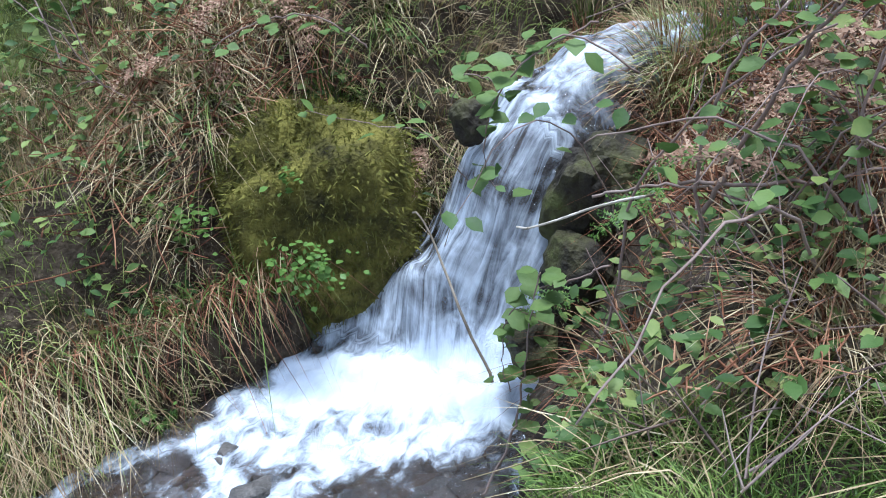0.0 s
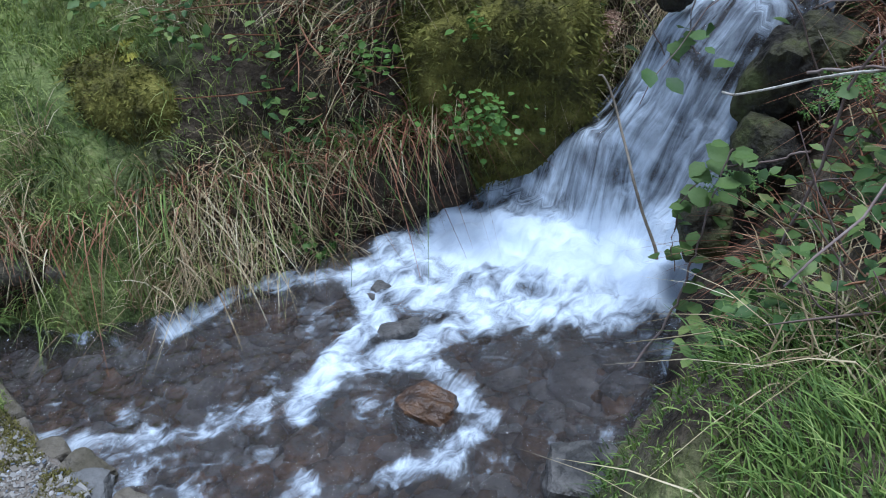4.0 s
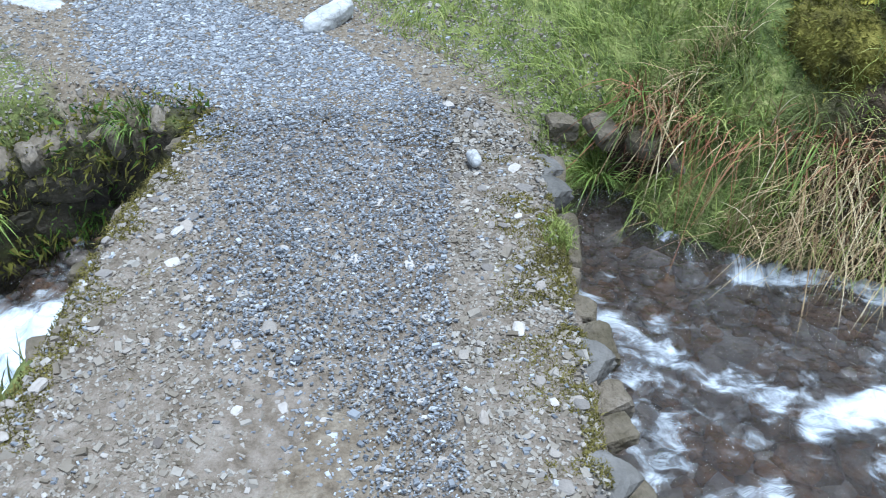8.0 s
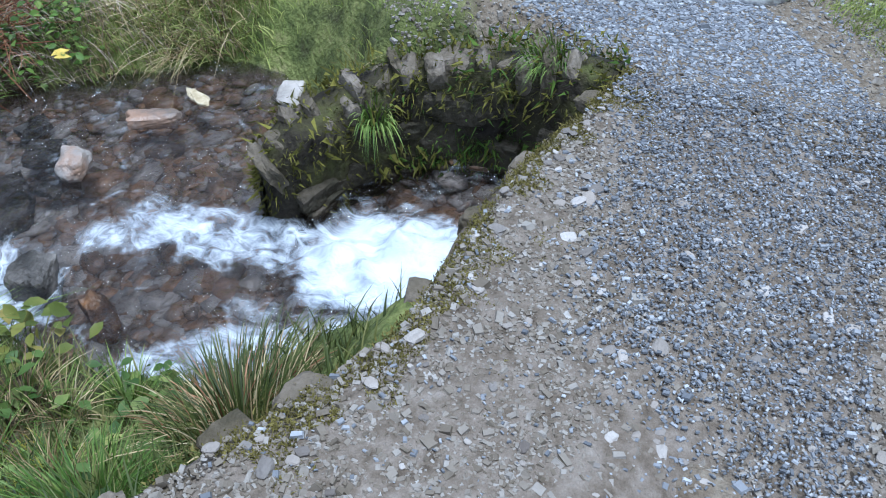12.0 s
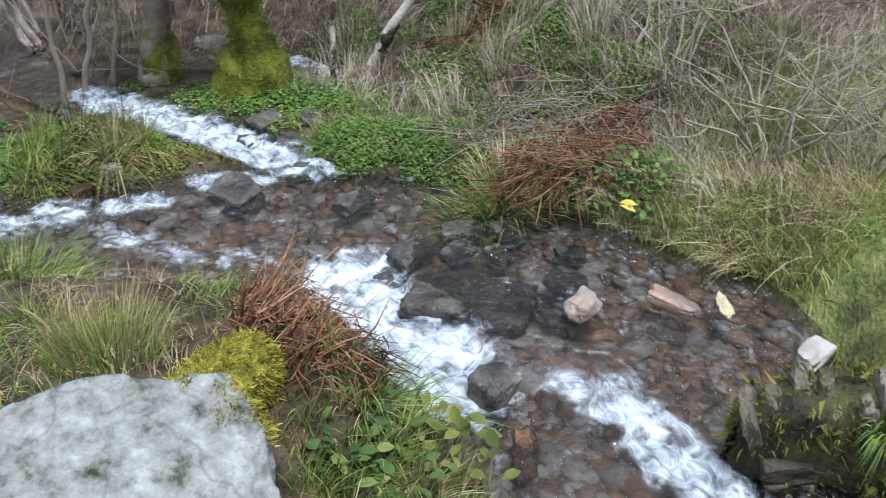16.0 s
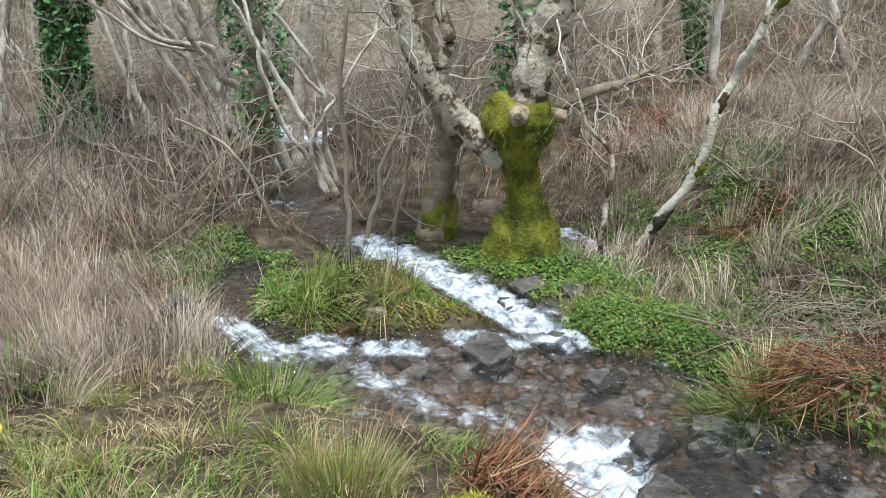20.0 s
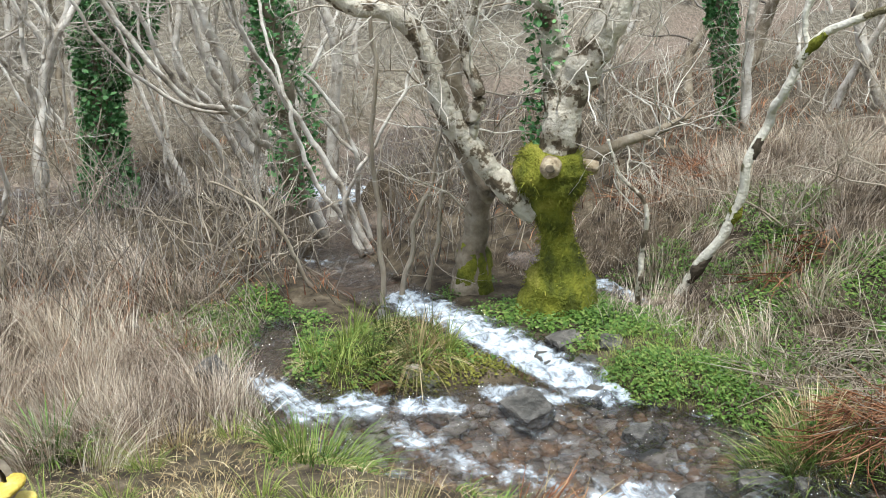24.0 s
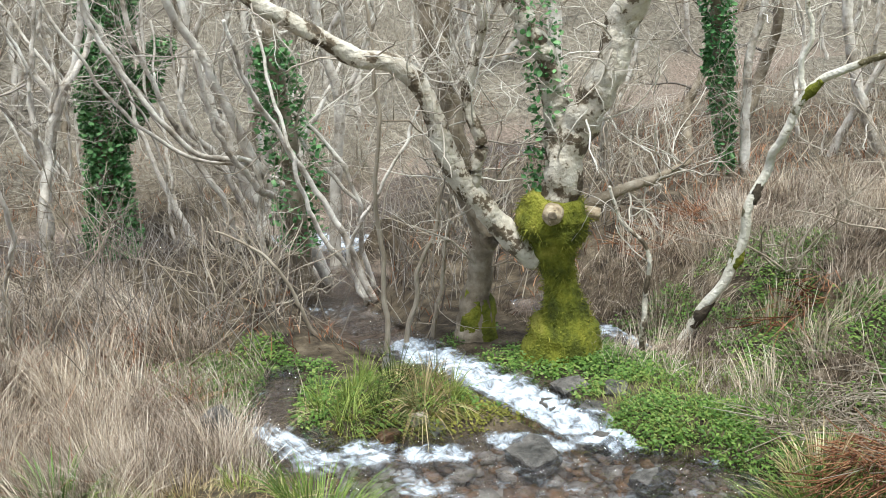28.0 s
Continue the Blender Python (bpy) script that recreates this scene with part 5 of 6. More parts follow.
bare_tree("leaning_tree", "pale leaning tree with many crooked branches", [(-2.8, -7.39, -1.95), (-2.61, -7.37, -1.39), (-2.39, -7.37, -1.0), (-2.13, -7.36, -.52), (-1.91, -7.34, .11), (-1.62, -7.33, .64), (-1.4, -7.28, 1.2)], .055, .03, ASH, 44, .9, 31,
          extra=[([(-2.65, -7.43, -1.47), (-2.25, -7.62, -1.1), (-2.01, -7.75, -.35), (-1.9, -7.85, .21), (-1.79, -7.94, 1.0)], .05, .025), ([(-2.45, -7.37, -1.1), (-2.2, -7.2, -.9), (-1.9, -7.1, -.4), (-1.75, -7.05, .3)], .035, .015), ([(-2.3, -7.37, -.85), (-2.4, -7.4, -.3), (-2.25, -7.45, .4), (-2.3, -7.5, 1.0)], .04, .02)], level=2)
iv = bare_tree("ivy_tree", "tall trunk wrapped in dark green ivy", [(-1.22, -9.6, -2.3), (-1.28, -9.65, -1.29), (-1.34, -9.7, -.43), (-1.49, -9.71, .12), (-1.75, -9.69, 1.2)], .12, .07, BARK, 0, 1, 41, extra=[([(-1.36, -9.72, -1.06), (-1.73, -9.67, -.46), (-1.96, -9.64, -.05)], .08, .04), ([(-1.43, -9.71, -.04), (-1.32, -9.72, .23), (-1.2, -9.73, .8)], .07, .04)])
part("ivy", ivy_mesh([(-1.22, -9.6, -2.2), (-1.28, -9.65, -1.29), (-1.34, -9.7, -.43), (-1.49, -9.71, .12), (-1.75, -9.69, 1.2)], [.2, .17, .17, .15], 9000, .062, 11), iv, "dense dark green ivy leaves")
part("ivy", ivy_mesh([(-1.4, -9.7, -1.0), (-1.73, -9.67, -.46), (-1.96, -9.64, -.05)], [.13, .09], 2000, .06, 12), iv, "dense dark green ivy leaves")
part("ivy", ivy_mesh([(-1.43, -9.71, -.04), (-1.32, -9.72, .23), (-1.2, -9.73, .8)], [.1, .09], 1200, .06, 13), iv, "dense dark green ivy leaves")
for k, (dx, dy, sc) in enumerate([(.3, .25, .9), (-.28, -.4, 1.0), (.62, -.2, .8), (.12, -.9, 1.1), (-.5, .3, .7)]):
    r = np.random.default_rng(640 + k)
    z0 = float(ground_z(np.array([-2.7 + dx]), np.array([-7.4 + dy]))[0])
    line = [(-2.7 + dx + .3 * j * sc * (1 + .25 * r.normal()) * .8, -7.4 + dy + .06 * r.normal(), z0 - .1 + .56 * j * (.85 + .3 * r.random())) for j in range(7)]
    bare_tree("leaning_tree", "slender pale tree leaning over the valley floor", line, .036 * sc, .014, ASH, 22, .7, 650 + k, level=2, sides=7,
              extra=[([line[2], tuple(np.array(line[3]) + (.25, -.1, .1)), tuple(np.array(line[4]) + (.35, -.1, .3)), tuple(np.array(line[5]) + (.3, -.1, .5))], .018, .008)])
bare_tree("tree", "pale forked bare tree with twisted limbs", [(-.55, -8.55, -1.75), (-.57, -8.58, -1.3), (-.68, -8.69, -.93), (-.77, -8.79, -.55), (-.95, -8.84, -.2), (-1.2, -8.89, .1), (-1.2, -8.9, .6)], .05, .02, ASH, 26, .8, 71, level=2,
          extra=[([(-.68, -8.69, -.93), (-.6, -8.7, -.5), (-.66, -8.7, -.1), (-.5, -8.7, .4)], .03, .012), ([(-.77, -8.79, -.55), (-.86, -8.8, -.1), (-.8, -8.8, .3), (-.9, -8.8, .8)], .025, .01)])
im = bare_tree("ivy_tree", "trunk with a loose coat of ivy behind the saplings", [(-2.44, -6.87, -1.95), (-2.4, -6.88, -1.14), (-2.39, -6.88, -.57), (-2.32, -6.9, .02), (-2.28, -6.91, .9)], .1, .05, BARK, 14, .9, 43, level=2)
part("ivy", ivy_mesh([(-2.42, -6.87, -1.3), (-2.39, -6.88, -.57), (-2.32, -6.9, .02), (-2.3, -6.91, .3)], [.13, .15, .09], 1500, .05, 15, .8), im, "loose green ivy leaves")
ir = bare_tree("ivy_tree", "slim trunk hung with dark ivy", [(-5.86, -5.58, -1.7), (-5.74, -5.68, -.79), (-5.66, -5.75, -.09), (-5.61, -5.8, .36), (-5.5, -5.87, 1.1)], .055, .04, BARK, 10, .8, 45)
part("ivy", ivy_mesh([(-5.74, -5.68, -.75), (-5.66, -5.75, -.09), (-5.61, -5.8, .36), (-5.5, -5.87, 1.1)], [.05, .085, .095, .085], 3000, .045, 17), ir, "dense dark green ivy leaves")
for k, (pts, a, b, ex) in enumerate([
        ([(-.6, -9.27, -1.75), (-.71, -9.27, -1.08), (-.9, -9.26, -.45), (-1.1, -9.24, -.05), (-1.25, -9.23, .6)], .06, .025, [([(-.87, -9.26, -.5), (-.73, -9.26, -.12), (-.84, -9.26, .5)], .034, .017)]),
        ([(-3.17, -8.32, -2.3), (-3.22, -8.3, -1.46), (-3.29, -8.28, -.5), (-3.17, -8.32, .03), (-3.05, -8.34, .9)], .065, .04, [([(-3.28, -8.28, -.55), (-3.5, -8.2, -.1), (-3.6, -8.1, .6)], .03, .015)]),
        ([(-7.03, -5.8, -1.4), (-7.03, -5.8, -.95), (-7.13, -5.69, -.47), (-7.25, -5.54, -.01), (-7.4, -5.4, .7)], .044, .027, []),
        ([(-7.4, -5.38, -1.4), (-7.37, -5.4, -.99), (-7.22, -5.57, -.56), (-7.08, -5.74, .02), (-6.95, -5.9, .9)], .066, .039, []),
        ([(-5.9, -5.5, -1.5), (-5.84, -5.59, -.54), (-5.81, -5.62, .06), (-5.9, -5.55, .9)], .045, .028, [])]):
    bare_tree("tree", "bare pale-barked tree in the valley wood", pts, a, b, ASH, 18, .9, 60 + k, extra=ex, level=2)

for k in range(10):
    r = np.random.default_rng(900 + k)
    x, y = -2.9 + .42 * k + r.normal(0, .1), -6.3 - 2.6 * r.random()
    if abs(x + 2.4 + .25 * (y + 6)) < .3:
        x += .5
    if -1.8 < x < -.4:
        y -= 3.6
    z = float(ground_z(np.array([x]), np.array([y]))[0]) - .08
    lines = []
    for j in range(3):
        p, d, out = np.array([x + .06 * j, y, z + .02 * j]), np.array([.25 + .2 * r.normal(), .1 * r.normal(), 1.0]), []
        for q in range(7):
            out.append(tuple(p))
            d = d + r.normal(0, .26, 3) * np.array([1, .6, .2])
            d[:2] = np.clip(d[:2], -.45, .55)
            p = p + d / np.linalg.norm(d) * r.uniform(.36, .55)
        lines.append(out)
    bare_tree("crooked_tree", "pale crooked bare tree leaning in the valley", lines[0], .034, .013, ASH, 12, .7, 120 + k, extra=[(lines[1], .024, .009), (lines[2], .02, .008)], level=2, sides=6)

# woodland of bare thin trees across the valley floor and the far slope
wood = []
for k in range(7):
    r = np.random.default_rng(200 + k)
    h = r.uniform(3.2, 4.6)
    pts = [(0, 0, -.3)]
    for j in range(5):
        pts.append((pts[-1][0] + r.normal(0, .22), pts[-1][1] + r.normal(0, .22), pts[-1][2] + h / 5))
    ob = bare_tree("tree", "bare grey winter tree in the far wood", pts, .055 + .02 * (k % 3), .02, (ASH, BARK, ASH)[k % 3], 0, 1, 80 + k, sides=6)
    s = Soup()
    for j in range(13):
        c = curve(pts, 30)[r.integers(6, 30)]
        d = r.normal(0, .8, 3) + np.array([0, 0, .8])
        grow(s, c, d / np.linalg.norm(d), r.uniform(.8, 1.5), .017, 2, r)
    part("crown", s.mesh("crown", (PALETWIG, FARTWIG, TWIG)[k % 3]), ob, "fine bare twigs")
    tagged(ob, group="far wood")
    wood.append(ob)
k = 0
r = np.random.default_rng(5)
while k < 240:
    x, y = r.uniform(-22, 6), -(7.5 + 22 * r.random() ** 1.4)
    if y > -7.5 - .12 * abs(x + 3) or stream(np.array([x]), np.array([y]))[0][0] < .2 or math.hypot(x + 1.4, y + 9.7) < 1.0:
        continue
    z = float(ground_z(np.array([x]), np.array([y]))[0])
    m = pose(x, y, z, r.normal(0, 5), r.normal(0, 5), r.uniform(0, 360)) @ Matrix.Scale(r.uniform(.6, 1.25), 4)
    if k < 7:
        wood[k].matrix_basis = m
    else:
        w = copy_thing(wood[k % 7], m)
        w.scale = m.to_scale()
    k += 1

# ---------------------------------------------------------------- vegetation
upl = lambda x, y, d, p: (d > .03) & (side(x, y) < 0) & (p > .8)
upr = lambda x, y, d, p: (d > .02) & (side(x, y) > 0) & (p > .6)
face = lambda x, y: (np.hypot((x + .86) / .34, (y - 2.85) / .3) > 1) & (np.hypot((x + 1.9) / .2, (y - 2.34) / .16) > 1)
grass("grass", "long green grass hanging over the stream bank", "grass", pick(9500, -2.6, .9, 1.7, 4.2, lambda x, y, d, p: upl(x, y, d, p) & face(x, y)), .035, .115, .0048, TURF, .75, .4, .8, 5)
grass("dry_grass", "straw-coloured dead grass hanging over the bank", "grass", pick(14000, -2.1, .9, 1.7, 4.4, lambda x, y, d, p: upl(x, y, d, p) & face(x, y) & (vnoise(x * 3.3, y * 3.3) > .3 + .4 * sstep(-x, 1.5, 2.0))), .07, .22, .0045, STRAW, .8, .45, .85, 4)
grass("grass", "short bright green turf beside the path", "grass", pick(22000, -7.5, -1.7, 1.3, 5.5, lambda x, y, d, p: (d > .06) & (p > .5 + .22 * vnoise(x * 3, y * 3)) & (x < -1.7 - .4 * (y - 1.9))), .018, .07, .005, TURF, .6, .15, .5, 5)
grass("grass", "short green turf around the pale rocks", "grass", pick(5500, -7, -2.55, -1.6, .8, lambda x, y, d, p: (d > .06) & (p > .5 + .2 * vnoise(x * 3, y * 3)) & (x < np.interp(y, [-.46, -.3, -.1, .12, .36, .62], [-2.4, -2.6, -2.72, -2.74, -2.67, -2.54]))), .012, .05, .005, TURF, .6, .1, .5, 4)
sticks("dead_bracken", "tangle of red-brown dead bracken on the bank", "bracken", pick(900, -2.2, -.6, 2.6, 4.2, lambda x, y, d, p: upl(x, y, d, p) & face(x, y) & clumped(x, y, 1.6, .45)) + np.array([0, 0, .05]), .1, .4, .003, BRACKEN, .7)

# the bramble bank
grass("dry_grass", "straw-coloured grass below the brambles", "grass", pick(3000, -.2, 2.2, 1.15, 4.2, lambda x, y, d, p: upr(x, y, d, p) & (d > .1) & (x > .16) & clumped(x, y, 3.0, .4 + .15 * sstep(y, 1.8, 2.3), 2.0)), .09, .26, .005, STRAW, .9, .25, .9, 4)
grass("grass", "green grass at the foot of the brambles", "grass", pick(3000, -.3, 1.3, 1.1, 1.95, lambda x, y, d, p: upr(x, y, d, p) & (d > .1) & (x > .06 + .1 * vnoise(x * 4, y * 4))), .04, .12, .006, GRASS, .7, .2, .7, 4)
sticks("dead_bracken", "red-brown broken bracken stalks under the brambles", "bracken", pick(5600, -.05, 2.4, 1.9, 4.2, lambda x, y, d, p: upr(x, y, d, p) & (d > .2) & (x > .22) & clumped(x, y, 2.2, .36)) + np.array([0, 0, .12]), .05, .2, .0028, BRACKEN, .65)
sticks("dead_straw", "straw-coloured dead stalks under the brambles", "straw", pick(900, -.05, 2.4, 1.8, 4.2, lambda x, y, d, p: upr(x, y, d, p) & (d > .2) & clumped(x, y, 2.4, .35, 5.0)) + np.array([0, 0, .09]), .06, .22, .0024, STRAW, .7)
sticks("dead_stems", "grey-brown dead stems tangled in the brambles", "brush", pick(1000, -.05, 2.4, 1.7, 4.2, lambda x, y, d, p: upr(x, y, d, p) & (d > .4)) + np.array([0, 0, .06]), .1, .3, .003, CANE, .6)


def bramble(name, label, start, n_canes, seed, box, leafsize=.055, per=9):
    """Arching canes with leaves in threes."""
    r = np.random.default_rng(seed)
    t = thing(name, label, "bramble")
    lp = []
    for k in range(n_canes):
        x, y = r.uniform(*box[:2]), r.uniform(*box[2:4])
        z = float(ground_z(np.array([x]), np.array([y]))[0])
        a = r.uniform(0, 6.283) if len(box) < 6 else box[4] + r.normal(0, box[5])
        le, hi = r.uniform(.4, .95), r.uniform(.2, .6)
        if stream(np.array([x + math.cos(a) * le]), np.array([y + math.sin(a) * le]))[0][0] < .12:
            a, le = a + math.pi, le * .7
        dx, dy = math.cos(a) * le, math.sin(a) * le
        pts = [(x, y, z - .03), (x + dx * .25, y + dy * .25, z + hi * .7), (x + dx * .6, y + dy * .6, z + hi), (x + dx, y + dy, z + hi * .65)]
        v, tt, q = tube(curve(pts, 14) + r.normal(0, .006, (14, 3)), np.linspace(.0036, .0014, 14) * r.uniform(.6, 1.3), 5)
        part("cane", mesh_np("cane", v, [q, tt], CANE), t)
        c = curve(pts, 30)
        for j in range(per):
            b = c[r.integers(6, 30)] + r.normal(0, .02, 3)
            for m in range(3):
                lp.append(b + r.normal(0, leafsize * .55, 3))
    n = len(lp)
    s = r.uniform(.6, 1.25, n) * leafsize
    v, f = scatter(LEAF_V - np.array([0, .5, 0]), LEAF_F, np.array(lp), np.stack([s * 1.15, s, s], 1), randrot(n, 1.0, r))
    part("leaves", mesh_np("leaves", v, f, LEAF), t, "green toothed bramble leaves")
    return t


bramble("bramble", "arching bramble with green leaves over the bank", None, 44, 71, (.1, 1.5, 2.1, 3.3), .046, 4)
bramble("bramble", "bare tangled bramble canes", None, 80, 73, (.25, 1.9, 2.15, 3.6), .044, 1)
bramble("bramble", "bramble sprays on the far bank", None, 14, 77, (-2.2, -.8, 3.0, 4.0), .055, 9)


def frond(name, label, start, heading, length, droop, material, seed):
    """One fern frond: a bent stalk with tapering leaflets in two rows, each cut into teeth."""
    r = np.random.default_rng(seed)
    n = 26
    u = np.linspace(0, 1, n)
    h = np.array([math.cos(heading), math.sin(heading)])
    p = np.concatenate([np.array(start)[:2] + h * (length * u)[:, None], (start[2] + length * (.55 * u - droop * u * u))[:, None]], 1)
    p += r.normal(0, .004, p.shape)
    sd = np.array([-h[1], h[0], 0])
    t = thing(name, label, "fern", group="fern fronds")
    v, tt, q = tube(p, np.linspace(.0028, .0008, n), 4)
    part("stalk", mesh_np("stalk", v, [q, tt], material), t)
    s = Soup()
    for k in range(5, n):
        le = length * .24 * math.sin(min(1, (1.12 - u[k]) * 1.35) * 1.57) * (.5 + .5 * min(1, (k - 4) / 5))
        for g in (-1, 1):
            d = sd * g + np.array([h[0], h[1], 0]) * .5 + np.array([0, 0, r.normal(-.12, .2)])
            d /= np.linalg.norm(d)
            w = np.cross(d, [0, 0, 1.0])
            m = 6
            for j in range(m):
                b = p[k] + d * le * (j + .3) / m
                z = le * .15 * (1 - j / m) + .001
                for e in (-1, 1):
                    tip = b + w * e * z + d * z * .6 + np.array([0, 0, r.normal(0, .004)])
                    s.add([b - d * le * .07, b + d * le * .09, tip], t=[(0, 1, 2)])
    tagged(part("leaf_blade", s.mesh("leaf_blade", material, False), t), kind="stuff")
    return t


r = np.random.default_rng(77)
for k in range(20):
    x, y = r.uniform(.45, 1.4), r.uniform(2.2, 3.3)
    z = float(ground_z(np.array([x]), np.array([y]))[0]) + r.uniform(.08, .26)
    frond("dead_fern", "curled red-brown dead bracken frond among the brambles", (x, y, z), r.uniform(2.2, 5.2), r.uniform(.2, .36), r.uniform(.5, .9), DEADFERN, 400 + k)
for k in range(14):
    x, y = r.uniform(-2.0, -.5), r.uniform(2.9, 3.7)
    z = float(ground_z(np.array([x]), np.array([y]))[0]) + r.uniform(.05, .14)
    frond("dead_fern", "curled red-brown dead bracken frond on the far bank", (x, y, z), r.uniform(3.6, 5.6), r.uniform(.16, .28), r.uniform(.6, 1.0), DEADFERN, 450 + k)
for k, (x, y, dz, a) in enumerate([(.3, 2.5, .45, 4.0), (.45, 2.45, .42, 3.6), (.1, 2.62, .3, 3.9), (-1.2, 2.5, .0, 4.6), (-1.3, 2.44, -.02, 4.2)]):
    z = float(ground_z(np.array([x]), np.array([y]))[0]) + dz * .6
    frond("fern", "yellow-green fern frond in the bank", (x, y, z), a, .26 if k < 3 else .13, .6, HERB, 480 + k)


# ---------------------------------------------------------------- downstream banks
def off_boulder(x, y):
    """True outside the pale boulder's foot."""
    a, b = x + .74, y + 1.28
    return np.maximum(np.abs(a * .927 - b * .375) / .54, np.abs(a * .375 + b * .927) / .34) > 1


def zone(n, x0, x1, y0, y1, ok=None, gap=.03):
    return pick(n, x0, x1, y0, y1, lambda x, y, d, p: (d > gap) & (p > .62) & off_boulder(x, y) & (ok(x, y) if ok else True))


def oval(cx, cy, rx, ry, grow_=.35):
    return lambda x, y: np.hypot((x - cx) / rx, (y - cy) / ry) < 1 + grow_ * (vnoise(x * 5, y * 5, cx) - .5) * 2


def tuft(name, label, x, y, r, n, lo, hi, material, lean=(0, 0), width=.006, z=None, curl=.75):
    """One clump of long arching blades."""
    a, q = rng.uniform(0, 6.283, n), r * np.sqrt(rng.random(n))
    px, py = x + q * np.cos(a), y + q * np.sin(a)
    pz = ground_z(px, py) - .01 if z is None else np.full(n, z)
    le = rng.uniform(lo, hi, n)
    ln = np.stack([np.cos(a), np.sin(a)], 1) * (rng.uniform(.05, .6, n) if curl < .6 else rng.uniform(.2, 1.05, n))[:, None] * (.35 if curl > 1.5 else 1) + np.array(lean)
    v, t, q4 = blades(np.stack([px, py, pz], 1), le, rng.uniform(.6, 1.2, n) * width, ln, curl, 4)
    return thing(name, label, "grass", group="grass tufts", me=mesh_np(name, v, [q4, t], material))


def herbs(name, label, pos, lo, hi, h, material=HERB, tilt=.9, per=5):
    """A mat of small leaves held a little above the ground."""
    p = np.repeat(pos, per, axis=0)
    p = p + np.concatenate([rng.normal(0, .03, (len(p), 2)), rng.uniform(.0, h, (len(p), 1))], 1)
    v, f = leaves(p, lo, hi, tilt)
    return thing(name, label, "low plants", kind="stuff", me=mesh_np(name, v, f, material))


tuft("grass_tuft", "large tuft of long brown-green grass beside the deck", -1.28, -.22, .14, 620, .12, .26, MEADOW, (-.35, -.1), .006, None, 1.25)
tuft("grass_tuft", "large tuft of straw-tipped grass beside the deck", -1.26, -.2, .13, 200, .12, .26, STRAW, (-.4, -.1), .005, None, 1.3)
tuft("grass_tuft", "blue-green grass tuft on the low bank", -1.04, -.44, .12, 460, .1, .2, HERB, (-.1, 0), .005, None, 1.1)
tuft("grass_tuft", "brown dead grass in the tuft beside the deck", -1.3, -.24, .13, 120, .1, .22, BRACKEN, (-.4, -.1), .005, None, 1.3)
herbs("dock_leaves", "yellowing weed leaves beside the low bank", np.array([(-1.35 - .35 * q, -.75 - .3 * w, -.42) for q, w in rng.random((40, 2))]), .03, .075, .1, DOCK, 1.2, 2)
tuft("grass_tuft", "grass tuft hanging from the wing wall", -2.52, -.12, .05, 120, .1, .2, GRASS, (.45, .1), .006, -.34, 2.2)
tuft("grass_tuft", "grass tuft hanging from the wing wall", -2.56, .4, .07, 110, .08, .17, GRASS, (.4, -.25), .005, -.12, 1.8)
tuft("grass_tuft", "fine grass tuft on top of the wing wall", -2.7, -.3, .08, 80, .1, .22, STRAW, (-.1, -.1), .004)
tuft("grass_tuft", "fine grass tuft beside the bridge mouth", -2.1, 1.8, .05, 120, .08, .18, GRASS, (.3, -.3), .005, -.38)
tuft("grass_tuft", "tall pale grass tuft behind the boulder", -1.12, -1.76, .16, 320, .12, .28, STRAW, (-.05, 0), .003, None, .5)
tuft("grass_tuft", "tall green grass tuft behind the boulder", -1.1, -1.74, .17, 420, .08, .2, TURF, (0, 0), .004, None, .5)
tuft("grass_tuft", "bright green grass tuft at the pool edge", -1.27, -2.9, .16, 520, .16, .34, GRASS, (-.15, 0))
tuft("grass_tuft", "green grass tuft at the lip of the rapids", -1.62, -1.2, .12, 320, .14, .3, GRASS, (-.3, .1))
for k, (x, y) in enumerate([(-1.66, -3.6), (-1.82, -3.52), (-2.0, -3.5), (-2.16, -3.55), (-1.75, -3.75), (-1.95, -3.72), (-2.12, -3.76), (-1.62, -3.85), (-1.9, -3.95), (-2.25, -3.9)]):
    tuft("grass_tuft", ("yellow-green grass on the islet between the channels", "dull green grass on the islet between the channels", "straw-tipped grass on the islet between the channels", "yellow-green grass on the islet between the channels")[k % 4], x, y, .09, 150, .1, .32, (TURF, MEADOW, STRAW, TURF)[k % 4], (rng.normal(0, .2), .35), .006, None, 1.1)
tuft("grass_tuft", "broad upright strap leaves in the straw", -.3, -3.4, .12, 90, .2, .34, HERB, (0, 0), .014)
for k, (x, y) in enumerate([(-2.9, -2.0), (-3.05, -2.02), (-2.98, -1.9)]):
    tuft("grass_tuft", "pale green grass hanging over the pool edge", x, y, .13, 300, .14, .3, (GRASS, STRAW)[k % 2], (.2, .05))

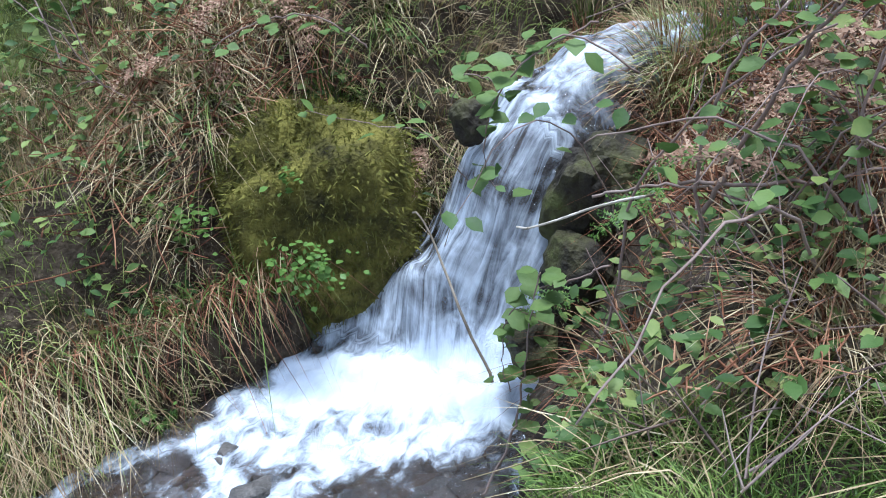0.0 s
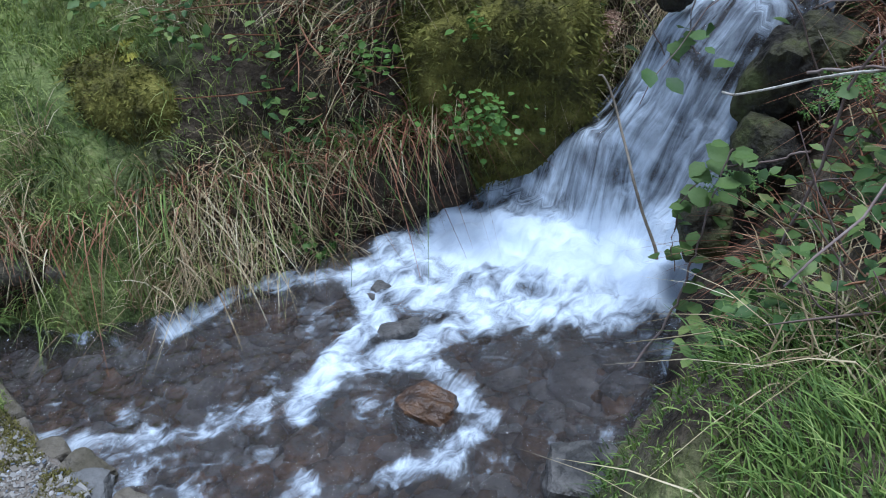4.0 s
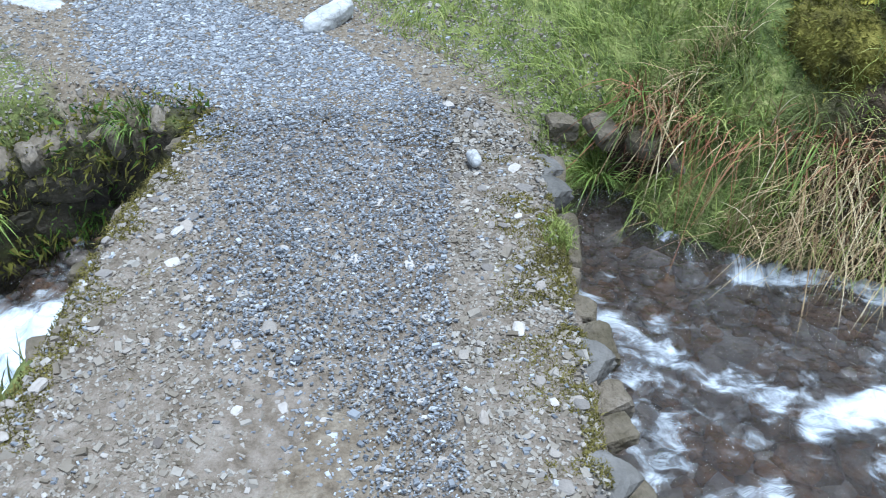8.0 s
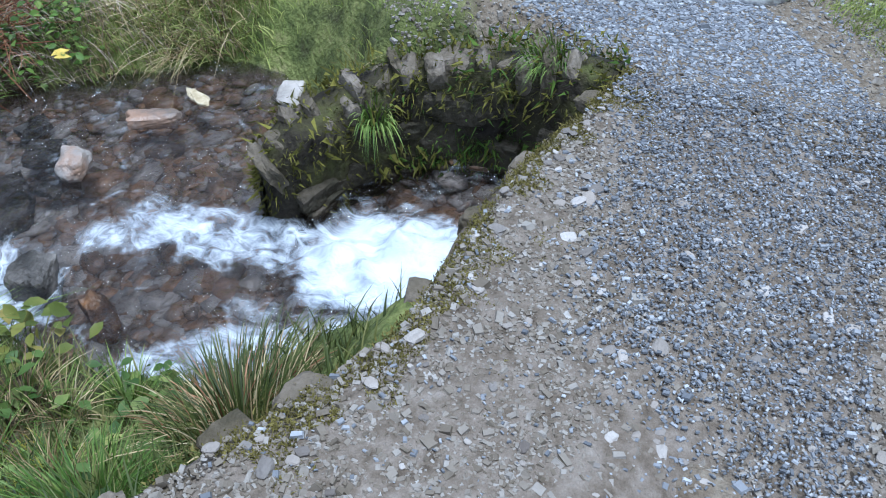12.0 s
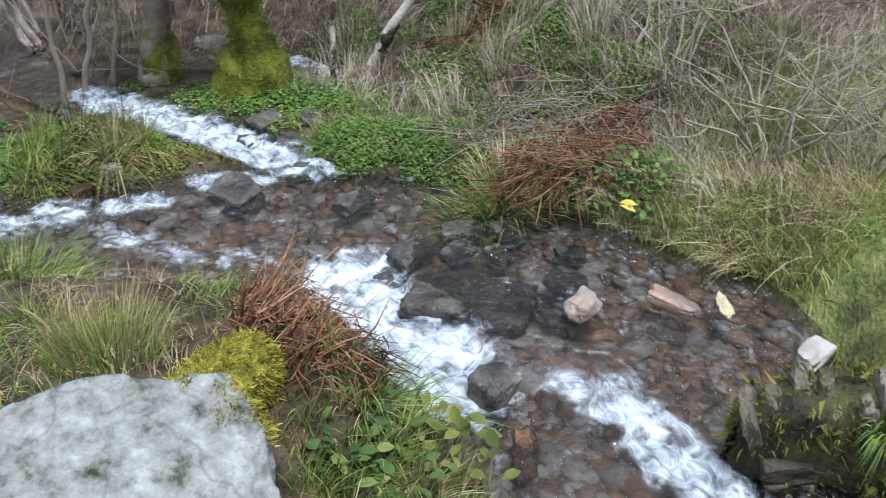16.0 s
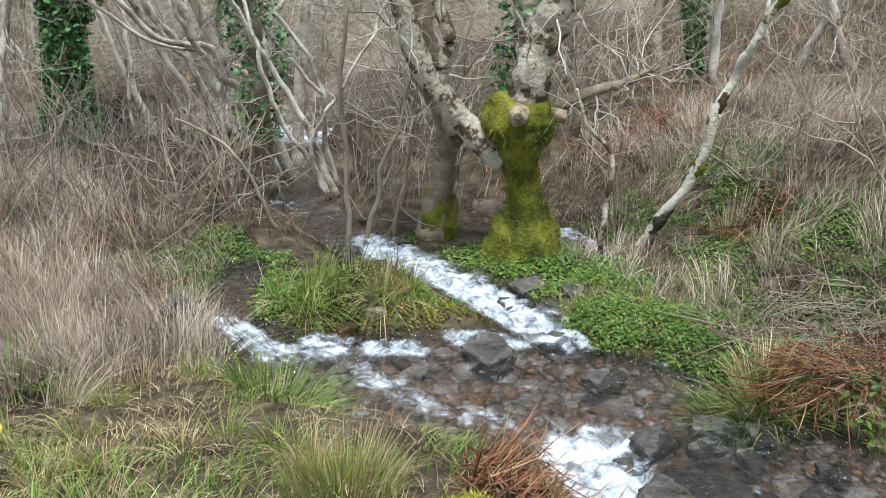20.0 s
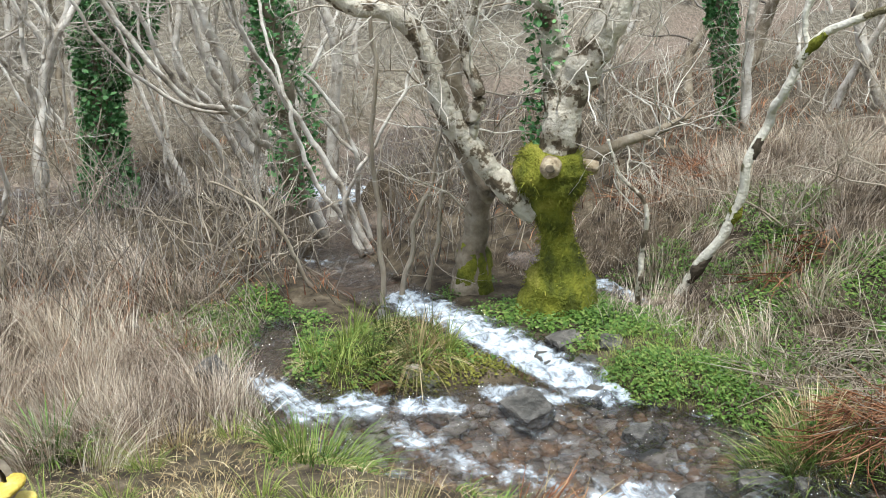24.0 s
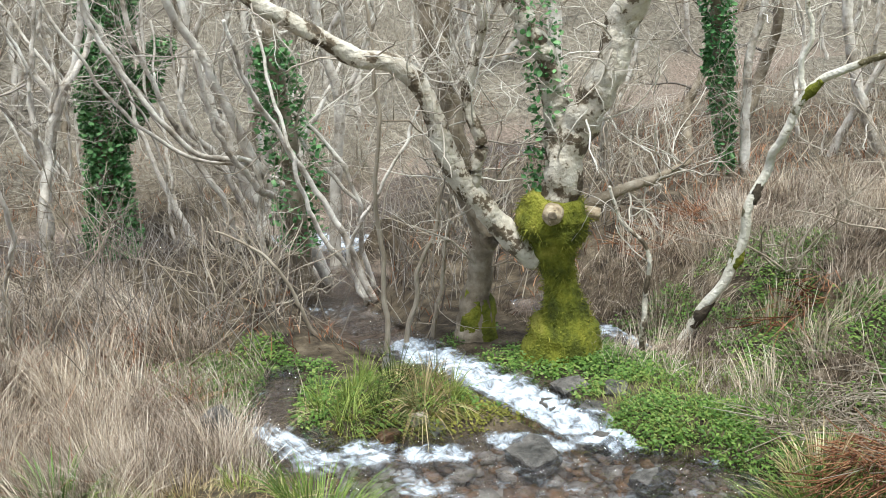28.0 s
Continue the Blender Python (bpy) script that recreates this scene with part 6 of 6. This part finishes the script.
# tussocks that give the far bank its uneven shape
for k in range(46):
    x, y = rng.uniform(-1.5, .3), rng.uniform(2.35, 3.9)
    if not (upl(x, y, stream(np.array([x]), np.array([y]))[0][0], 9) and face(x, y)):
        continue
    m_ = (STRAW, GRASS, BRACKEN, STRAW, GRASS)[k % 5]
    tuft("grass_tuft", ("straw-coloured grass tussock on the far bank", "green grass tussock on the far bank", "red-brown dead bracken tussock on the far bank", "straw-coloured grass tussock on the far bank", "green grass tussock on the far bank")[k % 5], x, y, .05, 110, .1, .23, m_, (.25, -.45), .005, None, 1.3)
for k in range(22):
    x, y = rng.uniform(.2, .95), rng.uniform(3.1, 3.34)
    if side(x, y) > .1:
        tuft("grass_tuft", ("straw-coloured grass tussock above the falls", "red-brown dead bracken tussock above the falls", "green grass tussock above the falls")[k % 3], x, y, .06, 110, .16, .36, (STRAW, BRACKEN, GRASS)[k % 3], (-.3, -.2), .005, None, 1.0)
for k in range(16):
    x, y = rng.uniform(.15, 1.3), rng.uniform(1.7, 3.2)
    tuft("grass_tuft", ("straw-coloured grass tussock among the brambles", "red-brown dead bracken tussock among the brambles")[k % 2], x, y, .06, 100, .14, .34, (STRAW, BRACKEN)[k % 2], (-.35, -.35), .005, None, 1.2)
for k in range(36):
    x, y = rng.uniform(-1.5, .9), rng.uniform(-3.3, -1.75)
    if stream(np.array([x]), np.array([y]))[0][0] < .05:
        continue
    tuft("grass_tuft", ("bright green grass tuft on the muddy meadow", "pale straw tuft on the muddy meadow")[k % 2], x, y, .06, 70, .07, .2, (TURF, STRAW)[k % 2], (0, 0), .0045)

grass("grass", "green grass and weeds on the near bank", "grass", pick(2600, -1.75, .2, -1.3, .1, lambda x, y, d, p: (d > .03) & off_boulder(x, y) & ~on_deck(x, y) & (y < np.interp(-x, [.4, .93, 1.29, 1.79], [-.42, -.2, .06, .2]))), .04, .13, .006, MEADOW, .5, .25, .6, 3)
herbs("dock_leaves", "broad green weed leaves on the near bank", zone(50, -1.7, -1.0, -1.1, -.4), .03, .06, .08, LEAF, 1.2, 4)
grass("dry_grass", "short mossy turf in front of the boulder", "grass", zone(9000, -1.3, .6, -1.4, -.62), .015, .05, .004, YMOSSTIP, .6, .2, .6, 3)
grass("dry_grass", "flattened straw and mud on the near meadow", "grass", zone(5000, -1.6, 1.6, -4.2, -1.45), .03, .1, .0035, STRAW, 1.3, .2, .9, 3)
grass("grass", "sparse green grass on the near meadow", "grass", zone(3200, -1.6, 1.6, -3.6, -1.45, lambda x, y: clumped(x, y, 2.2, .58)), .04, .11, .006, GRASS, .7, .2, .7, 4)
grass("dry_grass", "tall pale straw stand", "grass", zone(6500, -1.35, 1.2, -5.2, -3.3, lambda x, y: (x > -1.15 - .2 * (y + 4)) & clumped(x, y, 1.3, .3)), .12, .38, .0038, FARSTRAW, .55, .1, .45, 5)
sticks("dead_bracken", "dead bracken pile beside the rapids", "bracken", np.stack([rng.normal(-1.5, .05, 420), rng.uniform(-1.62, -1.2, 420), rng.uniform(-.3, -.18, 420)], 1), .08, .2, .0028, BRACKEN, 1.45, 3.0, .8)
sticks("dead_bracken", "broken red-brown stalk ends on the bracken pile", "bracken", np.stack([rng.normal(-1.45, .05, 130), rng.uniform(-1.62, -1.24, 130), rng.uniform(-.32, -.2, 130)], 1), .08, .22, .003, BRACKEN, .4, 2.6, .7)
sticks("dead_straw", "pale broken straw standing in the bracken pile", "straw", np.stack([rng.normal(-1.5, .06, 160), rng.uniform(-1.62, -1.24, 160), rng.uniform(-.4, -.22, 160)], 1), .06, .2, .0022, STRAW, .5, 2.6, 1.2)
sticks("dead_bracken", "dark fallen bracken hanging to the water", "bracken", np.stack([rng.normal(-1.57, .04, 1300), rng.uniform(-1.62, -1.16, 1300), rng.uniform(-.5, -.22, 1300)], 1), .06, .18, .0025, DULL, 1.6, 2.9, .8)
rock("bank_edge", "earth lump under the dead bracken", (-1.46, -1.38, -.46), (.26, .5, .5), SOIL, 61.0, 4, .4, .2, (0, 0, -10), "earth")

herbs("cress_mat", "bright green low herbs along the far bank", zone(6500, -3.5, -2.4, -3.2, -1.75, lambda x, y: oval(-2.95, -2.42, .5, .62, .8)(x, y) & (vnoise(x * 9, y * 9, 3.0) > .34)), .009, .026, .045)
herbs("cress_mat", "bright green low herbs around the pollard", zone(2600, -3.7, -2.5, -4.6, -3.3, lambda x, y: clumped(x, y, 3.4, .5)), .012, .032, .05)
herbs("cress_mat", "green mossy herbs beyond the left channel", zone(2600, -1.9, -.9, -5.4, -3.6, oval(-1.4, -4.5, .5, .75, .7)), .012, .032, .05)
herbs("cress_mat", "scattered green weeds on the right slope", zone(5200, -4.9, -3.1, -4.2, -2.0, lambda x, y: clumped(x, y, 3.4, .42)), .011, .03, .06)
herbs("green_plant", "bright green leafy plant at the water's edge", zone(170, -3.6, -3.0, -1.85, -1.3, oval(-3.26, -1.55, .26, .18)), .025, .05, .12, HERB, 1.0, 6)
grass("grass", "green grass among the low herbs", "grass", zone(2600, -3.6, -2.4, -3.4, -1.7), .03, .1, .0035, TURF, .6, .2, .5, 3)
sticks("dead_bracken", "heap of red-brown dead bracken on the slope", "bracken", zone(1300, -3.9, -3.0, -2.3, -1.5, oval(-3.45, -1.88, .42, .26)) + np.array([0, 0, .06]), .08, .34, .0035, BRACKEN, .93, .4, .5)
sticks("dead_bracken", "grey-brown fallen stalks on the slope", "bracken", zone(900, -4.0, -2.8, -2.6, -1.7, lambda x, y: x < -3.25) + np.array([0, 0, .03]), .1, .4, .0035, TWIG, .97, .3, .7)
sticks("dead_bracken", "orange heap of dead bracken on the far slope", "bracken", zone(420, -4.7, -3.9, -3.7, -2.9, oval(-4.22, -3.28, .24, .16)) + np.array([0, 0, .05]), .1, .34, .004, BRACKEN, .9, .5, .4)
sticks("dead_bracken", "rust-coloured dead bracken beyond the pollard", "bracken", zone(500, -4.9, -3.9, -5.4, -4.2, oval(-4.35, -4.75, .34, .3)) + np.array([0, 0, .06]), .1, .34, .004, BRACKEN, .8)
sticks("dead_bracken", "rust-coloured dead bracken beside the pointed rock", "bracken", zone(300, -1.2, -.5, -4.7, -4.1, oval(-.88, -4.4, .2, .14)) + np.array([0, 0, .05]), .08, .26, .003, BRACKEN, .75)
grass("dry_grass", "straw and weeds on the right bank", "grass", zone(12000, -7.0, -2.9, -5.0, -.8, lambda x, y: ((x < -3.2) | (y > -1.7)) & clumped(x, y, 1.9, .18)), .05, .22, .0045, FARSTRAW, .65, .15, .5, 4)
grass("grass", "green grass on the right bank", "grass", zone(2600, -5.0, -2.9, -1.9, -.75), .05, .13, .005, TURF, .5, .25, .7, 4)
grass("dry_grass", "brown dead undergrowth across the valley floor", "grass", zone(12000, -14, 5, -13, -4.8, lambda x, y: clumped(x, y, .9, .5)), .08, .22, .01, BRACKEN, .7, .1, .6, 1)
grass("dry_grass", "straw undergrowth across the valley floor", "grass", zone(13000, -14, 5, -13, -5.4, lambda x, y: clumped(x, y, 1.1, .35)), .05, .18, .009, DULL, .9, .1, .8, 2)
grass("dry_grass", "pinkish dead grass between the meadow and the wood", "grass", zone(9000, -1.9, 3.0, -7.4, -4.2, lambda x, y: x > -1.5 - .25 * (y + 5)), .08, .3, .0045, FARSTRAW, .65, .1, .5, 4)
sticks("brushwood", "thin upright dead stems across the valley floor", "brush", zone(2600, -13, 5, -14, -4.8, lambda x, y: clumped(x, y, .8, .4)), .2, .6, .004, TWIG, .4)


sticks("brushwood", "thin grey upright stems between the stream and the wood", "brush", zone(1500, -4.6, .6, -8.6, -5.0), .2, .75, .0035, FARTWIG, .25)
sticks("brushwood", "brown dead stems fallen in the straw", "brush", zone(1500, -1.5, 2.5, -6.5, -3.4, lambda x, y: x > -1.2 - .2 * (y + 4)), .1, .4, .003, BRACKEN, .8)
grass("grass", "dull green grass among the straw stand", "grass", zone(900, -1.0, 1.6, -4.8, -3.0, lambda x, y: clumped(x, y, 1.8, .6, 7.0)), .06, .16, .006, GRASS, .7, .1, .7, 4)


# thorny brush
def bush(name, label, x, y, h, seed, n=9, material=TWIG):
    r = np.random.default_rng(seed)
    z = float(ground_z(np.array([x]), np.array([y]))[0]) - .03
    t = thing(name, label, "bush", group="leafless bushes")
    for k in range(n):
        s = Soup()
        d = r.normal(0, .5, 3) + np.array([0, 0, 1.0])
        grow(s, (x + r.normal(0, .06), y + r.normal(0, .06), z), d / np.linalg.norm(d), h * r.uniform(.6, 1.1), .008, 2, r)
        part("stem", s.mesh("stem", material), t)
    return t


for k, (x, y, h) in enumerate([(-3.8, -1.2, .8), (-4.2, -1.9, .9), (-4.5, -1.0, 1.0), (-4.6, -2.8, 1.0), (-4.1, -.9, .7), (-5.2, -2.2, 1.1), (-5.0, -3.4, 1.0), (-4.4, -3.6, .9), (-5.8, -3.0, 1.1), (-1.6, -6.2, .9), (-.6, -6.8, 1.0), (-3.7, -6.6, 1.2), (-4.6, -5.6, 1.2), (-1.9, -6.0, 1.0), (-.2, -5.6, .8), (-5.6, -7.2, 1.3), (-.9, -8.2, 1.2), (-2.0, -8.3, 1.3), (-4.4, -7.8, 1.3)]):
    bush("bush", "leafless grey-brown thorny bush on the slope", x, y, h, 300 + k)

# ---------------------------------------------------------------- plants on the wet rock face
def rosette(name, label, at, n, r, size, material, seed):
    g = np.random.default_rng(seed)
    p = np.array(at) + np.stack([g.normal(0, r, n), g.normal(0, r * .4, n) - .03, g.normal(0, r * .7, n)], 1)
    s = g.uniform(.6, 1.3, n) * size
    v, f = scatter(LEAF_V - np.array([0, .5, 0]), LEAF_F, p, np.stack([s * 1.3, s, s], 1), randrot(n, 1.4, g))
    t = thing(name, label, "plant")
    for k in range(n):
        m = len(LEAF_V)
        part("leaf", mesh_np("leaf", v[k * m:(k + 1) * m], LEAF_F, material), t)
    return t


rosette("fern", "round-leaved green fern on the wet rock face", (-.76, 2.74, .08), 150, .075, .023, HERB, 1)
rosette("pennywort", "small green round-leaved plant on the moss", (-.83, 2.86, .32), 24, .03, .026, HERB, 2)
rosette("fern", "small fern at the water's edge", (-1.27, 2.42, -.3), 50, .04, .022, HERB, 3)
rosette("pennywort", "green weed on the mossy bank", (-1.16, 2.8, .18), 60, .06, .026, HERB, 4)

# strands of dead grass and roots over the dark ends of the undercut
r = np.random.default_rng(31)
for k in range(16):
    u = r.random()
    x, y = -2.1 + 1.2 * u, 1.95 + .88 * u + r.uniform(-.02, .16)
    tuft("grass_tuft", ("straw-coloured grass falling over the undercut bank", "dull green grass falling over the undercut bank")[k % 2], x, y, .05, 70, .07, .16, (STRAW, MEADOW)[k % 2], (r.uniform(-.5, .4), -.5), .005, None, 1.5)

# ---------------------------------------------------------------- small things
stump = thing("stump", "low rotten stump with yellow bracket fungus", "stump")
gz = float(ground_z(np.array([-.16]), np.array([-2.2]))[0])
part("wood", limb_mesh("wood", [(-.13, -2.22, gz - .05), (-.14, -2.21, gz + .15), (-.15, -2.2, -.1)], .09, .07, BARK, 14, .25, 9.0), stump)
for k, (dz, s) in enumerate([(0, .085), (-.07, .1), (-.13, .08)]):
    v, f = stone((s * 1.5, s * 1.2, .03), 70 + k, 3, .2, .0, (0, 12, 0))
    ob = part("bracket_fungus", mesh_np("bracket_fungus", v, f, FUNGUS), stump, "yellow bracket fungus")
    ob.location = (-.19, -2.17, -.1 + dz)
v, f = stone((.1, .05, .014), 81, 4, 1.1, .1)
thing("dead_leaf", "crumpled pale dead leaf lying on the wet stones", "leaf", at=(-2.99, -.87, -.615), me=mesh_np("dead_leaf", v, f, LITTER)).rotation_euler = (0, .2, .9)
v, f = leaves(np.array([(-3.14, -1.43, -.55), (-3.17, -1.45, -.55)]), .06, .08, .1)
thing("dead_leaf", "yellow fallen leaf at the water's edge", "leaf", me=mesh_np("dead_leaf", v, f, YELLOW))
log = thing("fallen_branch", "thin pale stick leaning over the falls", "branch")
part("stick", limb_mesh("stick", [(-.03, 2.25, .59), (.12, 2.2, .68), (.26, 2.14, .76)], .0025, .003, PALE, 6, .1), log)
log = thing("fallen_branch", "thin dark twig leaning across the falls", "branch")
part("stick", limb_mesh("stick", [(-.46, 2.86, .2), (-.375, 2.8, .1), (-.28, 2.65, .02), (-.17, 2.5, -.12)], .003, .005, BARK, 6, .1), log)

herbs("cress_mat", "green moss and herbs on the islet", zone(260, -2.4, -1.5, -4.1, -3.4), .014, .034, .03)

# roots and dead grass hanging over the undercut bank
c = curve([(-2.14, 1.9, -.22), (-1.88, 2.1, -.2), (-1.6, 2.32, -.18), (-1.3, 2.55, -.16), (-1.04, 2.74, -.1), (-.88, 2.84, -.02)], 300)
i = rng.integers(0, 300, 2600)
pos = c[i] + np.stack([rng.normal(0, .03, 2600), rng.normal(.02, .03, 2600), rng.uniform(-.02, .1, 2600)], 1)
ln = np.array([.5, -.6]) * rng.uniform(.3, 1.1, 2600)[:, None] + rng.normal(0, .5, (2600, 2))
for nm, lb, m, k in (("dry_grass", "dead grass and roots hanging over the undercut bank", STRAW, 0), ("grass", "green grass hanging over the undercut bank", GRASS, 1), ("dead_roots", "brown roots hanging over the undercut bank", BRACKEN, 2)):
    q = (np.arange(2600) % 3 == k) & (rng.random(2600) < (.45, .6, .9)[k])
    v, t, f = blades(pos[q], rng.uniform(.1, .24, q.sum()), rng.uniform(.004, .007, q.sum()), ln[q], 1.7, 4)
    thing(nm, lb, "grass", kind="stuff", me=mesh_np(nm, v, [f, t], m))

grass("grass", "green grass at the margin of the lower pool", "grass", zone(1500, -4.0, -2.72, -1.35, -.6), .05, .14, .006, TURF, .7, .3, .8, 3)
grass("dry_grass", "straw at the margin of the lower pool", "grass", zone(1200, -4.0, -2.72, -1.35, -.7), .07, .2, .005, STRAW, .8, .25, .8, 3)


def spray(label, pts, n, size, seed, rad=.003, lname="leaves"):
    """One bramble shoot with leaves along it."""
    r = np.random.default_rng(seed)
    t = thing("bramble_shoot", label, "bramble", group="bramble shoots")
    c = curve(pts, 30)
    v, tt, q = tube(c + r.normal(0, .003, (30, 3)), np.linspace(rad, rad * .5, 30), 5)
    part("cane", mesh_np("cane", v, [q, tt], CANE), t)
    for k in range(n):
        b = c[r.integers(4, 30)] + r.normal(0, size * .5, 3)
        e = size * r.uniform(.7, 1.3)
        v, f = scatter(LEAF_V - np.array([0, .5, 0]), LEAF_F, b[None], np.array([[e * 1.2, e, e]]), randrot(1, .9, r))
        part("leaf", mesh_np("leaf", v, f, LEAF), t)
    return t


spray("leafy bramble shoot hanging over the falls", [(.2, 2.7, .74), (.05, 2.69, .84), (-.07, 2.68, .78), (-.16, 2.66, .65), (-.18, 2.65, .49), (-.15, 2.66, .43)], 26, .062, 1)
spray("leafy bramble shoot over the top of the falls", [(.09, 2.85, .81), (-.05, 2.83, .74), (-.14, 2.81, .65), (-.24, 2.79, .69), (-.29, 2.78, .61)], 18, .055, 2)
spray("leafy bramble shoot drooping beside the falls", [(.15, 2.5, .32), (.04, 2.49, .26), (-.04, 2.48, .23), (-.1, 2.46, .16), (-.13, 2.46, 0), (-.11, 2.46, -.11)], 24, .055, 3)
spray("dark bramble shoot rising from the water's edge", [(-.16, 2.24, -.3), (-.08, 2.32, -.11), (-.06, 2.37, .01), (-.04, 2.38, .16), (-.01, 2.43, .34)], 15, .056, 4, .004)
spray("bramble shoot on the far bank", [(-.63, 3.15, .6), (-.76, 3.1, .72), (-.92, 3.02, .73), (-1.08, 2.94, .66)], 16, .05, 5)
spray("bramble shoot over the mossy rock", [(-.3, 2.95, .25), (-.37, 2.81, .49), (-.51, 2.76, .55), (-.67, 2.7, .62)], 9, .045, 6, .002)
spray("bramble shoot in the dead grass", [(-1.75, 3.15, .3), (-1.6, 3.05, .5), (-1.45, 3.0, .52), (-1.3, 2.95, .45)], 10, .05, 7)
for k, (pts, rad) in enumerate([
        ([(.25, 2.31, -.3), (.43, 2.3, .1), (.38, 2.3, .46), (.34, 2.31, .72), (.39, 2.3, .95), (.48, 2.3, 1.08)], .006),
        ([(.06, 2.29, -.21), (.17, 2.3, .32), (.22, 2.3, .67), (.38, 2.3, .9), (.56, 2.29, 1.04)], .0045),
        ([(.36, 2.33, .6), (.5, 2.34, .93), (.6, 2.33, 1.1)], .006),
        ([(.3, 2.35, .66), (.55, 2.3, .7), (.8, 2.25, .82), (1.0, 2.2, 1.0)], .005),
        ([(.7, 2.2, .2), (.66, 2.2, .55), (.62, 2.22, .9), (.68, 2.25, 1.15)], .005),
        ([(.5, 2.1, .1), (.52, 2.15, .45), (.6, 2.2, .8), (.75, 2.2, 1.0)], .004),
        ([(.12, 2.45, .55), (.3, 2.4, .62), (.6, 2.35, .6), (.9, 2.3, .72)], .004)]):
    spray("long grey bramble cane arching over the bank", pts, 5, .048, 20 + k, rad)
# rounded leaflet tufts of reddish bracken on the far bank
sticks("dead_bracken", "red-brown dead bracken in the far bank's grass", "bracken", pick(1500, -2.3, -.9, 2.65, 3.9, lambda x, y, d, p: upl(x, y, d, p) & face(x, y) & clumped(x, y, 2.4, .5, 3.0)) + np.array([0, 0, .06]), .05, .26, .003, BRACKEN, .75)
herbs("bramble_leaves", "dark green leaves low under the brambles", pick(200, .0, .7, 1.85, 2.7, lambda x, y, d, p: upr(x, y, d, p) & (d > .05)) + np.array([0, 0, .05]), .03, .058, .14, LEAF, 1.0, 3)
herbs("bramble_leaves", "scattered green leaves in the far bank's grass", pick(620, -2.3, -.4, 2.5, 3.9, lambda x, y, d, p: upl(x, y, d, p) & face(x, y)) + np.array([0, 0, .08]), .025, .055, .06, LEAF, 1.0, 3)

# moss and dark stones round the islet's foot
herbs("moss_mat", "dark green moss on the islet's foot", zone(500, -2.4, -1.4, -3.62, -3.25, gap=.0), .01, .026, .02, MOSSTIP, 1.2, 6)
for k in range(30):
    x, y = rng.uniform(-1.25, -.75), rng.uniform(-1.2, -.55)
    if not off_boulder(x - .3, y):
        continue
    tuft("grass_tuft", ("straw-coloured grass tuft in front of the boulder", "green grass tuft in front of the boulder", "green grass tuft in front of the boulder")[k % 3], x - .3, y, .05, 60, .06, .16, (STRAW, GRASS, GRASS)[k % 3], (-.1, .1), .005)

grass("grass", "short green grass down to the water's edge", "grass", pick(4200, -.5, 1.0, 1.1, 2.0, lambda x, y, d, p: (d > .0) & (side(x, y) > 0) & (p > .55)), .015, .055, .005, GRASS, .7, .15, .6, 3)
grass("grass", "short turf on the earth shoulder below the deck", "grass", pick(1500, -2.3, -1.4, 1.5, 2.3, lambda x, y, d, p: (d > .03) & (p > .66)), .015, .05, .005, GRASS, .6, .1, .5, 3)
for k in range(85):
    x, y = rng.uniform(-1.1, 1.3), rng.uniform(-5.2, -3.1)
    if x < -1.0 - .2 * (y + 4):
        continue
    tuft("grass_tuft", "tuft of tall pale pinkish straw", x, y, .1, 110, .14, .4, PALESTRAW, (rng.normal(0, .2), rng.normal(0, .2)), .0042, None, .4)
for k in range(40):
    x, y = rng.uniform(-6.5, -3.4), rng.uniform(-5, -2.2)
    tuft("grass_tuft", "tuft of tall pale straw on the slope", x, y, .1, 90, .12, .32, PALESTRAW, (rng.normal(0, .2), rng.normal(0, .2)), .0045, None, .4)
